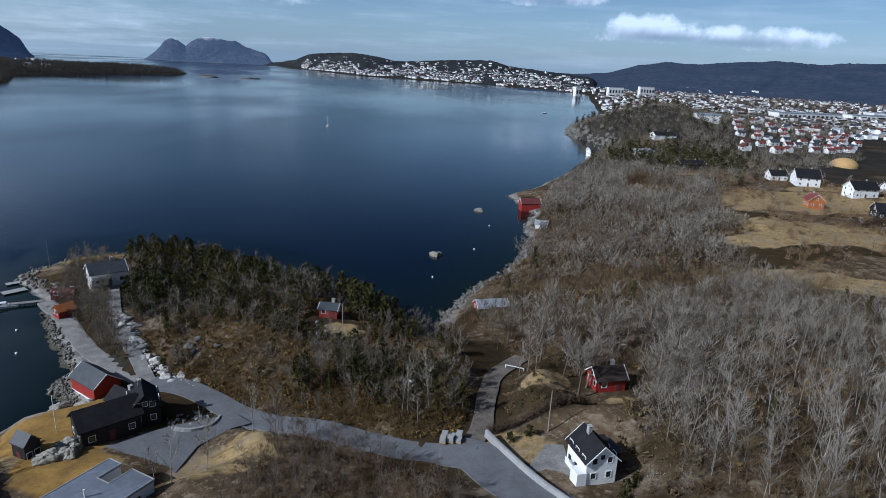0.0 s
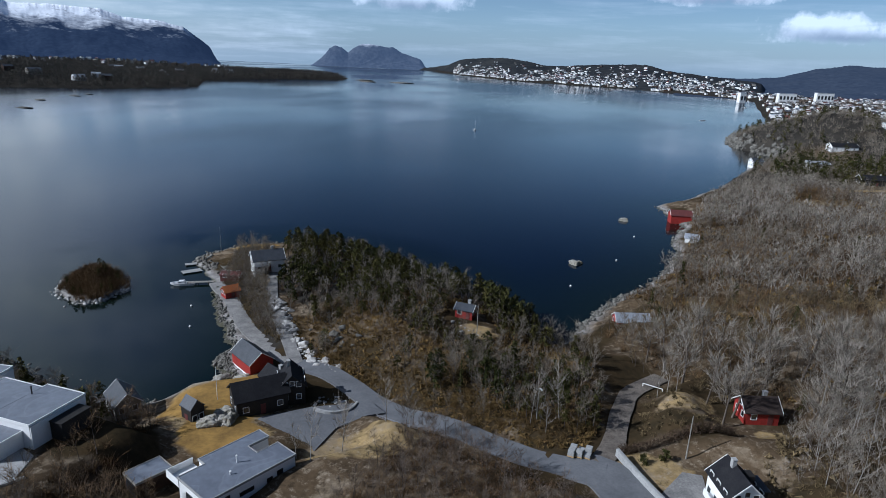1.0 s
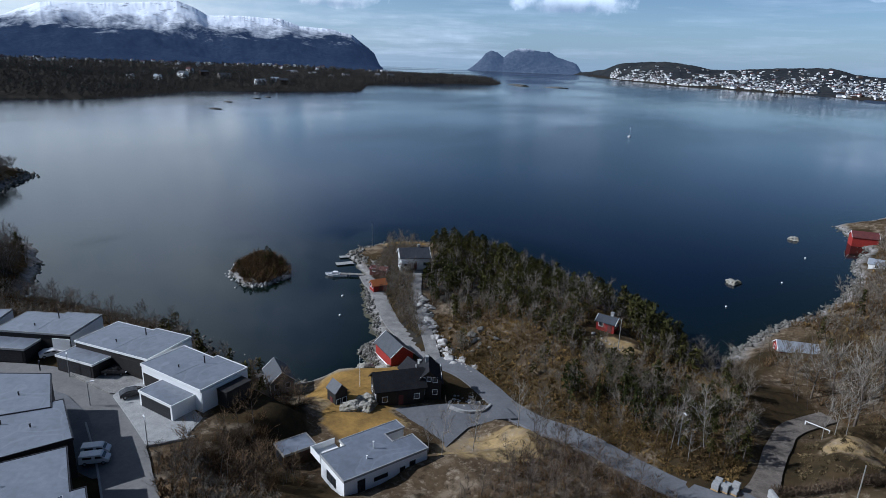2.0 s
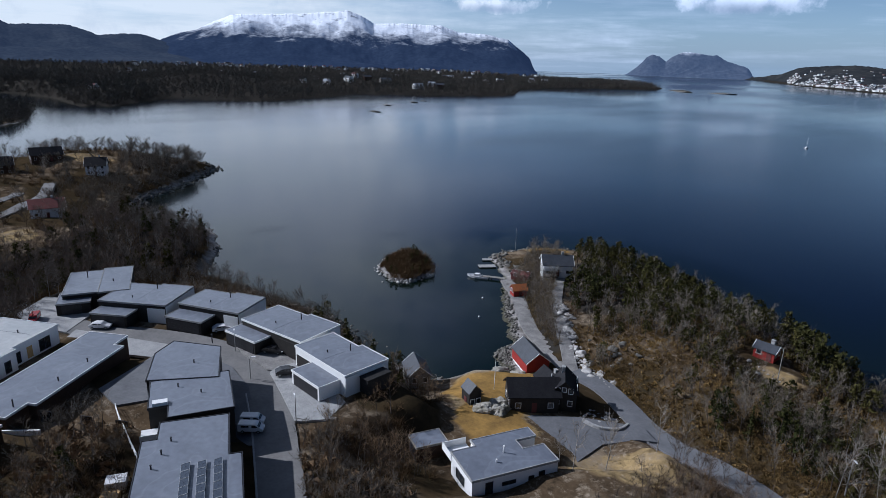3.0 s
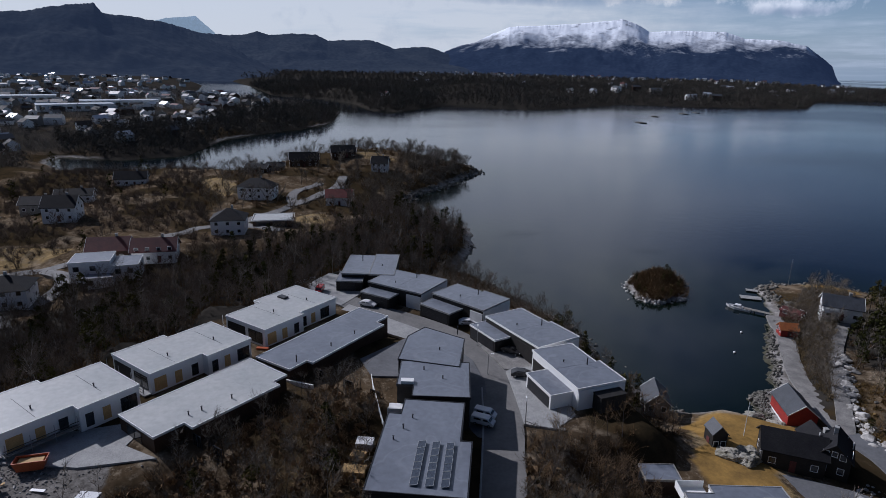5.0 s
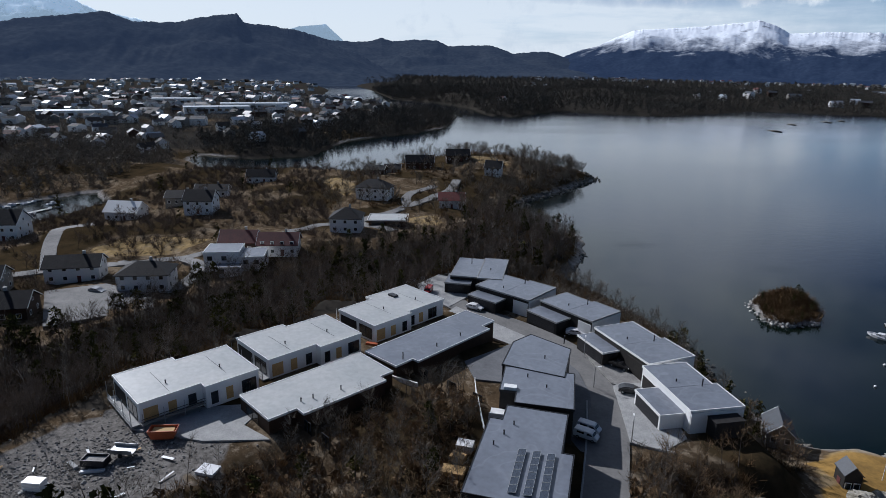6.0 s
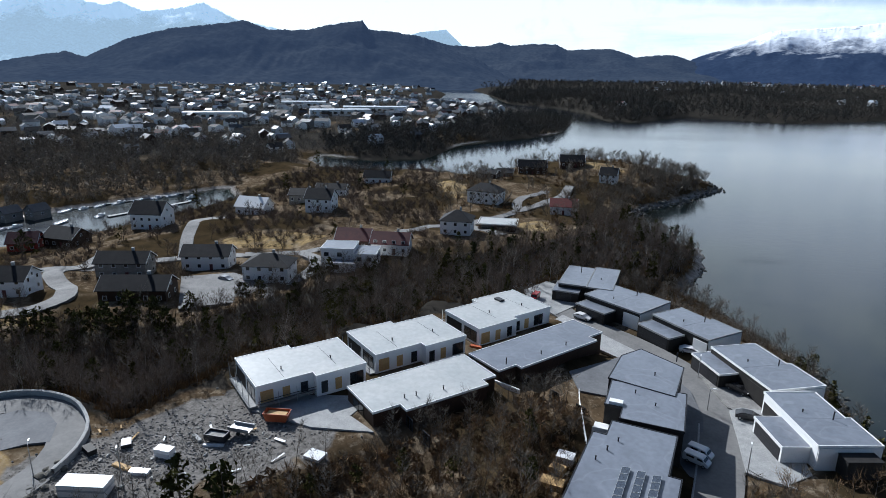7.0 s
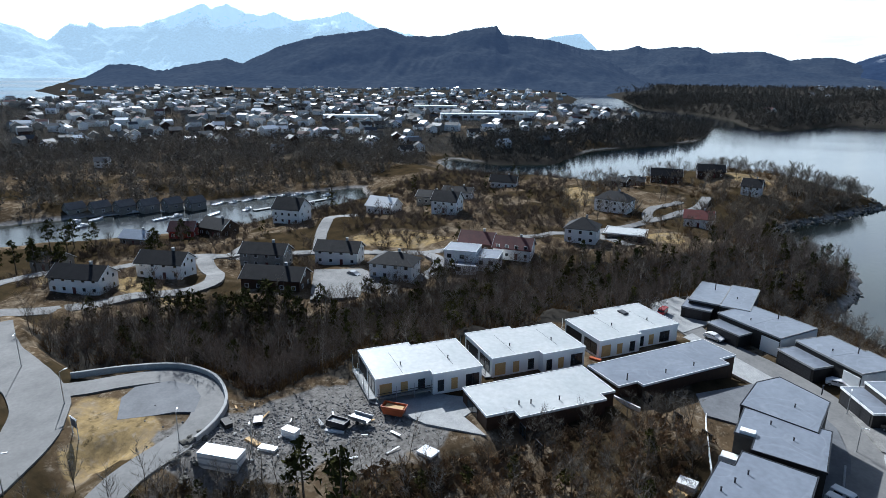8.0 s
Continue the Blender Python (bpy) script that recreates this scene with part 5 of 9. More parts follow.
gable_house("cabin", "red cabin with white trim among the hill's trees", -26.2, 138.0, height(-26.2, 138.0), -8, 4.3, 3.4, 2.1, 3.1, "red_wood", "slate", 1, 2, True, 2.0, 0.3, category="cabin")
gable_house("cabin", "dark red cabin with black roof under bare trees", 34.2, 113.6, 7.0, 14, 6.2, 4.6, 2.6, 4.4, "red_wood", "brown_roof", 1, 2, True, 1.2, 0.4, category="cabin")
gable_house("boathouse", "boathouse with grey metal roof and red gable", 14.2, 162.5, 2.0, 14, 8.6, 5.0, 2.2, 3.8, "red_wood", "metal_roof", 1, 2, False, 1.5, 0.3, door=False, category="boathouse")
gable_house("boathouse", "red boathouse on the rocky shore", 42.0, 304.0, 1.5, 8, 9.5, 6.0, 2.4, 4.4, "red_wood", "dark_red_roof", 1, 3, False, 1.5, 0.3, door=False, panes=False, category="boathouse")
gable_house("boat_hut", "small pale boat hut on the shore", 42.0, 262.0, 1.5, -10, 5.0, 4.0, 2.2, 3.6, "white_wall", "metal_roof", 1, 1, False, 1.5, 0.3, door=False, category="hut")
gable_house("boathouse", "grey boathouse with a glazed gable by the water", -81.0, 87.0, 2.6, -35, 6.4, 4.6, 2.6, 4.6, "grey_wood", "slate", 1, 2, False, 1.5, 0.3, category="boathouse")
white_house = gable_house("house", "white two-storey house with dark slate roof and porch", 25.0, 85.0, 7.2, 106, 6.2, 5.2, 4.1, 6.5, "white_wall", "black_roof", 2, 3, True, 1.5)
part("annex", boxes((1.4, -3.7, 1.2, 3.4, 2.3, 3.8)), M["black_wood"], white_house, "dark annex")
part("annex_roof", boxes((1.4, -3.8, 3.15, 3.8, 2.6, 0.2)), M["slate"], white_house)
part("porch", boxes((-2.2, 3.3, 0.8, 2.2, 1.6, 3.0), (-0.2, 3.2, 1.3, 3.4, 1.2, 0.18), (-0.2, 3.75, 1.8, 3.4, 0.08, 0.9)), M["white_wall"], white_house, "white porch and terrace")
part("dormer", boxes((0.4, -1.8, 5.1, 1.5, 1.2, 1.2)), M["black_wood"], white_house)

# flat white house beside the yard
flat_white = thing("house", "white flat-roofed house with roof terrace beside the yard", "house", pose(-47.4, 71.0, 5.2, 0, 0, -26))
flat_block(flat_white, [(-2.8, -7.4), (4.8, -7.4), (4.8, 7.4), (0.4, 7.4), (0.4, 3.6), (-2.2, 3.6), (-2.2, 7.4), (-4.6, 7.4), (-4.6, -3.2), (-2.8, -3.2)], -3.0, 3.9, "white_wall", "membrane", "concrete",
           holes=[(1, 2.2, 1.3, 0.3, 2.6, "window"), (1, 5.0, 2.4, 1.6, 0.7, "window"), (1, 9.6, 1.0, 1.2, 1.0, "window"), (1, 11.4, 1.1, 0.6, 2.0, "window"), (1, 3.0, 1.2, -2.2, 1.2, "window"), (1, 8.4, 5.6, -2.4, 2.2, "window"), (0, 2, 3, 0.8, 1.6, "window"),
                  (3, 1, 1.6, 0.8, 1.2, "window")])
pipes(flat_white, [(0.2, 0.2, 1.1), (2.0, -2.0, 0.4)], 3.9, "white_trim")
part("terrace", boxes((-4.6, -5.4, 2.2, 3.6, 4.2, 0.2), (-6.3, -5.4, 2.8, 0.1, 4.2, 1.1), (-4.6, -7.45, 2.8, 3.6, 0.1, 1.1)), M["white_trim"], flat_white, "white roof terrace with a boarded rail")
garage = thing("garage", "flat-roofed grey garage beside the white house", "garage", pose(-60.5, 67.5, 5.2, 0, 0, -26))
flat_block(garage, rect(-1.0, -2.6, 2.8, 2.8), -2, 2.6, "brown_wood", "membrane", "grey_wood", holes=[(0, 0.6, 2.6, 0.05, 2.2, "garage")])


# ---- the village to the west ----
def hip_house(label, x, y, z, turn, L, W, eave, top, wall, roof, floors=2, wins=4, group="", drop=2.0):
    h = thing("house", label, "house", pose(x, y, z, 0, 0, turn), group)
    part("wall", boxes((0, 0, (eave - drop) / 2, L, W, eave + drop)), M[wall], h)
    bm = bmesh.new()
    o = 0.5
    c = [bm.verts.new(p) for p in ((-L / 2 - o, -W / 2 - o, eave), (L / 2 + o, -W / 2 - o, eave), (L / 2 + o, W / 2 + o, eave), (-L / 2 - o, W / 2 + o, eave))]
    d = [bm.verts.new((v.co.x, v.co.y, eave + 0.15)) for v in c]
    e = [bm.verts.new((s * max(0.05, (L - W) / 2), 0, top)) for s in (-1, 1)]
    bm.faces.new(c)
    for i in range(4):
        bm.faces.new((c[i], c[(i + 1) % 4], d[(i + 1) % 4], d[i]))
    bm.faces.new((d[0], d[1], e[1], e[0])), bm.faces.new((d[1], d[2], e[1])), bm.faces.new((d[2], d[3], e[0], e[1])), bm.faces.new((d[3], d[0], e[0]))
    part("roof", bm, M[roof], h)
    part("chimney", boxes((L * 0.1, 0.4, top + 0.2, 0.7, 0.6, 1.4)), M["concrete"], h)
    for f in range(floors):
        for k in range(wins):
            u = (k + 0.5) / wins * L - L / 2
            for s in (-1, 1):
                window(h, pose(u, s * W / 2, 0.8 + 2.6 * f, 0, 0, 0 if s < 0 else 180), 1.2, 1.25)
        for s in (-1, 1):
            for v in (-W / 4, W / 4):
                window(h, pose(s * L / 2, v, 0.8 + 2.6 * f, 0, 0, -90 if s < 0 else 90), 1.1, 1.25)
    return h


V = "village houses"
WHITE, DARK = "white_wall", "black_roof"
village = [  # x, y, turn, length, width, eave, top, wall, roof, floors, label
    (-149, -117, 88, 15, 8, 4.6, 7.2, WHITE, DARK, 2, "long white two-storey house with black roof"),
    (-163, -101, 88, 14, 8, 4.6, 7.2, WHITE, DARK, 2, "long white house with black roof and pale annex"),
    (-159, -66, 88, 17, 8.5, 3.6, 6.2, "brown_wood", DARK, 1, "long dark brown house with black roof and two chimneys"),
    (-179, -77, 88, 14, 7.5, 4.8, 7.2, "grey_wood", DARK, 2, "grey two-storey house with black roof"),
    (-188, -56, 88, 14, 8, 4.6, 7.0, WHITE, DARK, 2, "white two-storey house with dark roof by the car park"),
    (-196, 0, 78, 12, 8, 3.6, 6.4, WHITE, "dark_red_roof", 2, "white house with dark red roof and pale bargeboards"),
    (-200, -12, 78, 11, 8, 3.4, 6.2, "brown_wood", "dark_red_roof", 1, "brown house with red roof"),
    (-258, -29, 75, 11, 9, 5.2, 8.6, WHITE, DARK, 2, "tall white house with dark roof"),
    (-335, -7, 80, 14, 8, 3.4, 6.4, WHITE, DARK, 1, "white house with black roof by the inlet"),
    (-330, 119, 60, 9, 8, 5.0, 8.4, WHITE, DARK, 2, "white cottage with black roof among bare trees"),
    (-356, 82, 80, 16, 9, 4.6, 8.0, "brown_wood", DARK, 2, "large dark house on the rise"),
    (-362, 107, 80, 14, 9, 3.4, 6.6, "brown_wood", DARK, 1, "dark house with low black roof"),
    (-258, 74, 75, 11, 8, 3.8, 6.4, WHITE, "red_tile", 1, "white house with red tiled roof"),
    (-240, -91, 80, 12, 10, 6.2, 10.0, WHITE, DARK, 2, "tall white house with dark roof by the harbour"),
    (-265, -58, 70, 13, 9, 3.6, 7.0, WHITE, WHITE, 1, "white house with sunlit pale roof and terraces"),
    (-206, -137, 85, 11, 7, 3.0, 5.2, "grey_wood", "metal_roof", 1, "boathouse with bright metal roof at the harbour"),
    (-222, -114, 70, 12, 9, 3.4, 6.4, "brown_wood", DARK, 1, "dark timber house with pale bargeboards"),
    (-218, -126, 100, 9, 8, 3.2, 6.0, "red_wood", "dark_red_roof", 1, "red boathouse beside the harbour"),
    (-275, -38, 80, 12, 8, 3.4, 5.6, "grey_wood", DARK, 1, "grey house with dark roof"),
    (-296, -28, 80, 14, 7, 3.2, 5.2, WHITE, DARK, 1, "low white house with long dark roof"),
    (-330, 52, 60, 11, 7, 3.0, 4.8, "brown_wood", DARK, 1, "low brown house on the slope"),
    (-172, -145, 85, 10, 7, 3.0, 5.2, "grey_wood", DARK, 1, "grey boathouse under pines"),
    (-345, 64, 75, 9, 7, 2.8, 4.6, "grey_wood", DARK, 1, "low grey house with black roof"),
]
for k, (x, y, turn, L, W, eave, top, wall, roof, floors, lab) in enumerate(village):
    gable_house("house", lab, x, y, height(x, y), turn, L, W, eave, top, wall, roof, floors, max(3, int(L / 3)), True, 3.0, 0.5, group=V)
hip_house("white house with black hipped roof", -174, -35, height(-174, -35), 82, 13, 9, 4.6, 7.4, WHITE, DARK, group=V)
hip_house("white house with black hipped roof catching the sun", -220, 24, height(-220, 24), 75, 11, 10, 5.0, 8.4, WHITE, DARK, 2, 3, V)
hip_house("large white villa with black hipped roof and balcony", -276, 43, height(-276, 43), 60, 15, 9, 5.2, 8.6, WHITE, DARK, 2, 4, V)
modern = thing("house", "low flat-roofed house of glass and dark boards with white edges", "house", pose(-231, 41, height(-231, 41), 0, 0, 75), V)
flat_block(modern, rect(-7, -5, 7, 5), -2, 3.4, "brown_wood", "white_membrane", "white_trim", edge=0.6, holes=[(0, 1, 5, 0.2, 2.6, "window"), (0, 7, 5, 0.2, 2.6, "window"), (1, 1, 4, 0.4, 2.4, "window"), (3, 1, 3, 0.4, 2.4, "window")])
stepped = thing("house", "white stepped flat-roofed apartment house", "house", pose(-186, -13, height(-186, -13), 0, 0, 82), V)
flat_block(stepped, rect(-8, -4, 2, 5), -3, 5.6, "white_wall", "membrane", "white_trim", holes=[(0, 1, 1.4, 3, 1.3, "window"), (0, 5, 1.4, 3, 1.3, "window"), (0, 2, 1.4, 0.4, 1.3, "window"), (0, 6, 1.4, 0.4, 1.3, "window")])
flat_block(stepped, rect(2.2, -5, 9, 4), -3, 4.4, "white_wall", "membrane", "white_trim", wall_name="side_wall", holes=[(0, 1, 1.4, 2, 1.3, "window"), (0, 4, 1.4, 2, 1.3, "window"), (1, 2, 1.4, 2, 1.3, "window"), (1, 5, 1.4, 2, 1.3, "window")])
flat_block(stepped, rect(-4, -9, 3, -5.2), -3, 2.6, "white_wall", "membrane", "white_trim", wall_name="front_wall", holes=[(0, 1, 1.6, 0.6, 1.3, "window")])
# boat sheds across the lagoon
for k in range(6):
    x, y = -262 - k * 4.6, -205 + k * 9.5
    gable_house("boat_shed", "grey boat shed in a row on the lagoon", x, y, 0.9, -28, 8, 6.5, 3.0, 5.6, "grey_wood", "slate", 1, 1, False, 1.0, 0.3, None, door=False, group="boat sheds", category="boat shed")

# ---- houses to the east ----
E = "eastern houses"
for x, y, turn, L, W, eave, top, wall, roof, floors, lab in (
        (211, 366, -10, 13, 11, 5.2, 9.4, WHITE, DARK, 2, "white house with black roof above the field"),
        (222, 332, 5, 14, 9, 4.8, 8.2, WHITE, DARK, 2, "white house with grey roof and balcony"),
        (203, 281, -15, 12, 9, 3.4, 6.6, "black_wood", DARK, 1, "dark house behind a clipped hedge"),
        (200, 378, 0, 10, 8, 3.2, 5.8, WHITE, DARK, 1, "low white house with black roof"),
        (180, 301, 80, 7.5, 7, 3.8, 6.6, "orange_wood", "red_tile", 1, "orange barn with red roof in the dry field"),
        (163, 419, 5, 17, 9, 3.2, 5.4, "black_wood", DARK, 1, "black cabin on the slope"),
        (150, 482, 0, 14, 9, 4.4, 5.6, "grey_wood", "metal_roof", 2, "grey modern house on the rocks"),
        (120, 520, 20, 8, 7, 4.4, 6.6, WHITE, "slate", 2, "white house by the headland"),
        (250, 345, -10, 12, 9, 3.4, 6.2, WHITE, DARK, 1, "white bungalow with black roof"),
        (232, 300, -10, 11, 8, 3.6, 6.4, "grey_wood", "slate", 1, "grey house with slate roof"),
        (190, 560, 10, 20, 10, 3.2, 5.6, WHITE, DARK, 1, "white house among pines"),
        (250, 620, 0, 24, 9, 5.4, 6.4, WHITE, "metal_roof", 2, "long white block of flats on the headland")):
    gable_house("house", lab, x, y, height(x, y), turn, L, W, eave, top, wall, roof, floors, 3, True, 3.0, 0.5, group=E)
dome = thing("round_hall", "round orange-roofed hall beyond the white houses", "hall", pose(288, 455, height(288, 455)))
bm = bmesh.new()
bmesh.ops.create_uvsphere(bm, u_segments=28, v_segments=14, radius=1.0, matrix=Matrix.Diagonal((9.5, 9.5, 6.5, 1)))
bmesh.ops.bisect_plane(bm, geom=bm.verts[:] + bm.edges[:] + bm.faces[:], plane_co=(0, 0, 0.05), plane_no=(0, 0, -1), clear_outer=True)
part("roof", bm, M["raw_wood"], dome)
part("wall", tube(bmesh.new(), (0, 0, -2), (0, 0, 0.4), 9.3, 9.3, 28), M["white_wall"], dome)

# rows of white houses with red roofs
rng = random.Random(5)
template = {}
for k, (wall, roof) in enumerate(((WHITE, "red_tile"), (WHITE, "dark_red_roof"), (WHITE, DARK), ("grey_wood", DARK), ("red_wood", DARK), ("brown_wood", "slate"), (WHITE, "slate"), (WHITE, "metal_roof"))):
    h = gable_house("house", {"red_tile": "white terraced house with bright red roof", "dark_red_roof": "white terraced house with brick-red roof"}.get(roof, "small %s house with dark roof in the suburb" % {WHITE: "white", "grey_wood": "grey", "red_wood": "red", "brown_wood": "brown"}[wall]),
                    0, 0, -200, 0, 10.5, 8, 4.4, 7.0, wall, roof, 2, 2, False, 3.0, 0.4, None, door=False, panes=False, group="suburb houses")
    # two wide window bands stand for the glazing seen from afar
    for s in (-1, 1):
        for f in (0.9, 3.1):
            for u in (-2.6, 2.6):
                part("window", boxes((u, s * 4.03, f + 0.6, 1.9, 0.08, 1.2)), M["glass"], h)
    template[k] = h
used = set()


def plant_house(k, x, y, z, turn, size=1.0):
    m = pose(x, y, z, 0, 0, turn) @ Matrix.Scale(size, 4)
    if k not in used:
        used.add(k)
        template[k].matrix_basis = m
        return template[k]
    return copy_thing(template[k], m)


def settle(places):
    """Adds the ground's height and the way inland to a list of (x, y, ...)."""
    px, py = np.array([p[0] for p in places]), np.array([p[1] for p in places])
    zs, ss = surface(px, py), shore_distance(px, py)
    return [(*p, float(z), float(s)) for p, z, s in zip(places, zs, ss)]


def polar(a, r):
    return -math.sin(radians(a)) * r, math.cos(radians(a)) * r


places = []
for row in range(7):
    for k in range(9):
        f = row / 6
        if rng.random() < 0.82:
            places.append((245 + 75 * f + k * (13 + 7 * f) + rng.uniform(-2, 2), 520 + 190 * f + k * 3 + rng.uniform(-4, 4)))
for x, y, z, s in settle(places):
    plant_house(rng.choice((0, 0, 1, 1, 6, 6)), x, y, z, rng.choice((8, 98, 12)), 0.82)

# the town west of the inlet
places = [(*polar(a, r), a, r) for a, r in ((rng.uniform(80, 131), rng.uniform(430, 1150)) for k in range(420))]
count = 0
for x, y, a, r, z, s in settle(places):
    if count < 190 and s > 22 and not (a < 92 and r < 640 and rng.random() < 0.75) and not (r < 520 and rng.random() < 0.5):
        plant_house(rng.choice((2, 2, 3, 5, 5, 3, 6, 6, 7, 3)), x, y, z, rng.choice((20, 110, 35, 125)) + rng.uniform(-8, 8))
        count += 1


def house_cloud(name, label, spots, seed):
    """Houses too far off to be told apart, joined: small bodies with pitched roofs."""
    rng = random.Random(seed)
    groups = {}
    for x, y, z, s in spots:
        L, W, e, t = rng.uniform(9, 16) * s, rng.uniform(7, 9) * s, rng.uniform(4, 6.5) * s, rng.uniform(1.6, 3) * s
        c, sn = math.cos(rng.uniform(0, 3.14)), 0
        ang = rng.uniform(0, math.pi)
        c, sn = math.cos(ang), math.sin(ang)
        co = []
        for sx in (-L / 2, L / 2):
            for yy, zz in ((-W / 2, -3), (W / 2, -3), (W / 2, e), (0, e + t), (-W / 2, e)):
                co.append((x + sx * c - yy * sn, y + sx * sn + yy * c, z + zz))
        wall, roof = rng.choice((("white_wall", "slate"), ("white_wall", "slate"), ("white_wall", "black_roof"), ("white_wall", "slate"), ("grey_wood", "slate"), ("brown_wood", "slate"), ("white_wall", "dark_red_roof"), ("white_wall", "metal_roof"), ("grey_wood", "black_roof")))
        for material, faces in ((wall, ((0, 1, 2, 3), (0, 3, 4, 4), (5, 6, 7, 8), (5, 8, 9, 9), (1, 6, 7, 2), (0, 5, 9, 4))), (roof, ((2, 7, 8, 3), (3, 8, 9, 4)))):
            cos, fs = groups.setdefault(material, ([], []))
            n = len(cos)
            cos.extend(co)
            fs.extend(tuple(n + i for i in f) for f in faces)
    ob = None
    bigco, polys, mats, slots = [], [], [], []
    for i, (material, (cos, fs)) in enumerate(groups.items()):
        n = len(bigco)
        bigco.extend(cos)
        for f in fs:
            polys.append(tuple(n + v for v in dict.fromkeys(f)))
            mats.append(i)
        slots.append(material)
    me = bpy.data.meshes.new(name)
    me.from_pydata(bigco, [], polys)
    for s in slots:
        me.materials.append(M[s])
    me.polygons.foreach_set("material_index", mats)
    return tagged(new(name, me), label, "houses", kind="stuff")


# far town across the water, on its slope
def slope_z(az, r, near, top, skyline):
    """Height of a ridge's front slope."""
    n, t = float(along(az, near)), float(along(az, top))
    f = max(0.0, min(1.0, (r - n) / (t - n)))
    crest = EYE + t * math.tan(radians(float(along(az, skyline))))
    return crest * (0.55 * f + 0.45 * f * f)


places = []
for k in range(2600):
    a = rng.uniform(-12, 13.0)
    n, t = float(along(a, TOWN_NEAR)), float(along(a, TOWN_TOP))
    r = n + 25 + abs(rng.gauss(0, 0.42 if a < 6 else 0.26)) * (t - n)
    if r < n + 0.92 * (t - n) and value_noise(np.array([a * 0.9]), np.array([r / 160.0]), 5)[0] > -0.22:
        places.append((*polar(a, r), slope_z(a, r, TOWN_NEAR, TOWN_TOP, TOWN_SKYLINE)))
house_cloud("far_town", "white houses of the far town on its shore", [(x, y, max(sz, z) - 0.5, rng.uniform(0.7, 1.15)) for x, y, sz, z, s in settle(places) if s > 6], 3)
places = [(*polar(a, r), a, r) for a, r in ((rng.uniform(-36, -8), 820 + abs(rng.gauss(0, 1)) * 700) for k in range(1500)) if r < 2300 and not (a > -14 and r < 950)]
house_cloud("eastern_town", "crowded white houses of the eastern suburbs", [(x, y, z, rng.uniform(0.5, 0.9)) for x, y, a, r, z, s in settle(places) if s > 10], 4)
places = []
for k in range(1500):
    a, f = rng.uniform(-36, -6.5), abs(rng.gauss(0, 0.11))
    r = 2000 + 1900 * f
    if f < 0.3 and value_noise(np.array([a * 0.7]), np.array([r / 210.0]), 15)[0] > -0.2:
        places.append((*polar(a, r), slope_z(a, r, 2000, 3900, HILLS_SKYLINE) * 0.85 - 1.5))
house_cloud("hillside_town", "white houses climbing the foot of the hills", [(x, y, max(sz, z) - 0.5, rng.uniform(0.6, 1.0)) for x, y, sz, z, s in settle(places) if s > 10], 14)
taken = [(o.matrix_basis.translation.x, o.matrix_basis.translation.y) for o in scene.objects if o.parent is None and o.type == "EMPTY"]
places = [polar(rng.uniform(82, 131), rng.uniform(520, 1150)) for k in range(460)] + [polar(rng.uniform(83, 133), rng.uniform(1000, 1950)) for k in range(560)] + [polar(rng.uniform(66, 88), rng.uniform(720, 1050)) for k in range(14)]
house_cloud("western_town", "roofs of the spread-out western suburb", [(x, y, z, rng.uniform(0.7, 1.15)) for x, y, z, s in settle(places) if s > 24 and not any((x - hx) ** 2 + (y - hy) ** 2 < 200 for hx, hy in taken)], 6)
places = [polar(rng.uniform(30, 68), rng.uniform(2600, 3300) if k % 3 else rng.uniform(1300, 2000)) for k in range(170)]
house_cloud("island_farms", "scattered farms and houses on the low island", [(x, y, z + 1, rng.uniform(1.0, 1.6)) for x, y, z, s in settle(places) if s > 20], 8)
# large pale halls and blocks
for x, y, L, W, h, turn, lab in ((560, 1010, 110, 24, 10, 10, "long white industrial hall with flat roof"), (700, 1060, 90, 24, 9, 5, "pale industrial hall with flat roof"), (640, 900, 80, 20, 6, 12, "low grey warehouse with metal roof"),
                                 (820, 1180, 100, 30, 9, 0, "large white warehouse in the town"), (345, 1760, 16, 14, 30, 20, "tall white tower block in the town"), (420, 1650, 40, 14, 22, 10, "white block of flats in the town"), (520, 1720, 40, 14, 24, 10, "white block of flats in the town"),
                                 (-760, -60, 70, 20, 7, 100, "flat white hall in the suburb"), (-820, -20, 80, 22, 7, 95, "long pale hall with flat roof"), (-700, -190, 60, 18, 7, 100, "white shopping hall in the suburb"), (-900, -120, 60, 22, 8, 95, "pale workshop hall in the suburb")):
    hall = thing("hall", lab, "hall", pose(x, y, height(x, y), 0, 0, turn))
    part("wall", boxes((0, 0, h / 2 - 2, L, W, h + 4)), M["white_wall"], hall)
    part("roof", boxes((0, 0, h + 0.3, L + 1, W + 1, 0.5)), M["metal_roof"], hall)
    for k in range(int(L / 8)):
        part("window", boxes((-L / 2 + 5 + k * 8, -W / 2 - 0.05, h * 0.55, 4.5, 0.15, h * 0.35)), M["glass"], hall)


# ---- roads and paved ground ----
def smooth_line(nodes, step=2.0):
    """Points along a Catmull-Rom curve through the nodes."""
    pts = [Vector(n) for n in nodes]
    pts = [pts[0] * 2 - pts[1]] + pts + [pts[-1] * 2 - pts[-2]]
    out = []
    for i in range(1, len(pts) - 2):
        p0, p1, p2, p3 = pts[i - 1:i + 3]
        n = max(2, int((p2 - p1).length / step))
        for k in range(n):
            t = k / n
            out.append(0.5 * (2 * p1 + (p2 - p0) * t + (2 * p0 - 5 * p1 + 4 * p2 - p3) * t * t + (3 * p1 - p0 - 3 * p2 + p3) * t ** 3))
    out.append(pts[-2])
    return out


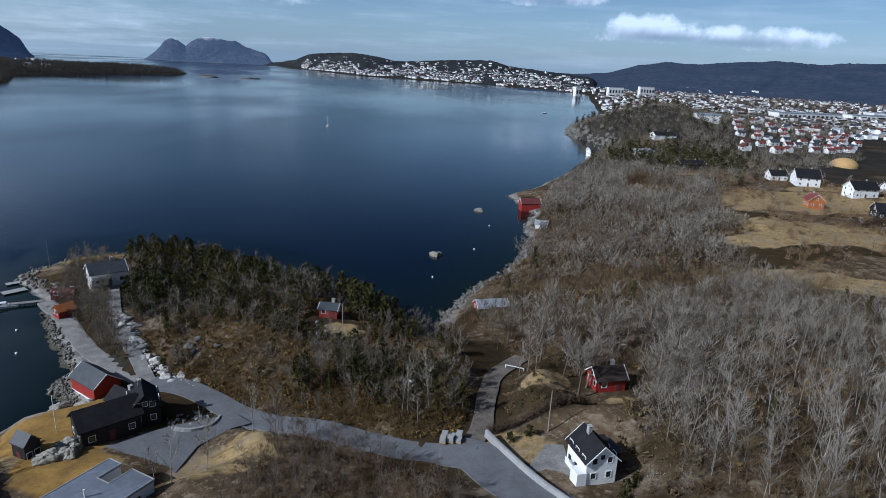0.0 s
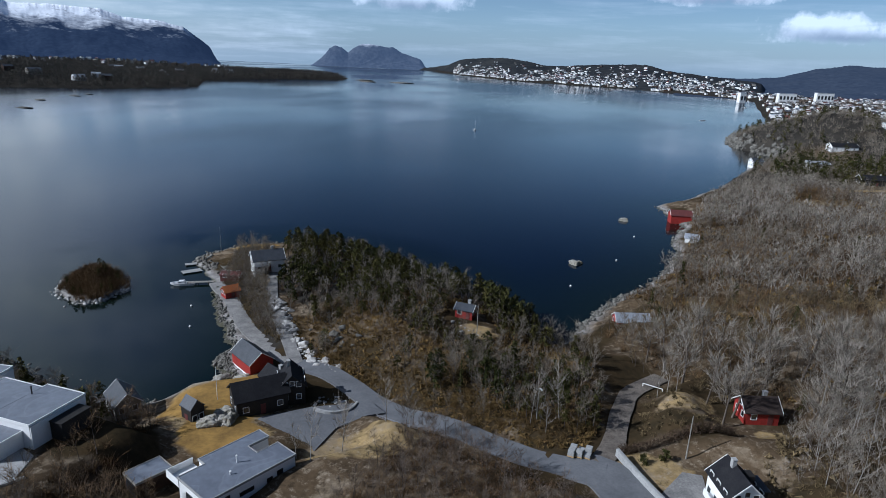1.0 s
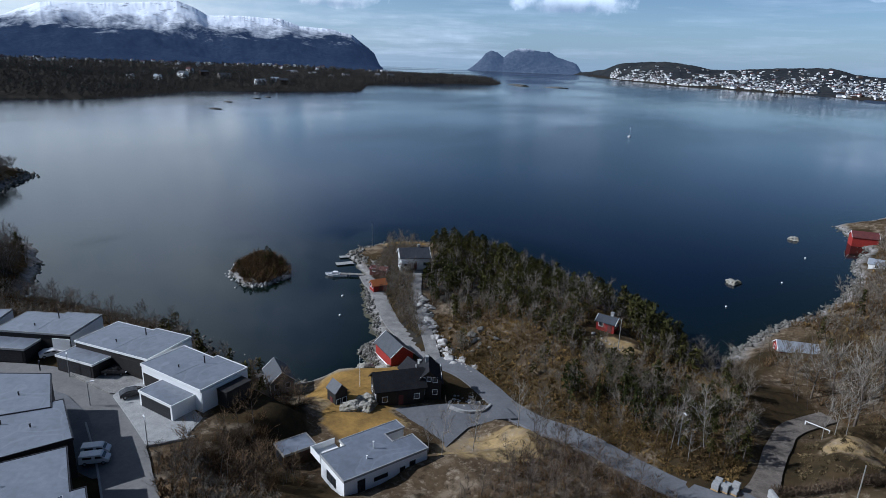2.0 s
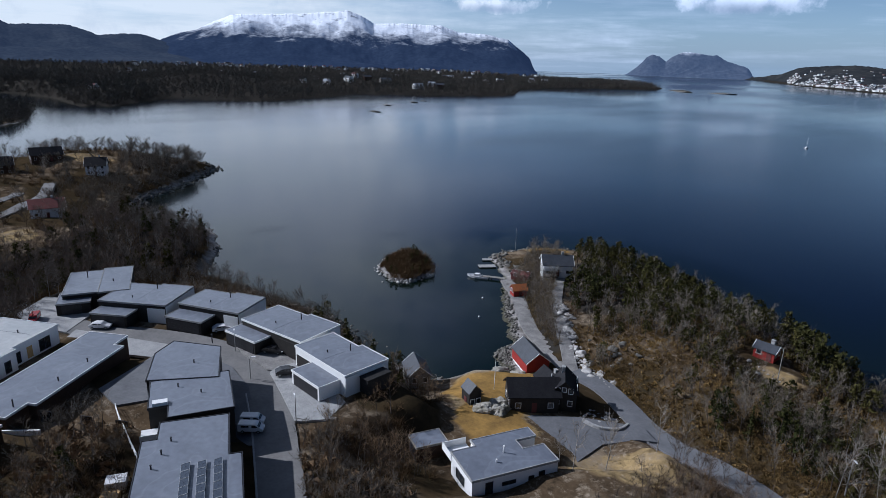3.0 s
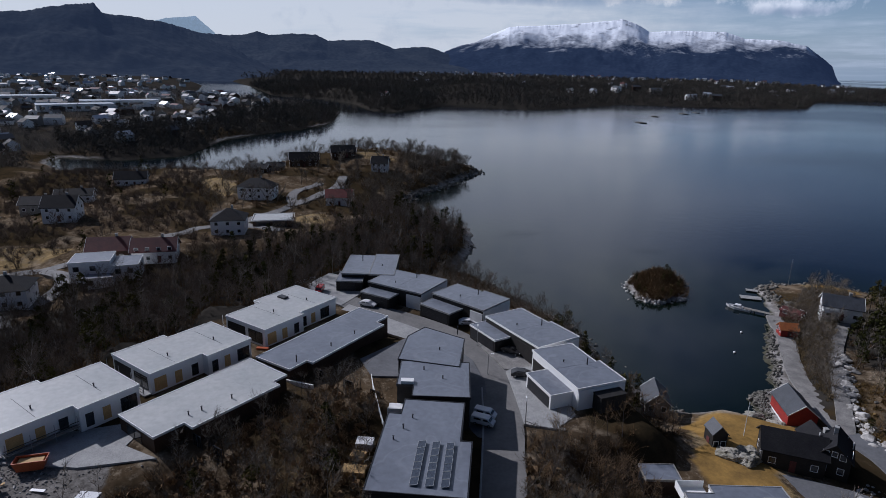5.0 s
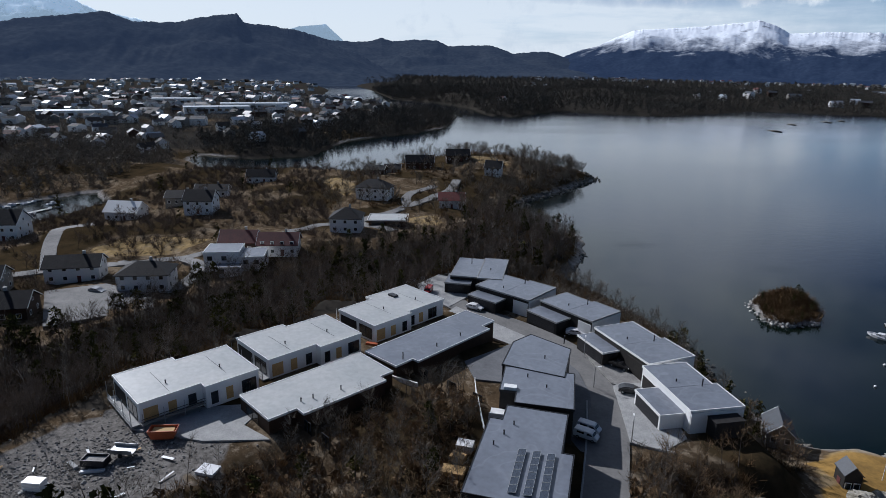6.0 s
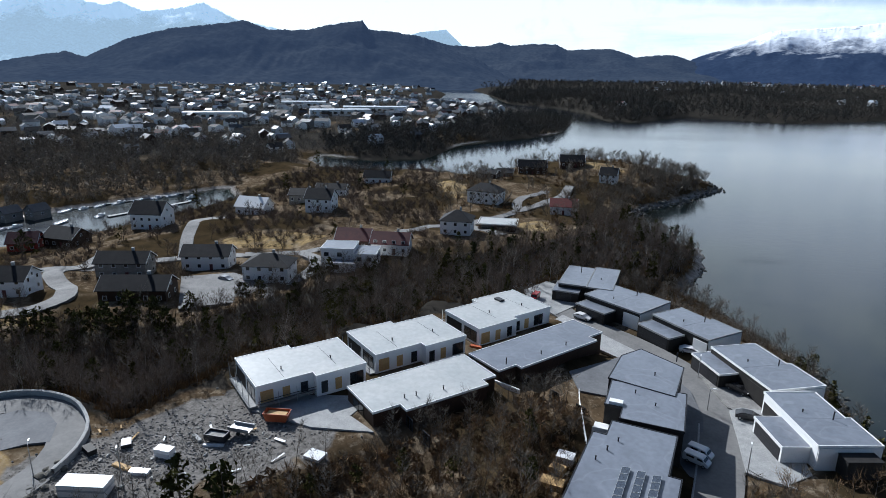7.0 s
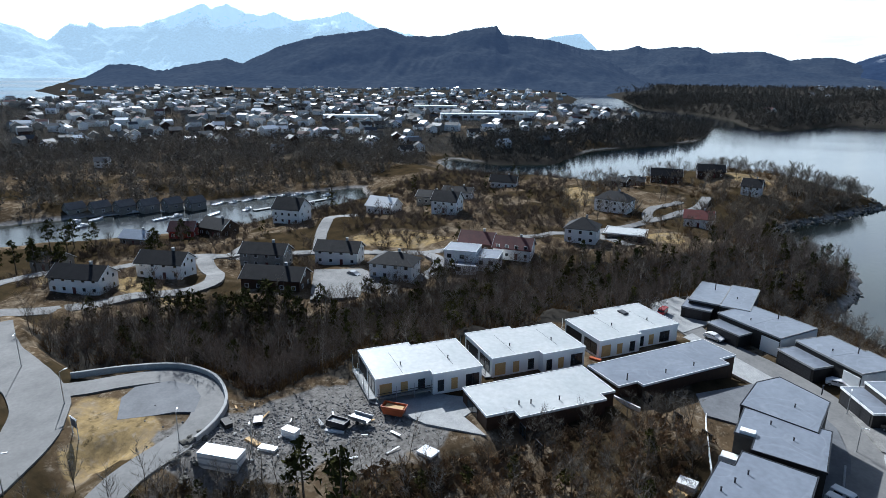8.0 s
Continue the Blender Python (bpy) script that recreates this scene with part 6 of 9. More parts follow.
def ribbon(name, nodes, half, material, label, thick=0.6, wobble=0.0, category="road", lift=0.0):
    line = smooth_line(nodes)
    bm = bmesh.new()
    rows = []
    for i, p in enumerate(line):
        d = (line[min(i + 1, len(line) - 1)] - line[max(i - 1, 0)]).normalized()
        side = Vector((-d.y, d.x, 0)).normalized()
        w0, w1 = (half * (1 + wobble * noise.noise((p.x * 0.2, p.y * 0.2, k * 9.0))) for k in (1, 2))
        rows.append([bm.verts.new(p + side * w0 + Vector((0, 0, lift - thick))), bm.verts.new(p + side * w0 + Vector((0, 0, lift))),
                     bm.verts.new(p + Vector((0, 0, lift + 0.05))), bm.verts.new(p - side * w1 + Vector((0, 0, lift))), bm.verts.new(p - side * w1 + Vector((0, 0, lift - thick)))])
    for a, b in zip(rows, rows[1:]):
        for k in range(4):
            bm.faces.new((a[k], a[k + 1], b[k + 1], b[k]))
    ob = part(name, bm, M[material], None)
    return tagged(ob, label, category, kind="structure")


for name, (half, nodes) in ROADS.items():
    ribbon(name, nodes, half, {"dirt_road": "dirt", "quay_road": "gravel", "point_road": "gravel", "upper_road": "pale_asphalt", "turning_loop": "pale_asphalt", "street": "pale_asphalt"}.get(name, "asphalt"), "narrow dirt track" if name == "dirt_road" else "grey asphalt road", wobble=0.16 if name in ("dirt_road", "quay_road") else 0.06)


def slab(name, poly, z, material, label, thick=0.5):
    return tagged(part(name, prism(bmesh.new(), poly, z - thick, z), M[material], None), label, "paving", kind="structure")


slab("yard", [(-56, 86), (-54, 83.4), (-47, 81.6), (-40.6, 80), (-40.4, 85), (-39.8, 91), (-36, 96.6), (-33, 98.6), (-37, 101.4), (-47, 96.2), (-54, 90.4)], 4.12, "asphalt", "asphalt yard in front of the black house")
slab("drive", [(22.5, 81), (17.5, 80), (14.5, 84), (19, 92), (22, 92)], 7.1, "gravel", "grey gravel drive of the white house")
slab("villa_forecourt", [(-94.4, 62), (-93.6, 59.6), (-85.2, 56.4), (-76.3, 52.8), (-72.8, 56.5), (-75, 62.5), (-83.5, 65), (-93, 66)], 10.12, "concrete", "pale concrete forecourt of the white villa")
slab("forecourt", [(-113, 62), (-104, 60.5), (-95, 60), (-91, 63.6), (-93, 66), (-112, 66)], 9.9, "gravel", "forecourt of the carport")
slab("turning_place", [(-165, 44), (-158, 36), (-148, 36), (-140, 40), (-146, 47), (-158, 49)], 9.62, "concrete", "pale concrete turning place")
slab("row_lane", [(-128, 40), (-119, 45.5), (-112, 50), (-116, 54), (-128, 48), (-140, 42), (-136, 38)], 9.63, "concrete", "pale lane between the houses")
slab("side_court", [(-99, 35), (-93, 32.5), (-84, 33), (-76, 38), (-58, 30), (-62, 38.5), (-80, 48), (-92, 54), (-101, 56), (-110, 55), (-113, 46), (-105, 39)], 9.85, "asphalt", "dark asphalt between the black houses", 1.0)
slab("back_lane", [(-112, 46), (-106.5, 34), (-99, 33.8), (-97, 38), (-99, 46), (-105, 49)], 11.8, "asphalt", "dark asphalt lane behind the row house", 3.0)
slab("parking_bay", [(-82, -62.5), (-88.5, -66), (-92.5, -66), (-95.5, -61), (-94.5, -56), (-91, -52.8), (-86, -51.4), (-85.6, -54.5), (-84, -57.5)], 13.02, "asphalt", "dark asphalt parking bay inside the loop")
slab("court", [(-174, -60), (-177, -46), (-166, -33), (-156, -31), (-149, -53)], max(height(x, y) for x, y in ((-174, -60), (-177, -46), (-166, -33), (-156, -31), (-149, -53), (-164, -46), (-170, -52), (-160, -40), (-156, -46), (-168, -40))) + 0.3, "worn_asphalt", "bright paved court among the white houses", 3.5)
slab("site_floor", [(-97, -3), (-91, -7), (-86, -3), (-88, -13), (-94, -24), (-99, -22)], 12.9, "concrete", "pale site floor between the rows", 0.8)


def ground_road(pts, half, label, material="worn_asphalt"):
    """A road that follows the lie of the ground."""
    line = smooth_line([(x, y, 0) for x, y in pts], 4.0)
    nodes = []
    for i, p in enumerate(line):
        d = (line[min(i + 1, len(line) - 1)] - line[max(i - 1, 0)]).normalized()
        sx, sy = [p.x, p.x - d.y * half, p.x + d.y * half, p.x - d.y * half * 0.5, p.x + d.y * half * 0.5], [p.y, p.y + d.x * half, p.y - d.x * half, p.y + d.x * half * 0.5, p.y - d.x * half * 0.5]
        nodes.append((p.x, p.y, float(ground(np.array(sx), np.array(sy))[0].max()) + 0.1))
    VILLAGE_ROADS.append((half, nodes))
    return ribbon("village_road", nodes, half, material, label, 1.6, 0.1)


VILLAGE_ROADS = []
ground_road([(-200, -92), (-186, -93), (-178, -97), (-163, -86), (-152, -85), (-143, -98), (-135, -110), (-128, -124), (-120, -142)], 2.6, "pale village road in front of the long houses")
ground_road([(-145, -144), (-160, -139), (-172, -122), (-180, -104), (-184, -94), (-192, -80), (-197, -66), (-199, -50), (-200, -30), (-207, -6), (-226, 8), (-240, 33), (-262, 60), (-290, 82), (-318, 94)], 2.3, "pale village road along the gardens")
ground_road([(-197, -66), (-214, -71), (-230, -74), (-246, -74), (-256, -66)], 2.2, "pale drive to the harbour houses")
ground_road([(-255, 54), (-275, 58), (-298, 76)], 2.2, "pale lane on the cape")
ground_road([(-200, -30), (-190, -24), (-180, -24), (-168, -30)], 2.2, "pale lane past the stepped house")
ground_road([(-215, 40), (-222, 36), (-236, 30)], 2.4, "pale drive of the hipped house")

# walls and barriers
ribbon("loop_barrier", [(-93.5, -79, 14.3), (-98.2, -71, 14.0), (-100.6, -62, 13.9), (-97.5, -53.5, 13.9), (-90, -47.6, 13.9), (-83, -46.2, 13.9), (-78, -47, 13.8)], 0.25, "concrete", "low concrete barrier round the turning loop", 1.2, 0, "wall")
ribbon("garden_wall", [(9, 94, 8.0), (12, 88.4, 8.1), (16, 81.5, 8.4), (20, 76, 8.8)], 0.3, "concrete", "pale concrete garden wall along the drive", 1.3, 0.1, "wall")
ribbon("villa_wall", [(-77, 53.6, 10.25), (-74.5, 55, 10.25), (-72, 58.2, 10.25)], 0.2, "concrete", "pale retaining wall below the forecourt", 2.2, 0, "wall")
ribbon("kerb", [(-62, 36.5, 11.0), (-72, 42.4, 10.5), (-80, 47, 10.2), (-90, 52.2, 10.0)], 0.15, "concrete", "pale concrete kerb", 0.3, 0, "kerb")


# ---- vegetation kit: prototypes as arrays of places, triangles and material slots ----
def sliver(co, tri, a, b, w, rng):
    a, b = np.array(a), np.array(b)
    d = b - a
    side = np.cross(d, rng.normal(size=3))
    side = side / (np.linalg.norm(side) + 1e-9) * w / 2
    n = len(co)
    co += [a - side, a + side, b]
    tri.append((n, n + 1, n + 2))


def stick(co, tri, a, b, r0, r1, sides=3):
    a, b = np.array(a, float), np.array(b, float)
    d = (b - a) / (np.linalg.norm(b - a) + 1e-9)
    u = np.cross(d, (0.3, 0.9, 0.2)); u /= np.linalg.norm(u)
    v = np.cross(d, u)
    n = len(co)
    for p, r in ((a, r0), (b, r1)):
        for k in range(sides):
            t = 2 * math.pi * k / sides
            co.append(p + r * (math.cos(t) * u + math.sin(t) * v))
    for k in range(sides):
        i, j = n + k, n + (k + 1) % sides
        tri += [(i, j, j + sides), (i, j + sides, i + sides)]


def bare_tree(seed, h=8.0, limbs=13, twigs=9, lean=0.1, spread_=0.38, thick=0.1, stems=1, twig_w=0.06, low=0.25):
    """A leafless tree: (trunk and limbs), (twigs)."""
    rng = np.random.default_rng(seed)
    wood, wt_, fine, ft = [], [], [], []
    for s in range(stems):
        base = np.array([rng.normal() * 0.25 * (stems > 1), rng.normal() * 0.25 * (stems > 1), -0.4])
        tip = base + np.array([rng.normal() * lean * h, rng.normal() * lean * h, h * rng.uniform(0.85, 1.05)])
        mid = (base + tip) / 2 + rng.normal(size=3) * 0.03 * h
        bend = [base, (base + mid) / 2, mid, (mid + tip) / 2, tip]
        rad = [thick, thick * 0.8, thick * 0.6, thick * 0.36, 0.02]
        for k in range(4):
            stick(wood, wt_, bend[k], bend[k + 1], rad[k], rad[k + 1], 4 if k < 2 else 3)
        for k in range(limbs):
            f = low + (0.97 - low) * (k + rng.uniform(0, 1)) / limbs
            i = min(3, int(f * 4))
            p = bend[i] + (bend[i + 1] - bend[i]) * (f * 4 - i)
            ang = rng.uniform(0, 2 * math.pi)
            reach = spread_ * h * (1.15 - f) * rng.uniform(0.7, 1.2)
            up = reach * rng.uniform(0.7, 1.6)
            q = p + np.array([math.cos(ang) * reach, math.sin(ang) * reach, up])
            e = (p + q) / 2 + np.array([0, 0, -0.12 * reach])
            stick(wood, wt_, p, q, thick * 0.3 * (1.2 - f), 0.012)
            for t in range(twigs):
                g = rng.uniform(0.15, 1.0)
                a = e + (q - e) * (g * 2 - 1) if g > 0.5 else p + (e - p) * g * 2
                d = (q - p) / np.linalg.norm(q - p) * 0.8 + rng.normal(size=3) * 0.6 + np.array([0, 0, 0.55])
                sliver(fine, ft, a, a + d * rng.uniform(0.08, 0.18) * h * 0.75, twig_w, rng)
    return (np.array(wood), np.array(wt_)), (np.array(fine), np.array(ft))


def conifer(seed, h=8.0, width=2.2, clumps=26, per=9, bare=0.35, size=0.8, cone=0.0):
    """A pine or spruce: trunk, and a crown of needle sprays."""
    rng = np.random.default_rng(seed)
    wood, wt_, leaf, lt = [], [], [], []
    stick(wood, wt_, (0, 0, -0.4), (0.1, 0.05, h * 0.5), 0.15, 0.11, 5)
    stick(wood, wt_, (0.1, 0.05, h * 0.5), (0, 0, h * 0.97), 0.11, 0.03, 4)
    for k in range(clumps):
        f = bare + (1 - bare) * (k + rng.uniform(0, 1)) / clumps
        r = width * ((1 - f) / (1 - bare) * cone + (1 - cone) * math.sqrt(max(0.03, 1 - ((f - bare) / (1 - bare)) ** 2.2))) * rng.uniform(0.35, 1.05)
        ang = rng.uniform(0, 2 * math.pi)
        c = np.array([math.cos(ang) * r, math.sin(ang) * r, f * h - 0.1 * r])
        if k % 2 == 0:
            stick(wood, wt_, (0, 0, f * h - 0.35 * r), c, 0.05, 0.02)
        for t in range(per):
            p = c + rng.normal(size=3) * np.array([0.42, 0.42, 0.24]) * size
            d1, d2 = rng.normal(size=3) * 0.6 * size, rng.normal(size=3) * 0.42 * size
            d1[2] += 0.12
            n = len(leaf)
            leaf += [p - d1 * 0.5, p + d1 * 0.5, p + d2]
            lt.append((n, n + 1, n + 2))
    return (np.array(wood), np.array(wt_)), (np.array(leaf), np.array(lt))


def bush(seed, h=1.6, width=1.3, n=34, w=0.07):
    rng = np.random.default_rng(seed)
    co, tri = [], []
    for k in range(n):
        a = np.array([rng.normal() * 0.22 * width, rng.normal() * 0.22 * width, -0.1])
        d = np.array([rng.normal() * 0.42 * width, rng.normal() * 0.42 * width, h * rng.uniform(0.5, 1.0)])
        sliver(co, tri, a, a + d, w, rng)
        m = a + d * rng.uniform(0.4, 0.7)
        sliver(co, tri, m, m + d * 0.4 + rng.normal(size=3) * 0.3 * width, w * 0.8, rng)
    return (np.zeros((0, 3)), np.zeros((0, 3), int)), (np.array(co), np.array(tri))


def tuft(seed, h=0.6, width=0.9, n=18):
    rng = np.random.default_rng(seed)
    co, tri = [], []
    for k in range(n):
        p = np.array([rng.normal() * 0.4 * width, rng.normal() * 0.4 * width, rng.uniform(0, 0.5) * h])
        d1, d2 = rng.normal(size=3) * 0.3 * width, rng.normal(size=3) * 0.25 * width
        d2[2] = abs(d2[2]) + h * 0.4
        m = len(co)
        co += [p - d1, p + d1, p + d2]
        tri.append((m, m + 1, m + 2))
    return (np.zeros((0, 3)), np.zeros((0, 3), int)), (np.array(co), np.array(tri))


def inside(poly, x, y):
    return edge_distance(x, y, poly)[1]


rng_np = np.random.default_rng(77)


def keep_clear(x, y, room=1.5):
    ok = np.ones(x.shape, bool)
    for half, nodes in list(ROADS.values()) + VILLAGE_ROADS:
        ok &= road_blend(x, y, half, nodes)[0] > half + room * 0.7
    return ok


HOUSE_SPOTS = [(o.matrix_basis.translation.x, o.matrix_basis.translation.y, 8.5 if "house" in o.name and o.name.startswith(("house", "row")) else 5.0)
               for o in scene.objects if o.parent is None and o.type == "EMPTY" and abs(o.matrix_basis.translation.x) < 420 and o.matrix_basis.translation.z > -50 and o.name.split(".")[0] != "solar_panel"]
HOUSE_SPOTS += [(-24, 133, 6.5), (-27, 135, 5.0), (-170, -50, 9.0), (-162, -40, 8.0), (-158, -50, 9.0)]
CLEAR_PLOTS = PLOTS[:-1]


def scatter(poly, spacing, density=1.0, patchy=0.0, room=1.5, houses=True, plots=True):
    xs_, ys_ = zip(*poly)
    gx, gy = np.meshgrid(np.arange(min(xs_), max(xs_), spacing), np.arange(min(ys_), max(ys_), spacing))
    x = (gx + rng_np.uniform(-0.48, 0.48, gx.shape) * spacing).ravel()
    y = (gy + rng_np.uniform(-0.48, 0.48, gy.shape) * spacing).ravel()
    ok = inside(poly, x, y) & (rng_np.uniform(size=x.shape) < density)
    if patchy:
        ok &= fbm(x / 14, y / 14, 3, 61) > patchy - 0.5
    x, y = x[ok], y[ok]
    if len(x) == 0:
        return np.zeros((0, 3))
    s, z = shore_distance(x, y), surface(x, y)
    ok = ((s > 1.2) | ((np.hypot(x, y) > 450) & (z > 0.8))) & (z > 0.1) & keep_clear(x, y, room)
    if houses:
        for hx, hy, r in HOUSE_SPOTS:
            ok &= (x - hx) ** 2 + (y - hy) ** 2 > r * r
        for px, py, hl, hd, turn, pz in CLEAR_PLOTS if plots else ():
            c, sn = math.cos(radians(turn)), math.sin(radians(turn))
            ok &= (np.abs((x - px) * c + (y - py) * sn) > hl + 0.2) | (np.abs(-(x - px) * sn + (y - py) * c) > hd + 0.2)
    return np.stack([x, y, z], -1)[ok]


def merge(protos, places, lo, hi, squash=0.12):
    """Copies of prototypes at the places, joined: places and triangles of the wood and of the fine stuff."""
    out = [[[], []], [[], []]]
    base = [0, 0]
    n = len(places)
    pick = rng_np.integers(0, len(protos), n)
    scale, turn = rng_np.uniform(lo, hi, n), rng_np.uniform(0, 2 * math.pi, n)
    tall = scale * rng_np.uniform(1 - squash, 1 + squash, n)
    for k, proto in enumerate(protos):
        sel = np.where(pick == k)[0]
        if not len(sel):
            continue
        c, s = np.cos(turn[sel])[:, None], np.sin(turn[sel])[:, None]
        for layer_, (co, tri) in enumerate(proto):
            if not len(co):
                continue
            X = places[sel, 0:1] + (co[None, :, 0] * c - co[None, :, 1] * s) * scale[sel][:, None]
            Y = places[sel, 1:2] + (co[None, :, 0] * s + co[None, :, 1] * c) * scale[sel][:, None]
            Z = places[sel, 2:3] + co[None, :, 2] * tall[sel][:, None]
            P = np.stack([X, Y, Z], -1).reshape(-1, 3)
            T = (tri[None] + (np.arange(len(sel)) * len(co))[:, None, None]).reshape(-1, 3) + base[layer_]
            out[layer_][0].append(P), out[layer_][1].append(T)
            base[layer_] += len(P)
    return [(np.concatenate(c) if c else np.zeros((0, 3)), np.concatenate(t) if t else np.zeros((0, 3), int)) for c, t in out]


def stuff(name, label, category, protos, places, lo, hi, mats):
    """One object of kind stuff: woods that nobody could count."""
    if not len(places):
        return None
    (wc, wt_), (fc, ft) = merge(protos, places, lo, hi)
    me = raw_mesh(name, np.concatenate([wc, fc]), np.concatenate([wt_, ft + len(wc)]), smooth=False)
    for m in mats:
        me.materials.append(M[m])
    me.polygons.foreach_set("material_index", np.concatenate([np.zeros(len(wt_), np.int32), np.ones(len(ft), np.int32)]))
    return tagged(new(name, me), label, category, kind="stuff")


def trees(name, label, group, protos, places, lo, hi, mats, category="tree"):
    """Separate trees, each with its trunk and its crown."""
    meshes = []
    for wood, fine in protos:
        pair = []
        for (co, tri), m, nm in ((wood, mats[0], "trunk"), (fine, mats[1], "crown")):
            me = raw_mesh(nm, co, tri, smooth=False)
            me.materials.append(M[m])
            pair.append(me)
        meshes.append(pair)
    for p in places:
        k = int(rng_np.integers(0, len(protos)))
        t = new(name)
        s = rng_np.uniform(lo, hi)
        t.matrix_basis = pose(*map(float, p), 0, 0, float(rng_np.uniform(0, 360))) @ Matrix.Scale(float(s), 4)
        tagged(t, label, category, group)
        for me, nm in zip(meshes[k], ("trunk", "crown")):
            part_of(nm, me, None, t)


BARE = [bare_tree(s, 8.0, 13, 19, 0.1, 0.42, 0.09, 1, 0.04) for s in (1, 2, 3, 4, 5)]
SLIM = [bare_tree(s, 9.0, 12, 16, 0.05, 0.28, 0.075, 1, 0.036) for s in (11, 12, 13, 14)]
WIDE = [bare_tree(s, 10.0, 20, 22, 0.06, 0.5, 0.2, 1, 0.055, 0.3) for s in (21, 22, 23)]
THICKET = [bare_tree(s, 5.0, 5, 7, 0.14, 0.3, 0.05, 3, 0.06, 0.15) for s in (31, 32, 33, 34)]
PINE = [conifer(s, 8.0, 1.7, 24, 10, 0.38, 0.75) for s in (41, 42, 43, 44)]
SPRUCE = [conifer(s, 9.0, 2.0, 34, 8, 0.06, 0.7, 0.9) for s in (51, 52)]
BUSH = [bush(s) for s in (61, 62, 63, 64)]
TUFT = [tuft(s) for s in (71, 72, 73, 74)]
FAR_BARE = [bare_tree(s, 8.0, 6, 10, 0.1, 0.4, 0.12, 1, 0.13, 0.3) for s in (81, 82, 83)]
PUFF = [bush(s, 6.0, 5.6, 16, 0.2) for s in (111, 112, 113)]
CANOPY = [conifer(s, 8.0, 2.9, 12, 5, 0.12, 1.4, 0.15) for s in (121, 122, 123, 124)]
CROWN = [bare_tree(s, 7.0, 16, 18, 0.06, 0.55, 0.12, 1, 0.085, 0.18) for s in (131, 132, 133)]
FAR_PINE = [conifer(s, 9.0, 2.6, 10, 6, 0.1, 1.6, 0.6) for s in (91, 92, 93)]

# ---- woods, by place ----
EAST_WOOD = [(13, 128), (6, 152), (20, 170), (14, 186), (30, 222), (38, 245), (46, 290), (58, 335), (85, 400), (130, 420), (145, 340), (130, 285), (120, 240), (98, 232), (98, 200), (96, 176), (102, 156), (112, 140), (122, 100),
             (100, 62), (55, 62), (40, 76), (37, 100), (46, 110), (30, 120)]
GLADE = [(12, 100), (28, 106), (40, 118), (28, 126), (16, 124)]
VILLA_SLOPE = [(-72, 56), (-66, 50), (-56, 54), (-54, 64), (-64, 74), (-66, 82), (-78, 84), (-76, 76), (-71, 62)]
SHORE_STRIP = [(-72, 80), (-78, 86), (-92, 90), (-108, 92), (-122, 96), (-126, 90), (-108, 80), (-92, 76), (-76, 76)]
HEADLAND = [(155, 790), (136, 690), (136, 655), (152, 620), (158, 592), (126, 532), (90, 430), (140, 430), (200, 470), (230, 520), (330, 740), (300, 900), (200, 900)]
FRONT = [(-62, -26), (-50, -30), (-52, -52), (-66, -54), (-72, -40), (-70, -28)]

BELOW_ROAD_WOOD = [(-28, 93), (-20, 92), (-8, 87), (2, 80), (8, 66), (-4, 52), (-30, 56), (-28, 72), (-26, 84)]
FAR_EAST = [(20, 170), (14, 186), (30, 222), (38, 245), (46, 290), (58, 335), (85, 400), (130, 420), (145, 340), (130, 285), (120, 240), (98, 232), (98, 200), (96, 176)]
hill = scatter(HILL_NORTH, 3.2, 0.9)
stuff("pine_wood", "dense dark green pines on the wooded hill", "wood", PINE, hill, 0.45, 1.05, ("bark", "needle"))
stuff("hill_bare_trees", "bare grey trees among the pines", "wood", SLIM, scatter(HILL_NORTH, 3.6, 0.8), 0.5, 0.95, ("birch", "grey_twig"))
stuff("hill_slope_wood", "bare brown trees on the hill's slope", "wood", BARE + SLIM, scatter(HILL_SOUTH, 2.7, 0.9, 0.18), 0.5, 0.95, ("bark", "grey_twig"))
stuff("hill_slope_pines", "scattered dark pines on the slope", "wood", PINE + PINE + SPRUCE, scatter(HILL_SOUTH, 3.1, 0.8, 0.28), 0.35, 0.85, ("bark", "needle"))
stuff("hill_undergrowth", "golden brown heather and scrub on the slope", "undergrowth", BUSH + BUSH + TUFT, scatter(HILL_SOUTH, 1.15, 0.95), 0.4, 0.95, ("bark", "heather"))
ROADSIDE = [(-58, 119), (-50, 114.5), (-44, 111), (-36, 105), (-24, 101), (-12, 96), (-2, 92.6), (4, 93), (6, 104), (-8, 103), (-30, 109), (-48, 119)]
stuff("roadside_heather", "golden heather and dead bracken above the road", "undergrowth", TUFT + BUSH, scatter(ROADSIDE, 0.8, 0.95, room=0.3), 0.35, 0.8, ("bark", "heather"))
stuff("hill_floor_scrub", "low brown scrub under the pines", "undergrowth", BUSH, scatter(HILL_NORTH, 3.4, 0.8), 0.7, 1.5, ("bark", "dry_bush"))
stuff("quay_thicket", "bare grey thicket between the roads", "thicket", THICKET + BARE, scatter(QUAY_GREEN, 1.8, 0.95, room=-0.4, houses=False), 0.5, 0.85, ("bark", "grey_twig"))
stuff("quay_scrub", "grey-green scrub between the roads", "undergrowth", BUSH, scatter(QUAY_GREEN, 1.3, 0.9, room=-0.4, houses=False), 0.6, 1.2, ("bark", "olive_twig"))
stuff("roadside_thicket", "dense bare thicket below the road", "thicket", THICKET + BARE + SLIM, scatter([p for p in BELOW_ROAD_WOOD], 2.3, 0.92, room=4.0), 0.5, 0.85, ("bark", "dark_twig"))
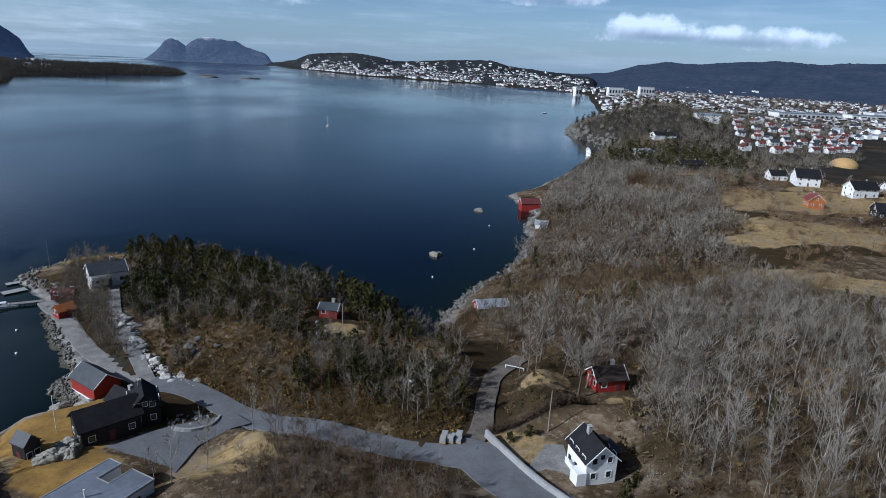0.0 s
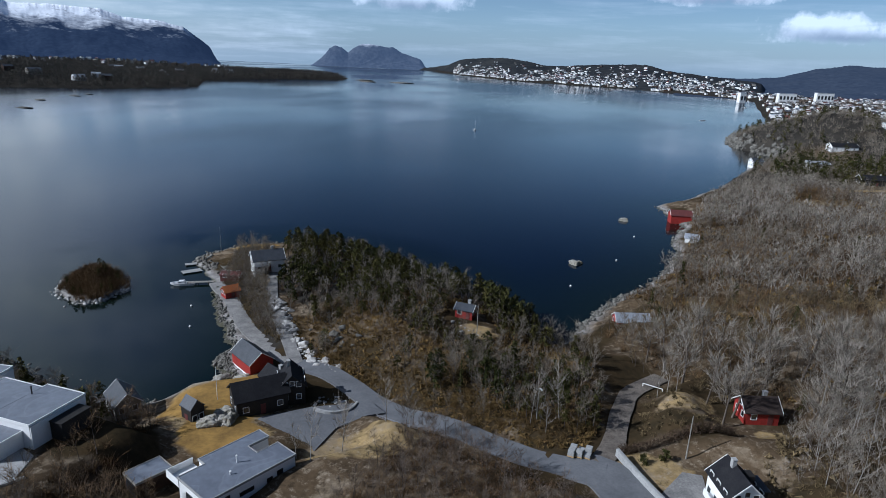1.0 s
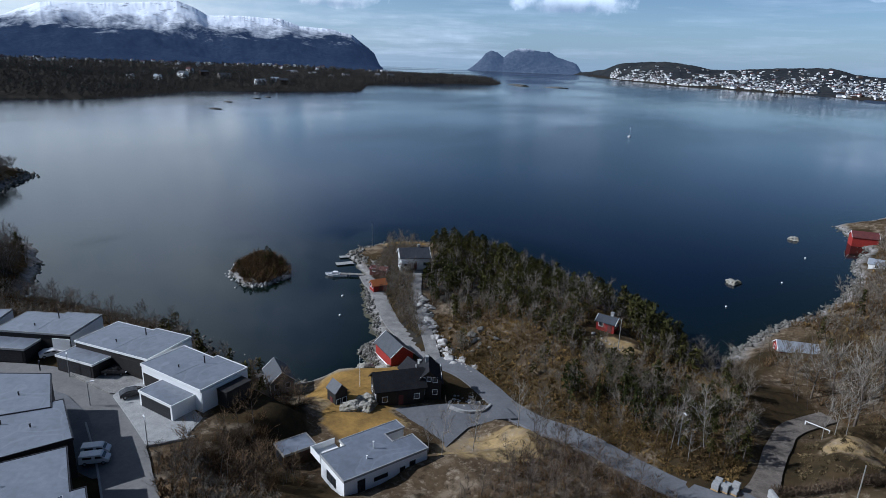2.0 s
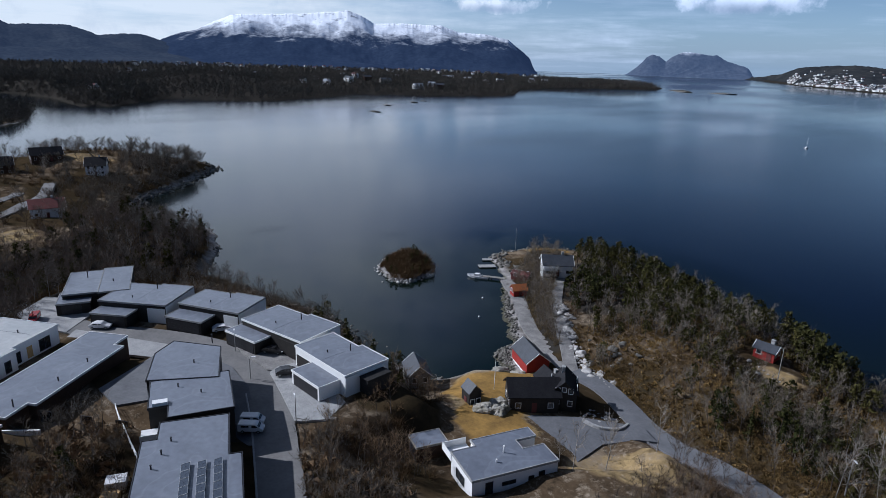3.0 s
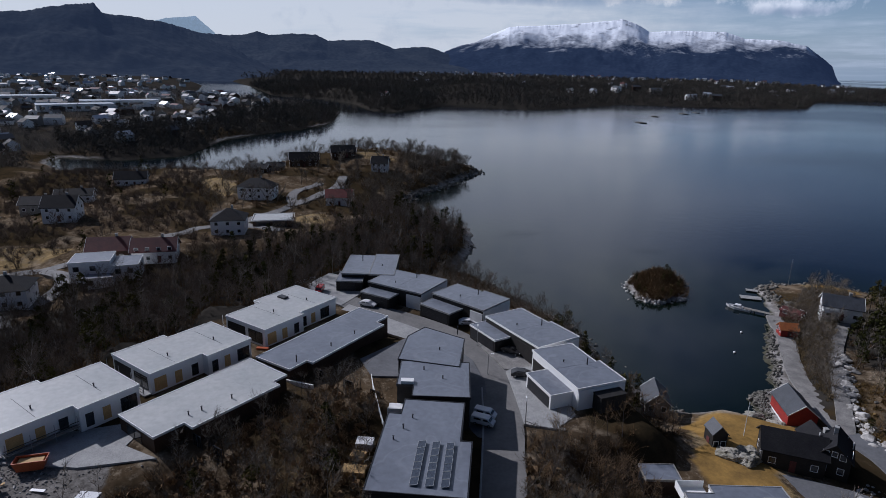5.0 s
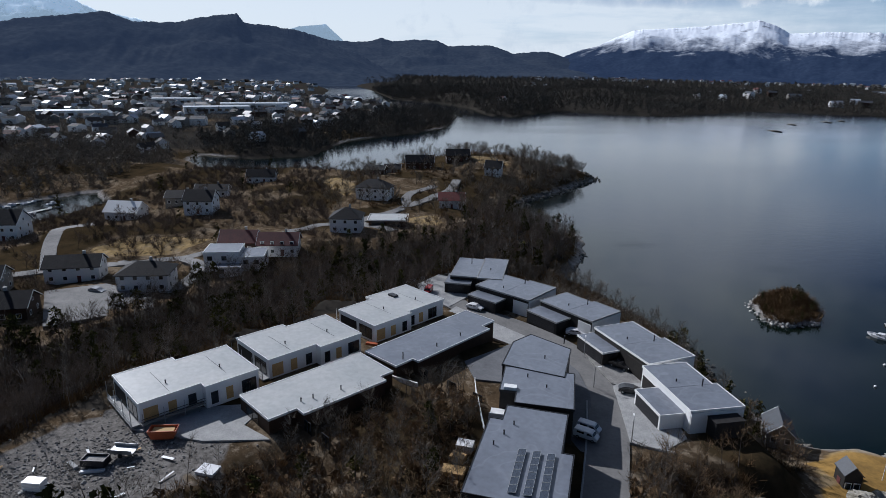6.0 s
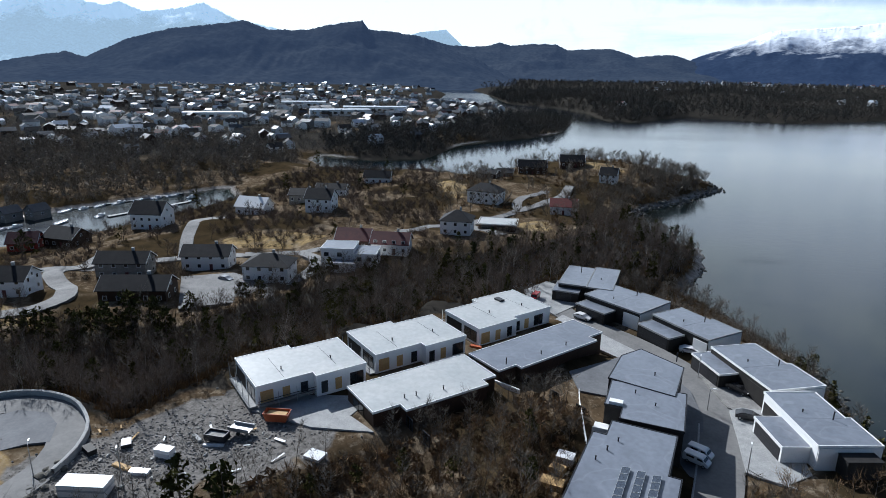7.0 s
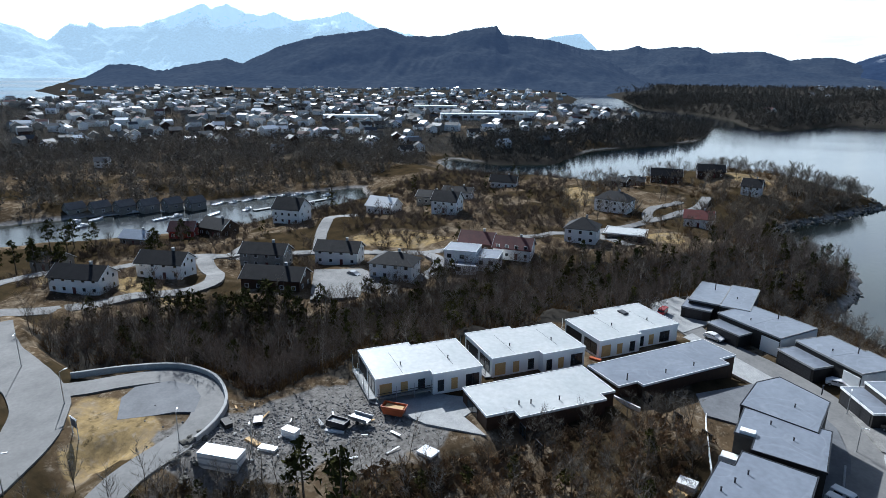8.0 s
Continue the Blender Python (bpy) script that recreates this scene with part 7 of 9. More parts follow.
stuff("roadside_scrub", "dry scrub below the road", "undergrowth", BUSH, scatter(BELOW_ROAD_WOOD, 1.8, 0.9, room=1.5), 0.6, 1.2, ("bark", "dry_bush"))
east = scatter(EAST_WOOD, 3.0, 0.96)
age = fbm(east[:, 0] / 26, east[:, 1] / 26, 3, 63) + 0.35 * fbm(east[:, 0] / 7, east[:, 1] / 7, 2, 64)
open_patch = fbm(east[:, 0] / 17, east[:, 1] / 17, 3, 66) < -0.27
far_part = inside(FAR_EAST, east[:, 0], east[:, 1])
for far_side, kinds in ((True, (FAR_BARE, FAR_BARE, FAR_BARE)), (False, (THICKET + BARE, BARE + SLIM, SLIM + SLIM + BARE))):
    here = (far_part == far_side) & ~open_patch
    where = "far" if far_side else "near"
    stuff("%s_shore_thicket" % where, "low brown leafless thicket along the shore", "thicket", kinds[0], east[here & (age < -0.1)], 0.55, 1.0, ("bark", "grey_twig" if far_side else "olive_twig"))
    stuff("%s_shore_wood" % where, "grey-brown leafless wood along the shore", "wood", kinds[1], east[here & (age >= -0.1) & (age < 0.1)], 0.65, 1.1, ("bark", "grey_twig"))
    stuff("%s_shore_tall_wood" % where, "tall pale leafless trees along the shore", "wood", kinds[2], east[here & (age >= 0.1)], 0.85, 1.3, ("bark", "twig"))
stuff("east_birches", "pale slender birches in the wood", "wood", SLIM, scatter([(40, 76), (37, 100), (60, 120), (95, 130), (118, 100), (100, 62), (55, 62)], 4.6, 0.75), 1.0, 1.6, ("birch", "twig"))
stuff("east_scrub", "brown undergrowth of the wood", "undergrowth", BUSH, scatter(EAST_WOOD, 3.2, 0.85), 0.8, 1.7, ("bark", "dry_bush"))
stuff("east_dry_grass", "dry straw-coloured tufts in the gaps of the wood", "undergrowth", TUFT, scatter(EAST_WOOD, 3.4, 0.6, 0.5), 0.8, 1.6, ("bark", "heather"))
stuff("east_spruces", "few dark spruces in the wood", "wood", SPRUCE, scatter(EAST_WOOD, 19, 0.6), 0.35, 0.8, ("bark", "needle"))
GARDEN = [(31, 78), (40, 74), (44, 92), (47, 111), (38, 108), (32, 97)]
stuff("garden_scrub", "dry scrub and tufts beside the white house", "undergrowth", BUSH + TUFT, scatter(GARDEN, 1.6, 0.85, 0.3), 0.5, 1.2, ("bark", "olive_twig"))
stuff("garden_thicket", "grey leafless trees beside the white house", "thicket", BARE + THICKET, scatter(GARDEN, 3.4, 0.8), 0.5, 0.95, ("bark", "twig"))
stuff("glade_scrub", "dry tufts in the glade", "undergrowth", TUFT + BUSH, scatter(GLADE, 1.5, 0.8), 0.4, 0.9, ("bark", "olive_twig"))
stuff("villa_thicket", "dark bare thicket on the slope below the villas", "thicket", THICKET + BARE, scatter(VILLA_SLOPE, 2.3, 0.95, room=0.6), 0.6, 1.0, ("bark", "brown_twig"))
STREET_SLOPE = [(-60, 37), (-66, 44), (-72, 51), (-71, 57), (-64, 51), (-58, 54), (-52, 56), (-48, 50), (-50, 40), (-54, 34)]
stuff("street_slope_thicket", "brown leafless thicket on the bank below the street", "thicket", THICKET + BARE, scatter(STREET_SLOPE, 2.0, 0.95, room=0.2, houses=False), 0.45, 0.8, ("bark", "grey_twig"))
stuff("street_slope_scrub", "brown scrub on the bank below the street", "undergrowth", BUSH + TUFT, scatter(STREET_SLOPE, 1.4, 0.95, room=0.2, houses=False), 0.7, 1.3, ("bark", "brown_twig"))
stuff("villa_scrub", "brown scrub on the slope", "undergrowth", BUSH, scatter(VILLA_SLOPE, 1.9, 0.9, room=0.4), 0.8, 1.4, ("bark", "dry_bush"))
stuff("knoll_thicket", "brown bare thicket on the knoll", "thicket", THICKET + BARE, scatter(KNOLL, 2.9, 0.85, room=0.5, plots=False), 0.45, 0.85, ("bark", "grey_twig"))
stuff("knoll_scrub", "red-brown scrub on the knoll", "undergrowth", BUSH + TUFT, scatter(KNOLL, 1.5, 0.95, room=0.4, plots=False), 0.7, 1.3, ("bark", "brown_twig"))
stuff("knoll_pines", "small dark pines on the knoll", "wood", PINE, scatter(KNOLL, 9, 0.5), 0.4, 0.8, ("bark", "needle"))
stuff("west_belt_wood", "dark leafless wood between the row houses and the village", "wood", BARE + SLIM, scatter(WEST_BELT, 2.7, 0.95, room=1.0), 0.6, 1.1, ("bark", "dark_twig"))
stuff("loop_bank_wood", "dark leafless young trees on the bank by the loop", "wood", SLIM + BARE, scatter(LOOP_BANK, 2.1, 0.95, room=1.6), 0.5, 0.95, ("bark", "dark_twig"))
stuff("loop_bank_scrub", "dark scrub on the bank by the loop", "undergrowth", BUSH, scatter(LOOP_BANK, 1.8, 0.9, room=1.6), 0.8, 1.4, ("bark", "dry_bush"))
stuff("west_belt_saplings", "pale saplings in the belt of wood", "wood", SLIM, scatter(WEST_BELT, 6.0, 0.7), 0.7, 1.15, ("birch", "grey_twig"))
stuff("west_belt_pines", "dark pines in the belt of wood", "wood", PINE + SPRUCE, scatter(WEST_BELT, 6.5, 0.6), 0.6, 1.1, ("bark", "needle"))
stuff("west_belt_scrub", "dark scrub under the belt of wood", "undergrowth", BUSH, scatter(WEST_BELT, 3.0, 0.9), 0.9, 1.6, ("bark", "dry_bush"))
VILLA_BACK = [(-178, 58), (-166, 62), (-150, 67), (-132, 77), (-114, 82), (-98, 81), (-90, 88), (-108, 93), (-125, 97), (-152, 95), (-178, 90)]
stuff("shore_thicket", "grey leafless thicket on the bank behind the villas", "thicket", BARE + THICKET, scatter(VILLA_BACK, 2.4, 0.95, room=0.5), 0.45, 0.8, ("bark", "grey_twig"))
stuff("shore_scrub", "brown scrub on the bank behind the villas", "undergrowth", BUSH, scatter(VILLA_BACK, 2.0, 0.9, room=0.5), 0.7, 1.3, ("bark", "dry_bush"))
stuff("shore_conifers", "dark shrubs on the shore below the villas", "wood", SPRUCE + PINE, scatter(SHORE_STRIP, 4.0, 0.8), 0.4, 0.75, ("bark", "needle"))
stuff("islet_scrub", "dense brown scrub and low pines on the islet", "undergrowth", BUSH, scatter(ISLET, 1.0, 0.95), 0.9, 1.6, ("bark", "dry_bush"))
stuff("islet_trees", "few low pines on the islet", "wood", PINE, scatter(ISLET, 4.0, 0.6), 0.25, 0.42, ("bark", "needle"))
stuff("front_thicket", "bare saplings beside the building site", "thicket", THICKET + SLIM, scatter(FRONT, 2.6, 0.85), 0.7, 1.0, ("bark", "twig"))
stuff("front_scrub", "brown scrub and dry tufts beside the site", "undergrowth", BUSH + TUFT, scatter(FRONT, 1.5, 0.9), 0.7, 1.3, ("bark", "olive_twig"))
stuff("front_pines", "young green pines beside the site", "wood", PINE, scatter(FRONT, 4.5, 0.6), 0.3, 0.6, ("bark", "needle"))
stuff("headland_wood", "mixed wood on the rocky headland", "wood", FAR_PINE, scatter(HEADLAND, 11.0, 0.6, 0.42), 0.6, 1.1, ("bark", "needle"))
stuff("headland_bare_wood", "leafless trees on the headland", "wood", PUFF, scatter(HEADLAND, 6.5, 0.9), 0.6, 1.0, ("bark", "grey_twig"))
CAPE = [(-245, 105), (-275, 112), (-318, 158), (-372, 196), (-378, 180), (-440, 146), (-420, 90), (-395, 50), (-300, 20), (-240, 20), (-225, 60)]
stuff("cape_trees", "bare trees scattered on the cape", "wood", CROWN, scatter(CAPE, 7.0, 0.7, 0.4), 0.7, 1.3, ("bark", "grey_twig"))
CAPE_TIP = [(-262, 92), (-276, 106), (-300, 128), (-320, 156), (-350, 188), (-368, 190), (-372, 160), (-350, 140), (-325, 128), (-300, 105), (-285, 92)]
stuff("cape_tip_wood", "dense dark leafless trees on the cape's tip", "wood", CROWN, scatter(CAPE_TIP, 4.2, 0.9), 0.7, 1.2, ("bark", "grey_twig"))
stuff("headland_pines", "dark pines round the black cabin", "wood", FAR_PINE, scatter([(112, 470), (140, 405), (190, 395), (215, 430), (190, 500), (150, 520)], 7.0, 0.75), 0.6, 1.1, ("bark", "needle"))
stuff("cape_scrub", "brown scrub on the cape", "undergrowth", BUSH, scatter(CAPE, 5.0, 0.7, 0.35), 1.0, 2.2, ("bark", "dry_bush"))
VILLAGE = [(-150, -150), (-200, -150), (-230, -120), (-330, -75), (-420, -30), (-410, 40), (-300, 20), (-200, 20), (-170, -40), (-140, -110)]
stuff("village_trees", "bare garden trees of the village", "wood", CROWN, scatter(VILLAGE, 7.0, 0.6, 0.33), 0.5, 1.0, ("bark", "dark_twig"))
stuff("village_scrub", "brown scrub and hedges of the village", "undergrowth", BUSH, scatter(VILLAGE, 3.2, 0.7, 0.36), 0.8, 2.0, ("bark", "dark_twig"))
stuff("village_pines", "dark pines of the village", "wood", FAR_PINE, scatter(VILLAGE, 26.0, 0.4), 0.6, 1.0, ("bark", "needle"))
LAGOON_BANK = [(-248, -225), (-264, -205), (-285, -175), (-320, -136), (-355, -96), (-420, -60), (-470, -70), (-540, -120), (-520, -260), (-400, -360), (-300, -330)]
stuff("lagoon_wood", "dark leafless wood beyond the lagoon", "wood", PUFF + PUFF + CANOPY, scatter(LAGOON_BANK, 4.6, 0.95, 0.3), 0.6, 1.1, ("bark", "grey_twig"))
INLET_BANK = [(-492, -50), (-468, -12), (-478, 28), (-566, 66), (-602, 106), (-630, 144), (-680, 188), (-815, 236), (-860, 220), (-760, 120), (-680, 60), (-600, 0), (-540, -60)]
stuff("inlet_wood", "dark wood along the inlet", "wood", PUFF + PUFF + CANOPY, scatter(INLET_BANK, 5.5, 0.97), 0.8, 1.35, ("bark", "far_wood"))
OUTER = [(-1600, 190), (-1210, 185), (-1116, 245), (-975, 262), (-835, 240), (-765, 310), (-850, 430), (-780, 545), (-860, 808), (-770, 935), (-715, 1097), (-880, 1390), (-890, 1620), (-735, 1844), (-850, 2010), (-1250, 2100), (-1500, 1500), (-1650, 700)]
stuff("outer_island_wood", "dark wood on the low island", "wood", CANOPY, scatter(OUTER, 11.0, 0.95), 0.9, 1.6, ("bark", "far_wood"))
OUTER_POINT = [(-1620, 215), (-1220, 200), (-1116, 255), (-975, 285), (-835, 262), (-780, 320), (-860, 410), (-1000, 450), (-1300, 450)]
stuff("outer_point_wood", "dark wood on the low island's point", "wood", CANOPY, scatter(OUTER_POINT, 10.0, 0.95, houses=False), 0.9, 1.7, ("bark", "far_wood"))
OUTER_BACK = [(-1500, 260), (-2700, 300), (-2700, 1500), (-1900, 2300), (-1250, 2100), (-1480, 1500), (-1600, 700)]
stuff("outer_back_wood", "tall dark wood on the low island's far side", "wood", CANOPY, scatter(OUTER_BACK, 32.0, 0.95, houses=False), 1.2, 2.0, ("bark", "far_wood"))
SUBURB = [(-430, -80), (-560, 20), (-700, 160), (-900, 220), (-1300, 60), (-1300, -700), (-1100, -900), (-700, -760), (-380, -420), (-300, -240)]
stuff("suburb_trees", "bare trees among the suburb's houses", "wood", PUFF, scatter(SUBURB, 9.0, 0.9, houses=False), 0.5, 1.15, ("bark", "twig"))
stuff("suburb_evergreens", "dark evergreens among the suburb's houses", "wood", CANOPY, scatter(SUBURB, 26.0, 0.8, houses=False), 0.5, 1.0, ("bark", "far_wood"))
EAST_FIELDS = [(140, 330), (230, 400), (330, 500), (420, 700), (520, 800), (640, 900), (500, 1100), (330, 900), (230, 700), (200, 480), (150, 430)]
stuff("eastern_trees", "trees between the eastern houses", "wood", PUFF, scatter(EAST_FIELDS, 7.5, 0.75), 0.6, 1.2, ("bark", "grey_twig"))
stuff("eastern_evergreens", "dark evergreens between the eastern houses", "wood", CANOPY, scatter(EAST_FIELDS, 19.0, 0.7, 0.4), 0.6, 1.1, ("bark", "needle"))

TOWN_EAST = [(300, 760), (420, 760), (900, 900), (1400, 1500), (900, 2000), (420, 1900), (340, 1400), (260, 1000)]
stuff("town_trees", "dark trees among the eastern town's houses", "wood", PUFF, scatter(TOWN_EAST, 20.0, 0.85), 0.9, 1.8, ("bark", "dark_twig"))

EAST_EDGE = [(104, 165), (150, 205), (230, 255), (262, 330), (235, 400), (150, 405), (142, 335), (122, 240)]
stuff("eastern_scrub", "bare brown bushes along the fields", "undergrowth", BUSH, scatter(EAST_EDGE, 4.2, 0.6, 0.46), 1.0, 2.2, ("bark", "brown_twig"))
stuff("eastern_field_trees", "bare grey trees along the fields", "wood", FAR_BARE, scatter(EAST_EDGE, 9.0, 0.5, 0.4), 0.5, 0.9, ("bark", "twig"))

# separate trees that stand out
trees("bare_tree", "tall spreading leafless tree with grey bark", "large bare trees", WIDE, [(x, y, height(x, y)) for x, y in
      ((27.5, 108), (30, 112.5), (41, 108), (43.5, 110), (45, 105), (22, 121), (20, 131), (24, 134), (30, 128), (37, 121), (47, 116), (50, 122), (16, 133), (28, 137), (40, 130), (26, 116), (33, 122), (44, 124))], 1.0, 1.4, ("bark", "twig"))
trees("birch", "slender pale birch without leaves", "birches", SLIM, [(x, y, height(x, y)) for x, y in
      ((17, 116), (18.5, 115), (20, 114.5), (-3, 97), (-6, 99), (-1, 101), (-30, 90), (-37, 88), (-26, 91), (-42, 80), (-38, 77), (-34, 80), (52, 84), (56, 88), (60, 82), (64, 90), (50, 92), (58, 96), (66, 98), (48, 88))], 0.8, 1.3, ("birch", "twig"))
trees("sapling", "thin bare sapling at the edge of the building site", "saplings", SLIM, [(x, y, height(x, y)) for x, y in
      ((-72, -34), (-70, -28), (-73, -22), (-75, -25), (-70, -20), (-76, -17), (-78, -14), (-80, -10), (-64, -44), (-62, -50), (-84, 0), (-86, 4), (-66, -58), (-60, -60), (-58, -54), (-70, -12), (-72, -8))], 0.6, 0.95, ("bark", "twig"))
trees("pine", "dark pine with a bare lower trunk", "pines by the village", PINE, [(x, y, height(x, y)) for x, y in
      ((-131, -86), (-128, -80), (-130, -76), (-126, -72), (-132, -70), (-127, -66), (-130, -62), (-125, -60), (-129, -56), (-132, -52), (-127, -48), (-134, -58), (-190, -160), (-194, -154), (-197, -148), (-188, -152), (-206, -120), (-167, -147), (-168, -143), (-168.5, -139), (-165, -145), (-160, -153), (-163, -150), (-171, -141), (-176, -112), (-67, -26), (-64, -20))], 0.95, 1.4, ("bark", "needle"))
trees("dark_pine", "tall dark pine at the end of the wooded hill", "hill pines", PINE, [(x, y, height(x, y)) for x, y in
      ((-21, 142), (-18.5, 140), (-16, 143), (-13.5, 141), (-19, 146), (-15, 147), (-22, 147), (-11.5, 145), (-17, 136.5), (-13, 137))], 0.9, 1.25, ("bark", "needle"))
trees("garden_shrub", "round dark evergreen garden shrub", "garden shrubs", [conifer(s, 1.9, 0.8, 20, 12, 0.05, 0.4) for s in (101, 102)], [(13.2, 93.2, height(13.2, 93.2)), (16.6, 94.6, height(16.6, 94.6)), (29.5, 80.5, height(29.5, 80.5)), (31.2, 82.0, height(31.2, 82.0)), (28.2, 77.5, height(28.2, 77.5))], 0.9, 1.1, ("bark", "needle"), "shrub")


# ---- stones ----
ROCKS = []
for seed in range(6):
    bm = bmesh.new()
    bmesh.ops.create_icosphere(bm, subdivisions=2, radius=1.0)
    for v in bm.verts:
        n = noise.noise(v.co * 0.9 + Vector((seed * 7.3, 0, 0))) * 0.5 + noise.noise(v.co * 2.4 + Vector((0, seed * 3.1, 0))) * 0.25
        v.co *= 1 + n
        v.co.z *= 0.7
    me = bpy.data.meshes.new("boulder")
    bm.to_mesh(me)
    bm.free()
    me.materials.append(M["rock"])
    ROCKS.append(me)
M["pale_rock"] = mat("pale_rock", (0.5, 0.485, 0.46), (0.22, 0.21, 0.195), 0.9, 0.8, bump=0.8, bump_scale=2, vary=0.4, spec=0.05)
M["mossy_rock"] = mat("mossy_rock", (0.42, 0.4, 0.36), (0.12, 0.108, 0.062), 0.95, 0.5, bump=0.9, bump_scale=3, spec=0.05)
M["rubble"] = mat("rubble", (0.3, 0.287, 0.27), (0.13, 0.124, 0.116), 0.9, 0.8, bump=0.8, bump_scale=3, vary=0.55, spec=0.05)
PALE = []
for me in ROCKS:
    c = me.copy()
    c.materials.clear()
    c.materials.append(M["pale_rock"])
    PALE.append(c)
rng = random.Random(21)


def rock_heap(name, label, line, count, wide, lo, hi, material="rock"):
    """Stones past counting along a line, joined."""
    rngn = np.random.default_rng(count)
    pts = np.array(line, float)
    k = rngn.integers(0, len(pts) - 1, count)
    u = rngn.uniform(0, 1, (count, 1))
    xy = pts[k] + (pts[k + 1] - pts[k]) * u + rngn.normal(size=(count, 2)) * wide
    z = np.maximum(ground(xy[:, 0], xy[:, 1])[0], -0.4)
    bm = bmesh.new(); bmesh.ops.create_icosphere(bm, subdivisions=1, radius=1.0)
    co0 = np.array([v.co for v in bm.verts]); tri0 = np.array([[v.index for v in f.verts] for f in bm.faces]); bm.free()
    r = lo + (hi - lo) * rngn.uniform(0, 1, (count, 1, 1)) ** 2
    co = co0[None] * r * (1 + rngn.normal(size=(count, len(co0), 1)) * 0.16) * rngn.uniform(0.55, 1.0, (count, 1, 3))
    co = co + np.concatenate([xy, z[:, None]], 1)[:, None, :]
    tri = tri0[None] + (np.arange(count) * len(co0))[:, None, None]
    me = raw_mesh(name, co.reshape(-1, 3), tri.reshape(-1, 3), smooth=False)
    me.materials.append(M[material])
    return tagged(new(name, me), label, "stones", kind="stuff")


def boulders(line, count, wide, lo, hi, label, group, meshes=ROCKS, sink=0.25):
    """Stones strewn along a line on the ground."""
    seg = [(Vector(a), Vector(b)) for a, b in zip(line, line[1:])]
    total = sum((b - a).length for a, b in seg)
    spots = []
    for k in range(count):
        d = rng.uniform(0, total)
        for a, b in seg:
            if d <= (b - a).length:
                break
            d -= (b - a).length
        p = a + (b - a).normalized() * d
        spots.append((p.x + rng.gauss(0, wide), p.y + rng.gauss(0, wide)))
    zs = ground(np.array([s[0] for s in spots]), np.array([s[1] for s in spots]))[0]
    for (x, y), z in zip(spots, zs):
        r = lo + (hi - lo) * rng.random() ** 2
        ob = new("boulder", rng.choice(meshes))
        ob.matrix_basis = pose(x, y, max(float(z), -0.5) + r * sink, 0, 0, rng.uniform(0, 360)) @ Matrix.Diagonal((r, r * rng.uniform(0.6, 1), r * rng.uniform(0.6, 1), 1))
        tagged(ob, label, "stone", group)


boulders([(-105, 153), (-98, 142.5), (-89, 132.5), (-81.5, 123), (-79, 115), (-75, 111)], 90, 0.9, 0.3, 0.75, "grey stone of the rubble shore", "rubble shore stones")
boulders([(-81, 145), (-75, 138), (-68, 129), (-61, 121), (-55, 116.5), (-51, 114)], 80, 0.8, 0.45, 1.35, "pale blasted rock beside the road", "roadside rocks", PALE)
boulders([(-146, 136), (-150, 144), (-149, 158), (-137, 154), (-128, 144), (-129, 134), (-134, 130), (-146, 136)], 28, 0.6, 0.5, 1.2, "grey rock rimming the islet", "islet rocks", PALE)
boulders([(-88, -20), (-84, -32), (-80, -42)], 70, 4.0, 0.15, 0.4, "broken grey blasting stone on the building site", "site stones", PALE)
boulders([(-60, 129), (-53, 123), (-47, 121)], 16, 1.4, 0.5, 1.3, "grey rock breaking through the wooded slope", "slope rocks")
boulders([(-33, 128), (-26, 132), (-20, 131)], 16, 1.6, 0.25, 0.7, "pale stone in the clearing round the cabin", "clearing stones", PALE)
boulders([(-82, -46), (-78, -48), (-72, -46)], 14, 1.2, 0.5, 1.0, "dark boulder beside the loop", "loop stones")
rock_heap("quay_rubble", "grey rubble along the quay's shore", [(-105, 153), (-98, 142.5), (-89, 132.5), (-81.5, 123), (-79, 115), (-75, 110.5), (-70, 107)], 900, 1.0, 0.15, 0.5)
rock_heap("road_rubble", "pale blasted stones beside the point road", [(-82, 146), (-75, 138), (-68, 129), (-61, 121), (-55, 116.5), (-50, 113.5)], 420, 0.8, 0.15, 0.5, "pale_rock")
rock_heap("point_rocks", "grey rocks on the point's shore", [(-108, 165), (-118, 170), (-126, 176), (-125, 186), (-116, 200), (-106, 203)], 260, 1.4, 0.3, 1.1)
rock_heap("east_shore_stones", "grey stones along the wooded shore", [(-2, 152), (3, 164), (6, 174), (9, 183), (14, 191), (22, 206), (30, 224), (34, 242), (36, 270), (43, 294), (40, 312), (34, 335)], 900, 1.3, 0.25, 1.0)
rock_heap("bay_rocks", "dark rocks below the new houses", [(-80, 94), (-91, 94), (-108, 96), (-125, 99.5), (-150, 97.5), (-176, 93), (-203, 111)], 420, 1.0, 0.3, 0.9)
rock_heap("cape_rocks", "rocks along the cape's shore", [(-260, 97), (-276, 110), (-296, 127), (-317, 157), (-347, 193), (-368, 197)], 500, 1.6, 0.5, 1.6)
rock_heap("islet_stones", "pale stones round the islet", [(-146, 136), (-150, 144), (-149, 158), (-137, 154), (-128, 144), (-129, 134), (-134, 130), (-146, 136)], 260, 0.7, 0.3, 0.9, "pale_rock")
rock_heap("headland_cliff", "bare rock at the foot of the headland", [(152, 793), (134, 700), (134, 652), (150, 621), (157, 593)], 420, 3.0, 1.0, 3.6)
rock_heap("site_rubble", "broken stone heaped on the building site", [(-90, -18), (-86, -28), (-82, -38), (-78, -45)], 5200, 4.9, 0.06, 0.27, "rubble")
OUTCROPS = []
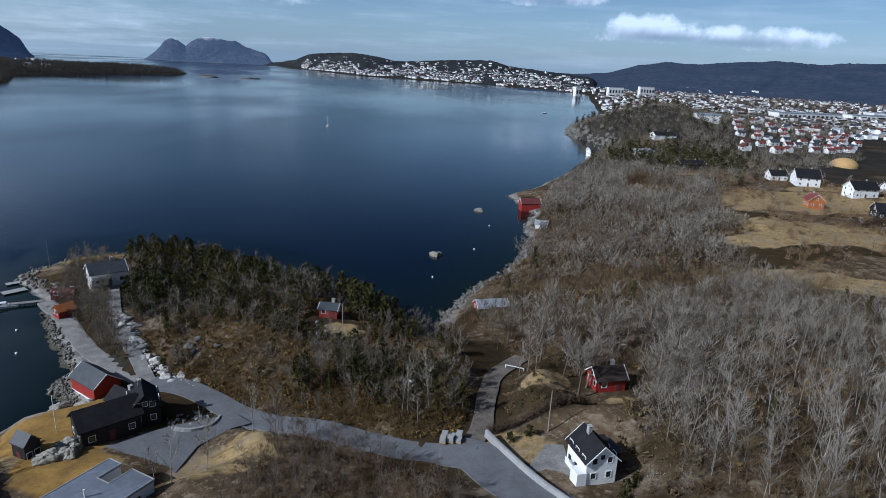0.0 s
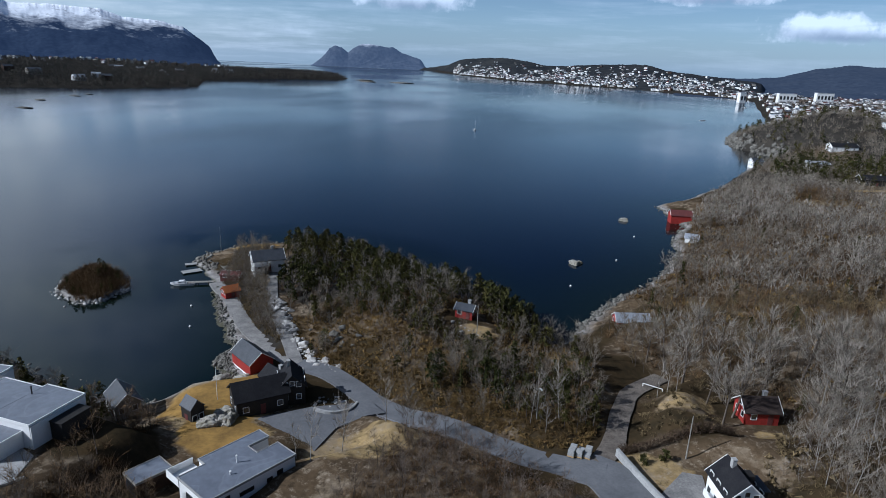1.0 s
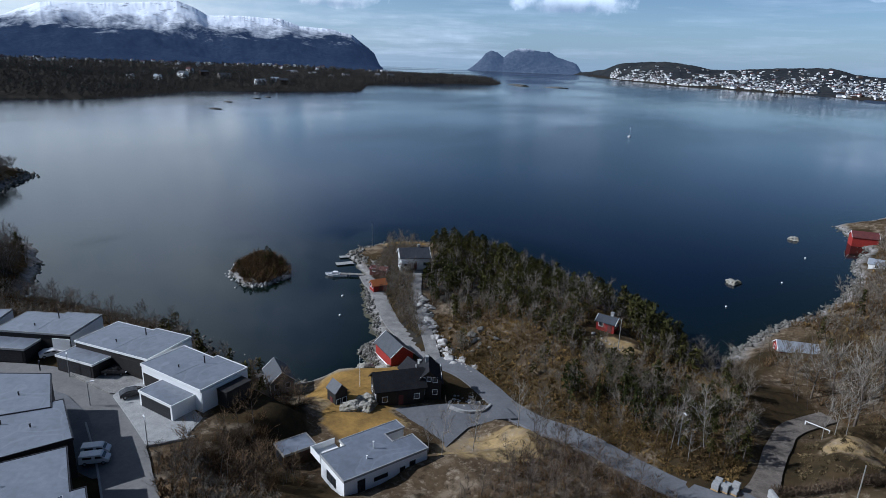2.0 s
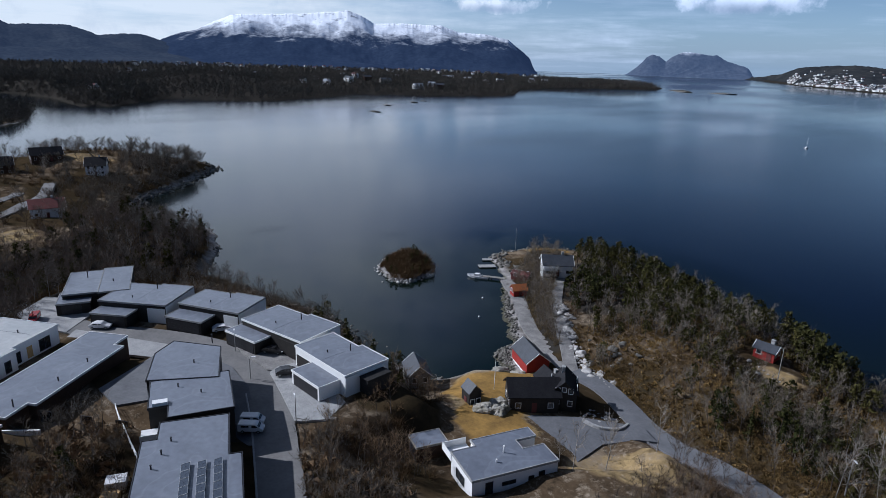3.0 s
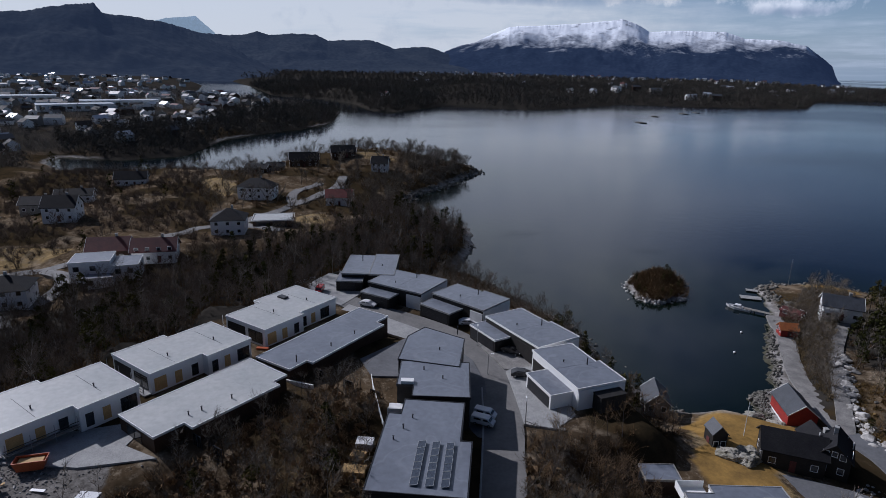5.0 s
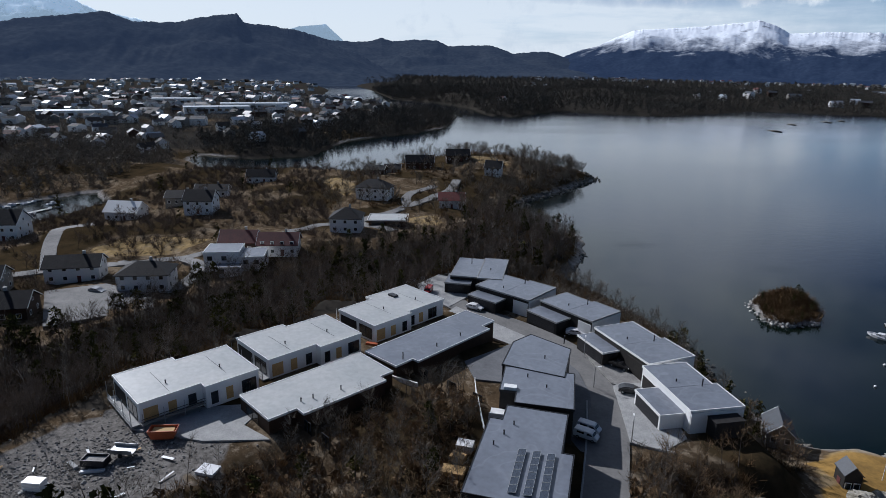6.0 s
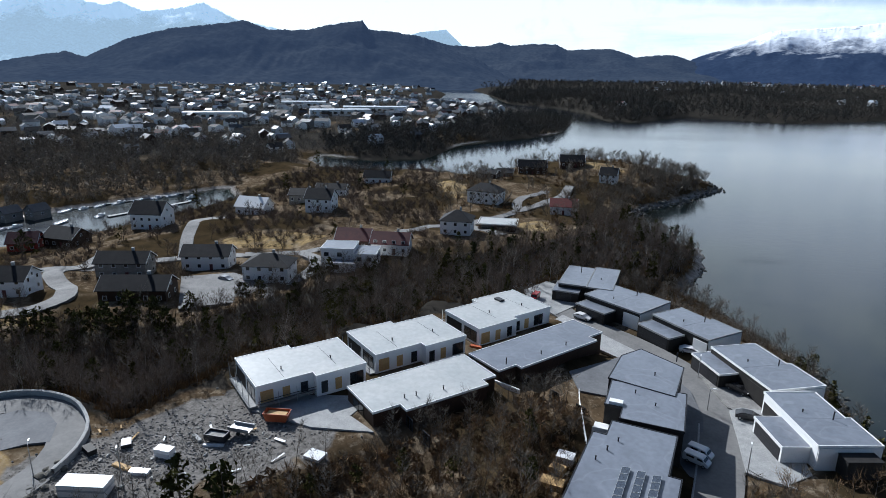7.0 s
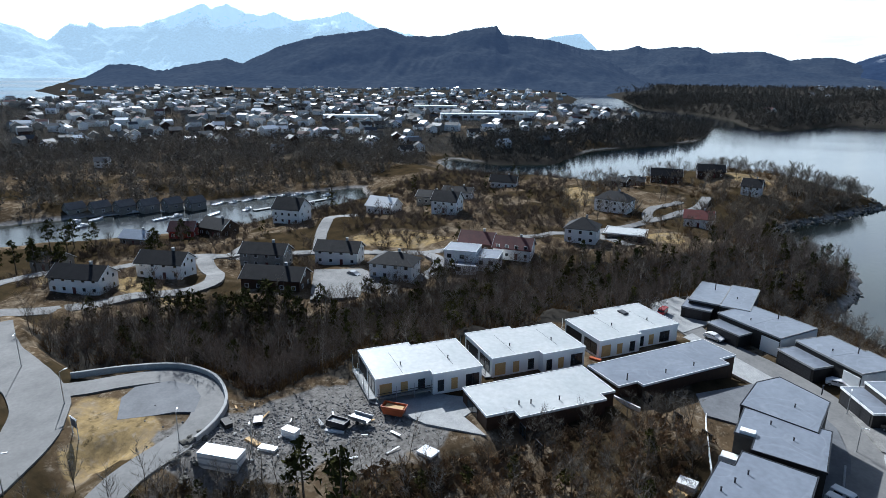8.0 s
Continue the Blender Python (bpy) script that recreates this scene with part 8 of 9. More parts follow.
for seed in range(3):
    bm = bmesh.new()
    bmesh.ops.create_icosphere(bm, subdivisions=4, radius=1.0)
    for v in bm.verts:
        p = v.co.copy()
        n = noise.noise(p * 1.1 + Vector((seed * 9.1, 0, 0))) * 0.45 + noise.noise(p * 2.7 + Vector((0, seed * 5.3, 0))) * 0.28 + noise.noise(p * 6.5) * 0.14 + noise.noise(p * 14) * 0.06
        v.co *= 1 + n
        v.co.z *= 0.62
    me = bpy.data.meshes.new("rock")
    bm.to_mesh(me)
    bm.free()
    me.materials.append(M["mossy_rock"])
    OUTCROPS.append(me)
for x, y, z, r, lab in ((-2.6, 220, 0.0, 2.6, "bare grey skerry with pale top in the bay"), (16.5, 297, 0.0, 2.6, "small rounded skerry near the boathouse"), (-61.2, 84.6, height(-61.2, 84.6) + 0.1, 2.2, "large pale rock outcrop on the lawn"), (-58.6, 86.0, height(-58.6, 86.0) + 0.1, 2.0, "mossy rock outcrop beside the house"), (-60.4, 88.4, height(-60.4, 88.4) + 0.1, 1.8, "rough rock at the back of the outcrop"), (-62.8, 83.0, 3.8, 1.6, "pale broken rock at the foot of the outcrop"),
                        (-72, 105.6, 0.6, 2.2, "flat shore rock by the lawn"), (-68, 106.5, 0.8, 2.4, "flat shore rock by the lawn")):
    ob = new("rock", OUTCROPS[int(abs(x) * 3) % 3])
    ob.matrix_basis = pose(x, y, z, 0, 0, rng.uniform(0, 360)) @ Matrix.Diagonal((r, r * 0.75, r * 0.8, 1))
    tagged(ob, lab, "rock")
for x, y, rx, ry in ((-726, 1902, 34, 16), (-584, 1852, 38, 12), (-680, 1815, 26, 5), (-610, 566, 11, 3), (-685, 660, 10, 4), (-714, 746, 12, 4), (-727, 785, 9, 3)):
    ob = new("skerry", ROCKS[2])
    ob.matrix_basis = pose(x, y, 0.2, 0, 0, rng.uniform(-10, 10)) @ Matrix.Diagonal((rx, ry, 4 if rx > 20 else 1.6, 1))
    tagged(ob, "low dark skerry out in the fjord", "skerry", "far skerries")


# ---- vehicles ----
PAINTS = {"white_paint": ((0.75, 0.75, 0.75), (0.68, 0.68, 0.69)), "black_paint": ((0.015, 0.015, 0.018), (0.022, 0.022, 0.025)), "red_paint": ((0.35, 0.02, 0.02), (0.28, 0.02, 0.02)), "grey_paint": ((0.3, 0.31, 0.33), (0.25, 0.26, 0.28))}
for k, (a, b) in PAINTS.items():
    M[k] = mat(k, a, b, 0.25, 0.6, spec=0.6, grain=0.04)
M["rubber"] = mat("rubber", (0.02, 0.02, 0.02), (0.03, 0.03, 0.03), 0.8, 3.0)


def side_prism(profile, y0, y1, inset=0.0):
    bm = bmesh.new()
    a = [bm.verts.new((x, y0, z)) for x, z in profile]
    b = [bm.verts.new((x, y1, z)) for x, z in profile]
    bm.faces.new(a), bm.faces.new(b[::-1])
    n = len(profile)
    for i in range(n):
        bm.faces.new((a[i], b[i], b[(i + 1) % n], a[(i + 1) % n]))
    bmesh.ops.bevel(bm, geom=bm.edges[:], offset=0.06, segments=2, affect="EDGES")
    return bm


def vehicle(label, x, y, z, turn, paint, van=False, scale=1.0, category="car"):
    v = thing("van" if van else "car", label, category, pose(x, y, z, 0, 0, turn) @ Matrix.Scale(scale, 4), "parked vehicles")
    if van:
        body = [(-2.3, 0.35), (2.2, 0.35), (2.25, 0.85), (1.75, 1.05), (1.1, 1.72), (0.9, 1.82), (-2.2, 1.82), (-2.32, 1.5)]
        glass = [(0.2, 1.12), (1.58, 1.12), (1.08, 1.62), (0.2, 1.66)]
        rear = [(-1.7, 1.15), (-0.2, 1.15), (-0.2, 1.65), (-1.7, 1.65)]
    else:
        body = [(-2.15, 0.3), (2.1, 0.3), (2.2, 0.7), (1.2, 0.92), (0.45, 1.38), (-1.1, 1.42), (-1.95, 1.0), (-2.2, 0.85)]
        glass = [(-0.1, 0.96), (1.0, 0.96), (0.42, 1.3), (-0.1, 1.33)]
        rear = [(-1.75, 0.98), (-0.25, 0.98), (-0.25, 1.33), (-1.08, 1.34)]
    b = part("body", side_prism(body, -0.88, 0.88), M[paint], v)
    for nm, g in (("front_window", glass), ("rear_window", rear)):
        part(nm, side_prism(g, -0.9, 0.9), M["glass"], v)
    if van:
        part("windscreen", boxes((1.42, 0, 1.38, 0.5, 1.5, 0.06)), M["glass"], v).matrix_basis = Matrix.Translation((1.42, 0, 1.38)) @ Matrix.Rotation(radians(45), 4, "Y") @ Matrix.Translation((-1.42, 0, -1.36))
    for wx in (-1.4, 1.4):
        for wy in (-0.82, 0.82):
            w = part("wheel", tube(bmesh.new(), (wx, wy - 0.1, 0.32), (wx, wy + 0.1, 0.32), 0.32, 0.32, 14), M["rubber"], v)
            part("rim", tube(bmesh.new(), (wx, wy - 0.115, 0.32), (wx, wy + 0.115, 0.32), 0.19, 0.19, 10), M["steel"], w)
    for wy in (-0.6, 0.6):
        part("headlight", boxes((2.17, wy, 0.68, 0.12, 0.36, 0.14)), M["white_trim"], v)
    return v


vehicle("white delivery van parked by the kerb", -79.0, 46.4, 10.1, 42, "white_paint", True, 0.88)
vehicle("white van with dark windows parked beside another", -80.9, 47.9, 10.08, 42, "white_paint", True, 0.85)
vehicle("black car parked on the pale forecourt", -90.6, 61.4, 10.12, 60, "black_paint")
vehicle("black car in the villa's carport", -87.4, 64.6, 10.12, 75, "black_paint")
vehicle("white car parked before the garage", -117.8, 63.8, 9.55, 65, "white_paint")
vehicle("white car parked by the dark house", -137.2, 46.0, 9.6, 45, "white_paint")
vehicle("dark car under the carport", -100.4, 65.0, 9.9, 30, "black_paint")
vehicle("grey car by the white house", -171.5, -47.0, max(height(-175, -45), height(-165, -44)) + 0.3, 60, "grey_paint")
vehicle("white pickup by the row houses", -131.5, 41.0, 9.63, 20, "white_paint")
vehicle("red loader on the turning place", -151, 37.5, 9.62, -30, "red_paint", True, 0.9, "loader")

# ---- poles, lamps, masts ----
def pole(name, label, x, y, h, lamp=0.0, turn=0.0, r=0.09, material="steel", z=None, group="street lamps"):
    p = thing(name, label, name.replace("_", " "), pose(x, y, height(x, y) if z is None else z, 0, 0, turn), group)
    part("shaft", tube(bmesh.new(), (0, 0, -0.5), (0, 0, h), r, r * 0.6), M[material], p)
    if lamp:
        part("arm", tube(bmesh.new(), (0, 0, h), (lamp, 0, h + 0.15), 0.05, 0.04), M[material], p)
        part("lamp_head", boxes((lamp + 0.25, 0, h + 0.15, 0.7, 0.22, 0.12)), M["white_trim"], p)
    return p


pole("street_lamp", "thin grey street lamp at the kerb", -76.3, 53.0, 4.6, 0.9, 150)
pole("street_lamp", "thin grey street lamp beside the garage", -107, 60.4, 4.6, 0.5, 150)
pole("street_lamp", "thin grey street lamp in the verge", -94.5, 56.0, 4.6, 0.5, 60)
pole("street_lamp", "tall grey lamp between road and loop", -84, -73, 6.0, 0.8, 160)
pole("street_lamp", "tall grey lamp beside the upper road", -62, -65, 6.0, 0.8, 120)
pole("street_lamp", "grey lamp inside the turning loop", -78, -49.6, 5.0, 0.8, 200)
pole("street_lamp", "grey lamp at the building site", -76, -37, 6.0, 0.6, 20)
pole("street_lamp", "lamp across the upper road", -95, -90, 7.0, 1.2, 30)
pole("street_lamp", "wooden lamp pole beside the shore road", -5, 100, 6.5, 0.5, -60, 0.12, "grey_wood")
pole("utility_pole", "pale wooden pole in the garden", 20, 96, 8.0, 0, 0, 0.13, "grey_wood", group="poles")
pole("utility_pole", "wooden pole at the edge of the wood", 44, 112, 9.0, 0, 0, 0.14, "grey_wood", group="poles")
pole("flagpole", "white flagpole on the lawn", -65, 93, 7.0, 0, 0, 0.07, "white_trim", group="poles")
pole("mast", "thin mast on the point", -121, 181, 9.0, 0, 0, 0.08, "steel", group="poles")
pole("utility_pole", "bare wooden pole on the hill", -22, 131, 7.0, 0, 0, 0.12, "grey_wood", group="poles")

# ---- jetty, boats, buoys ----
jetty = thing("jetty", "long narrow timber jetty on posts", "jetty", pose(-107, 158.6, 0.7, 0, 0, 206))
for k in range(28):
    part("plank", boxes((0.2 + k * 0.34, 0, 0, 0.3, 1.6, 0.08)), M["grey_wood"], jetty)
for k in range(4):
    for s in (-0.7, 0.7):
        part("post", boxes((0.6 + k * 2.9, s, -1.3, 0.18, 0.18, 2.6)), M["grey_wood"], jetty)
for x, y, turn, L, W in ((-121.2, 164.6, 50, 6.0, 3.0), (-124.6, 171.6, 45, 6.5, 2.2)):
    f = thing("floating_dock", "pale floating dock moored off the point", "dock", pose(x, y, 0.25, 0, 0, turn), "floating docks")
    for k in range(int(L / 0.5)):
        part("plank", boxes((-L / 2 + 0.25 + k * 0.5, 0, 0.1, 0.46, W, 0.08)), M["concrete"], f)
    part("float", boxes((0, 0, -0.15, L - 0.2, W - 0.2, 0.5)), M["rubber"], f)


def boat(label, x, y, turn, L=6.2, cabin=True, group="boats"):
    b = thing("boat", label, "boat", pose(x, y, 0.0, 0, 0, turn), group)
    bm = bmesh.new()
    rings = []
    for f, w, keel, top in ((-1, 0.85, -0.25, 0.62), (-0.4, 1.0, -0.35, 0.66), (0.2, 0.95, -0.35, 0.74), (0.7, 0.6, -0.2, 0.88), (1, 0.04, 0.25, 1.02)):
        x_, w = f * L / 2, w * L * 0.18
        rings.append([bm.verts.new(p) for p in ((x_, 0, keel), (x_, w * 0.8, keel + 0.25), (x_, w, top), (x_, w * 0.85, top), (x_, w * 0.7, top - 0.3), (x_, -w * 0.7, top - 0.3), (x_, -w * 0.85, top), (x_, -w, top), (x_, -w * 0.8, keel + 0.25))])
    for a, c in zip(rings, rings[1:]):
        for i in range(9):
            bm.faces.new((a[i], a[(i + 1) % 9], c[(i + 1) % 9], c[i]))
    bm.faces.new(rings[0]), bm.faces.new(rings[-1][::-1])
    part("hull", bm, M["white_paint"], b)
    if cabin:
        part("cabin", side_prism([(-0.9, 0.5), (1.5, 0.6), (1.0, 1.35), (-0.7, 1.45)], -0.75, 0.75), M["white_paint"], b)
        part("windscreen", side_prism([(0.1, 0.95), (1.32, 0.95), (0.98, 1.25), (0.1, 1.3)], -0.78, 0.78), M["glass"], b)
    return b


boat("white cabin motorboat moored at the jetty", -116.6, 153.6, 205, 7.0)
boat("small white sailing boat out on the fjord", -126, 656, 80, 7.0)
boat("small white boat far out", 150, 1010, 20, 9.0)
boat("white work boat in the far bay", 300, 1480, 20, 10.0)
pole("mast", "thin mast of the little sailing boat", -126, 656, 9.0, 0, 0, 0.12, "white_trim", 0.6, "poles")
lagoon_spots = [(-272, -182), (-276, -176), (-281, -170), (-286, -164), (-292, -158), (-298, -152), (-303, -146), (-309, -141), (-316, -135), (-322, -128), (-328, -121), (-334, -115), (-330, -104), (-322, -100), (-312, -112), (-300, -122), (-288, -132), (-276, -143),
                (-250, -196), (-256, -190), (-244, -188), (-296, -112), (-306, -106), (-262, -162), (-268, -158)]
for k, (x, y) in enumerate(lagoon_spots):
    boat("small white boat moored in the lagoon", x, y, 140 + (k * 37) % 40, 6.0 + k % 3, k % 2 == 0, "lagoon boats")
for (x0, y0), (x1, y1) in (((-262, -192), (-340, -112)), ((-286, -128), (-318, -102))):
    L, t = math.hypot(x1 - x0, y1 - y0), math.degrees(math.atan2(y1 - y0, x1 - x0))
    f = thing("floating_dock", "long pale floating dock in the lagoon", "dock", pose((x0 + x1) / 2, (y0 + y1) / 2, 0.3, 0, 0, t), "floating docks")
    part("deck", boxes((0, 0, 0.1, L, 2.4, 0.2)), M["concrete"], f)
    part("float", boxes((0, 0, -0.2, L, 2.0, 0.4)), M["rubber"], f)
for x, y in ((-3, 195), (20, 268), (-96, 128), (-104, 140), (12, 230)):
    b = thing("buoy", "small pale mooring buoy", "buoy", pose(x, y, 0.1), "buoys")
    bm = bmesh.new(); bmesh.ops.create_uvsphere(bm, u_segments=10, v_segments=6, radius=0.35); part("float", bm, M["white_trim"], b)
    part("ring", tube(bmesh.new(), (0, 0, 0.3), (0, 0, 0.5), 0.06), M["steel"], b)

# ---- garden, site and roadside things ----
M["hedge"] = mat("hedge", (0.085, 0.055, 0.035), (0.05, 0.034, 0.02), 0.9, 0.5, bump=0.9, bump_scale=4, vary=0.2)


def hedge(label, a, b, h, w):
    d = Vector(b) - Vector(a)
    n = int(d.length / 0.5)
    rngh = np.random.default_rng(n)
    co, tri = [], []
    for k in range(n * 60):
        u, t = rngh.uniform(0, 1), rngh.uniform(0, 1)
        p = np.array([a[0] + d.x * u, a[1] + d.y * u, 0]) + np.array([rngh.normal() * w * 0.3, rngh.normal() * w * 0.3, 0])
        p[2] = t * h
        sliver(co, tri, p, p + np.array([rngh.normal() * 0.25, rngh.normal() * 0.25, rngh.uniform(0.2, 0.6)]), 0.12, rngh)
    co = np.array(co)
    co[:, 2] += ground(co[:, 0], co[:, 1])[0]
    me = raw_mesh("hedge", co, np.array(tri), smooth=False)
    me.materials.append(M["hedge"])
    return tagged(new("hedge", me), label, "hedge")


hedge("clipped leafless brown hedge along the garden", (9.5, 95.5), (29, 105), 1.5, 1.2)
hedge("long clipped dark hedge by the field", (173, 266), (197, 271), 2.4, 2.5)
stack_r = random.Random(9)
for k, (dx, dy, n) in enumerate(((0, 0, 2), (1.3, 0.2, 2), (2.6, 0.3, 1), (0.3, 1.3, 2), (1.6, 1.5, 1), (2.8, 1.6, 2))):
    x, y = 1.6 + dx, 91.6 + dy
    s = thing("pallet_stack", "stack of pale wrapped paving blocks on pallets", "pallet", pose(x, y, 6.75, 0, 0, -12 + stack_r.uniform(-4, 4)), "pallets by the road")
    part("pallet", boxes((0, 0, 0.08, 1.1, 1.1, 0.15)), M["raw_wood"], s)
    for j in range(n):
        part("block_layer", boxes((0, 0, 0.42 + j * 0.5, 1.02, 1.02, 0.46)), M["concrete"], s)
boom = thing("road_barrier", "white boom barrier across the dirt track", "barrier", pose(15, 122.4, height(15, 122.4), 0, 0, -20))
part("boom", boxes((1.8, 0, 1.0, 4.2, 0.12, 0.14)), M["white_trim"], boom)
for xx in (-0.2, 3.8):
    part("post", boxes((xx, 0, 0.4, 0.15, 0.15, 1.3)), M["white_trim"], boom)

hut = thing("site_hut", "long white site container with blue stripes", "container", pose(-74.8, -41.2, height(-74.8, -41.2) - 0.05, 0, 0, 83))
part("body", boxes((0, 0, 1.2, 6.4, 2.5, 2.5)), M["white_paint"], hut)
M["pale_teal"] = mat("pale_teal", (0.42, 0.54, 0.56), (0.36, 0.47, 0.5), 0.4, 0.8)
part("roof", boxes((0, 0.62, 2.5, 6.5, 1.3, 0.14)), M["white_trim"], hut)
part("roof_panel", boxes((0, -0.66, 2.47, 6.5, 1.26, 0.14)), M["pale_teal"], hut, "pale teal roof panel")
for zz in (0.6, 1.7):
    part("stripe", boxes((0, 0, zz, 6.44, 2.54, 0.35)), M["metal_roof"], hut)
M["orange_paint"] = mat("orange_paint", (0.42, 0.1, 0.03), (0.33, 0.08, 0.03), 0.5, 0.8)
skip = thing("skip", "rusty orange waste skip beside the row house", "skip", pose(-90.5, -18.6, 12.95, 0, 0, 80))
bm = bmesh.new()
outer = [bm.verts.new(p) for p in ((-1.6, -0.9, 0), (1.6, -0.9, 0), (1.6, 0.9, 0), (-1.6, 0.9, 0), (-2.1, -1, 1.4), (2.1, -1, 1.4), (2.1, 1, 1.4), (-2.1, 1, 1.4))]
inner = [bm.verts.new(p) for p in ((-1.5, -0.8, 0.15), (1.5, -0.8, 0.15), (1.5, 0.8, 0.15), (-1.5, 0.8, 0.15), (-2.0, -0.9, 1.4), (2.0, -0.9, 1.4), (2.0, 0.9, 1.4), (-2.0, 0.9, 1.4))]
bm.faces.new(outer[:4][::-1]), bm.faces.new(inner[:4])
for i in range(4):
    j = (i + 1) % 4
    bm.faces.new((outer[i], outer[j], outer[j + 4], outer[i + 4])), bm.faces.new((inner[j], inner[i], inner[i + 4], inner[j + 4])), bm.faces.new((outer[i + 4], outer[j + 4], inner[j + 4], inner[i + 4]))
part("body", bm, M["orange_paint"], skip)
part("rubble", boxes((0, 0, 0.8, 3.2, 1.6, 0.6)), M["raw_wood"], skip)
open_skip = thing("skip", "dark open skip filled with rubble on the site", "skip", pose(-85.5, -26.8, 12.9, 0, 0, 72))
part("body", rim(bmesh.new(), rect(-1.7, -0.9, 1.7, 0.9), rect(-1.6, -0.8, 1.6, 0.8), 0.0, 1.1), M["dark_metal"], open_skip)
part("rubble", boxes((0, 0, 0.4, 3.1, 1.5, 0.7)), M["pale_rock"], open_skip)
trailer_ = thing("trailer", "flat site trailer with steel sides", "trailer", pose(-87, -23.5, 12.9, 0, 0, 70))
part("bed", boxes((0, 0, 0.7, 3.6, 1.8, 0.15)), M["steel"], trailer_)
for s in (-0.9, 0.9):
    part("side", boxes((0, s, 1.0, 3.6, 0.06, 0.5)), M["steel"], trailer_)
    part("wheel", tube(bmesh.new(), (0, s - 0.1, 0.33), (0, s + 0.1, 0.33), 0.33, 0.33, 12), M["rubber"], trailer_)
for k, (x, y, turn, L, W, h, m_, lab) in enumerate(((-82, -33.4, 70, 2.6, 1.4, 1.3, "white_paint", "white crate on the building site"), (-78, -35.5, 80, 2.8, 1.1, 0.5, "white_paint", "stack of white boards on the rubble"),
        (-80.5, -11.5, 60, 2.8, 2.2, 0.4, "white_paint", "white tarpaulin over building boards"), (-84, -27, 85, 3.2, 0.5, 0.3, "white_paint", "pale roof sheets on the rubble"), (-79.5, -38.5, 60, 3.0, 0.8, 0.35, "raw_wood", "pile of fresh timber on the site"),
        (-86, -30, 40, 2.2, 0.6, 0.4, "concrete", "grey concrete edging stones on the site"), (-85, -40, 20, 2.0, 1.4, 0.7, "dark_metal", "dark steel tool box"), (-83.4, -44.6, 45, 2.4, 1.2, 0.8, "black_wood", "black covered pile by the loop"),
        (-64.5, 27.5, 60, 2.4, 1.6, 0.7, "white_paint", "white covered pile behind the solar house"), (-80.5, 36.5, 60, 2.2, 1.4, 0.8, "raw_wood", "pale timber crate behind the house"), (-83.2, 33.5, 50, 1.8, 1.2, 0.7, "raw_wood", "pale timber crate with a cover"),
        (-100.4, 20.6, 46, 5.6, 0.3, 0.9, "white_trim", "long white beam on trestles"), (-79.2, 25.8, 60, 2.6, 2.0, 1.3, "white_paint", "pale wrapped crates behind the solar house"), (-77.0, 24.0, 50, 2.2, 1.6, 0.9, "raw_wood", "stack of fresh planks behind the solar house"), (-74.0, 22.4, 60, 3.4, 2.0, 0.8, "raw_wood", "pale timber pile on the bank"), (-66, 88, 20, 2.2, 1.4, 0.35, "grey_wood", "low wooden sandbox on the lawn"), (-146, 38, 30, 2.2, 1.2, 0.6, "white_paint", "white packed building material"),
        (-116, 17, 60, 2.4, 0.8, 0.4, "orange_paint", "orange tarpaulin between the rows"))):
    z = float(ground(np.array([x]), np.array([y]))[0][0])
    s = thing("pile", lab, "building material", pose(x, y, z, 0, 0, turn), "site piles")
    n = 3
    for j in range(n):
        part("layer", boxes((0.04 * (j % 2), 0.03 * j, h * (j + 0.5) / n, L, W, h / n - 0.02)), M[m_], s)
site_rng = random.Random(31)
for k in range(15):
    x, y = site_rng.uniform(-90, -76), site_rng.uniform(-46, -16)
    b = new("board", None)
    b.matrix_basis = pose(x, y, height(x, y) + 0.15, site_rng.uniform(-6, 6), site_rng.uniform(-8, 8), site_rng.uniform(0, 180))
    tagged(b, "loose building board lying on the rubble", "board", "loose boards")
    part("plank", boxes((0, 0, 0.1, site_rng.uniform(0.8, 2.4), site_rng.uniform(0.15, 0.5), 0.06)), M[site_rng.choice(("white_trim", "raw_wood", "concrete", "metal_roof", "white_trim"))], b)
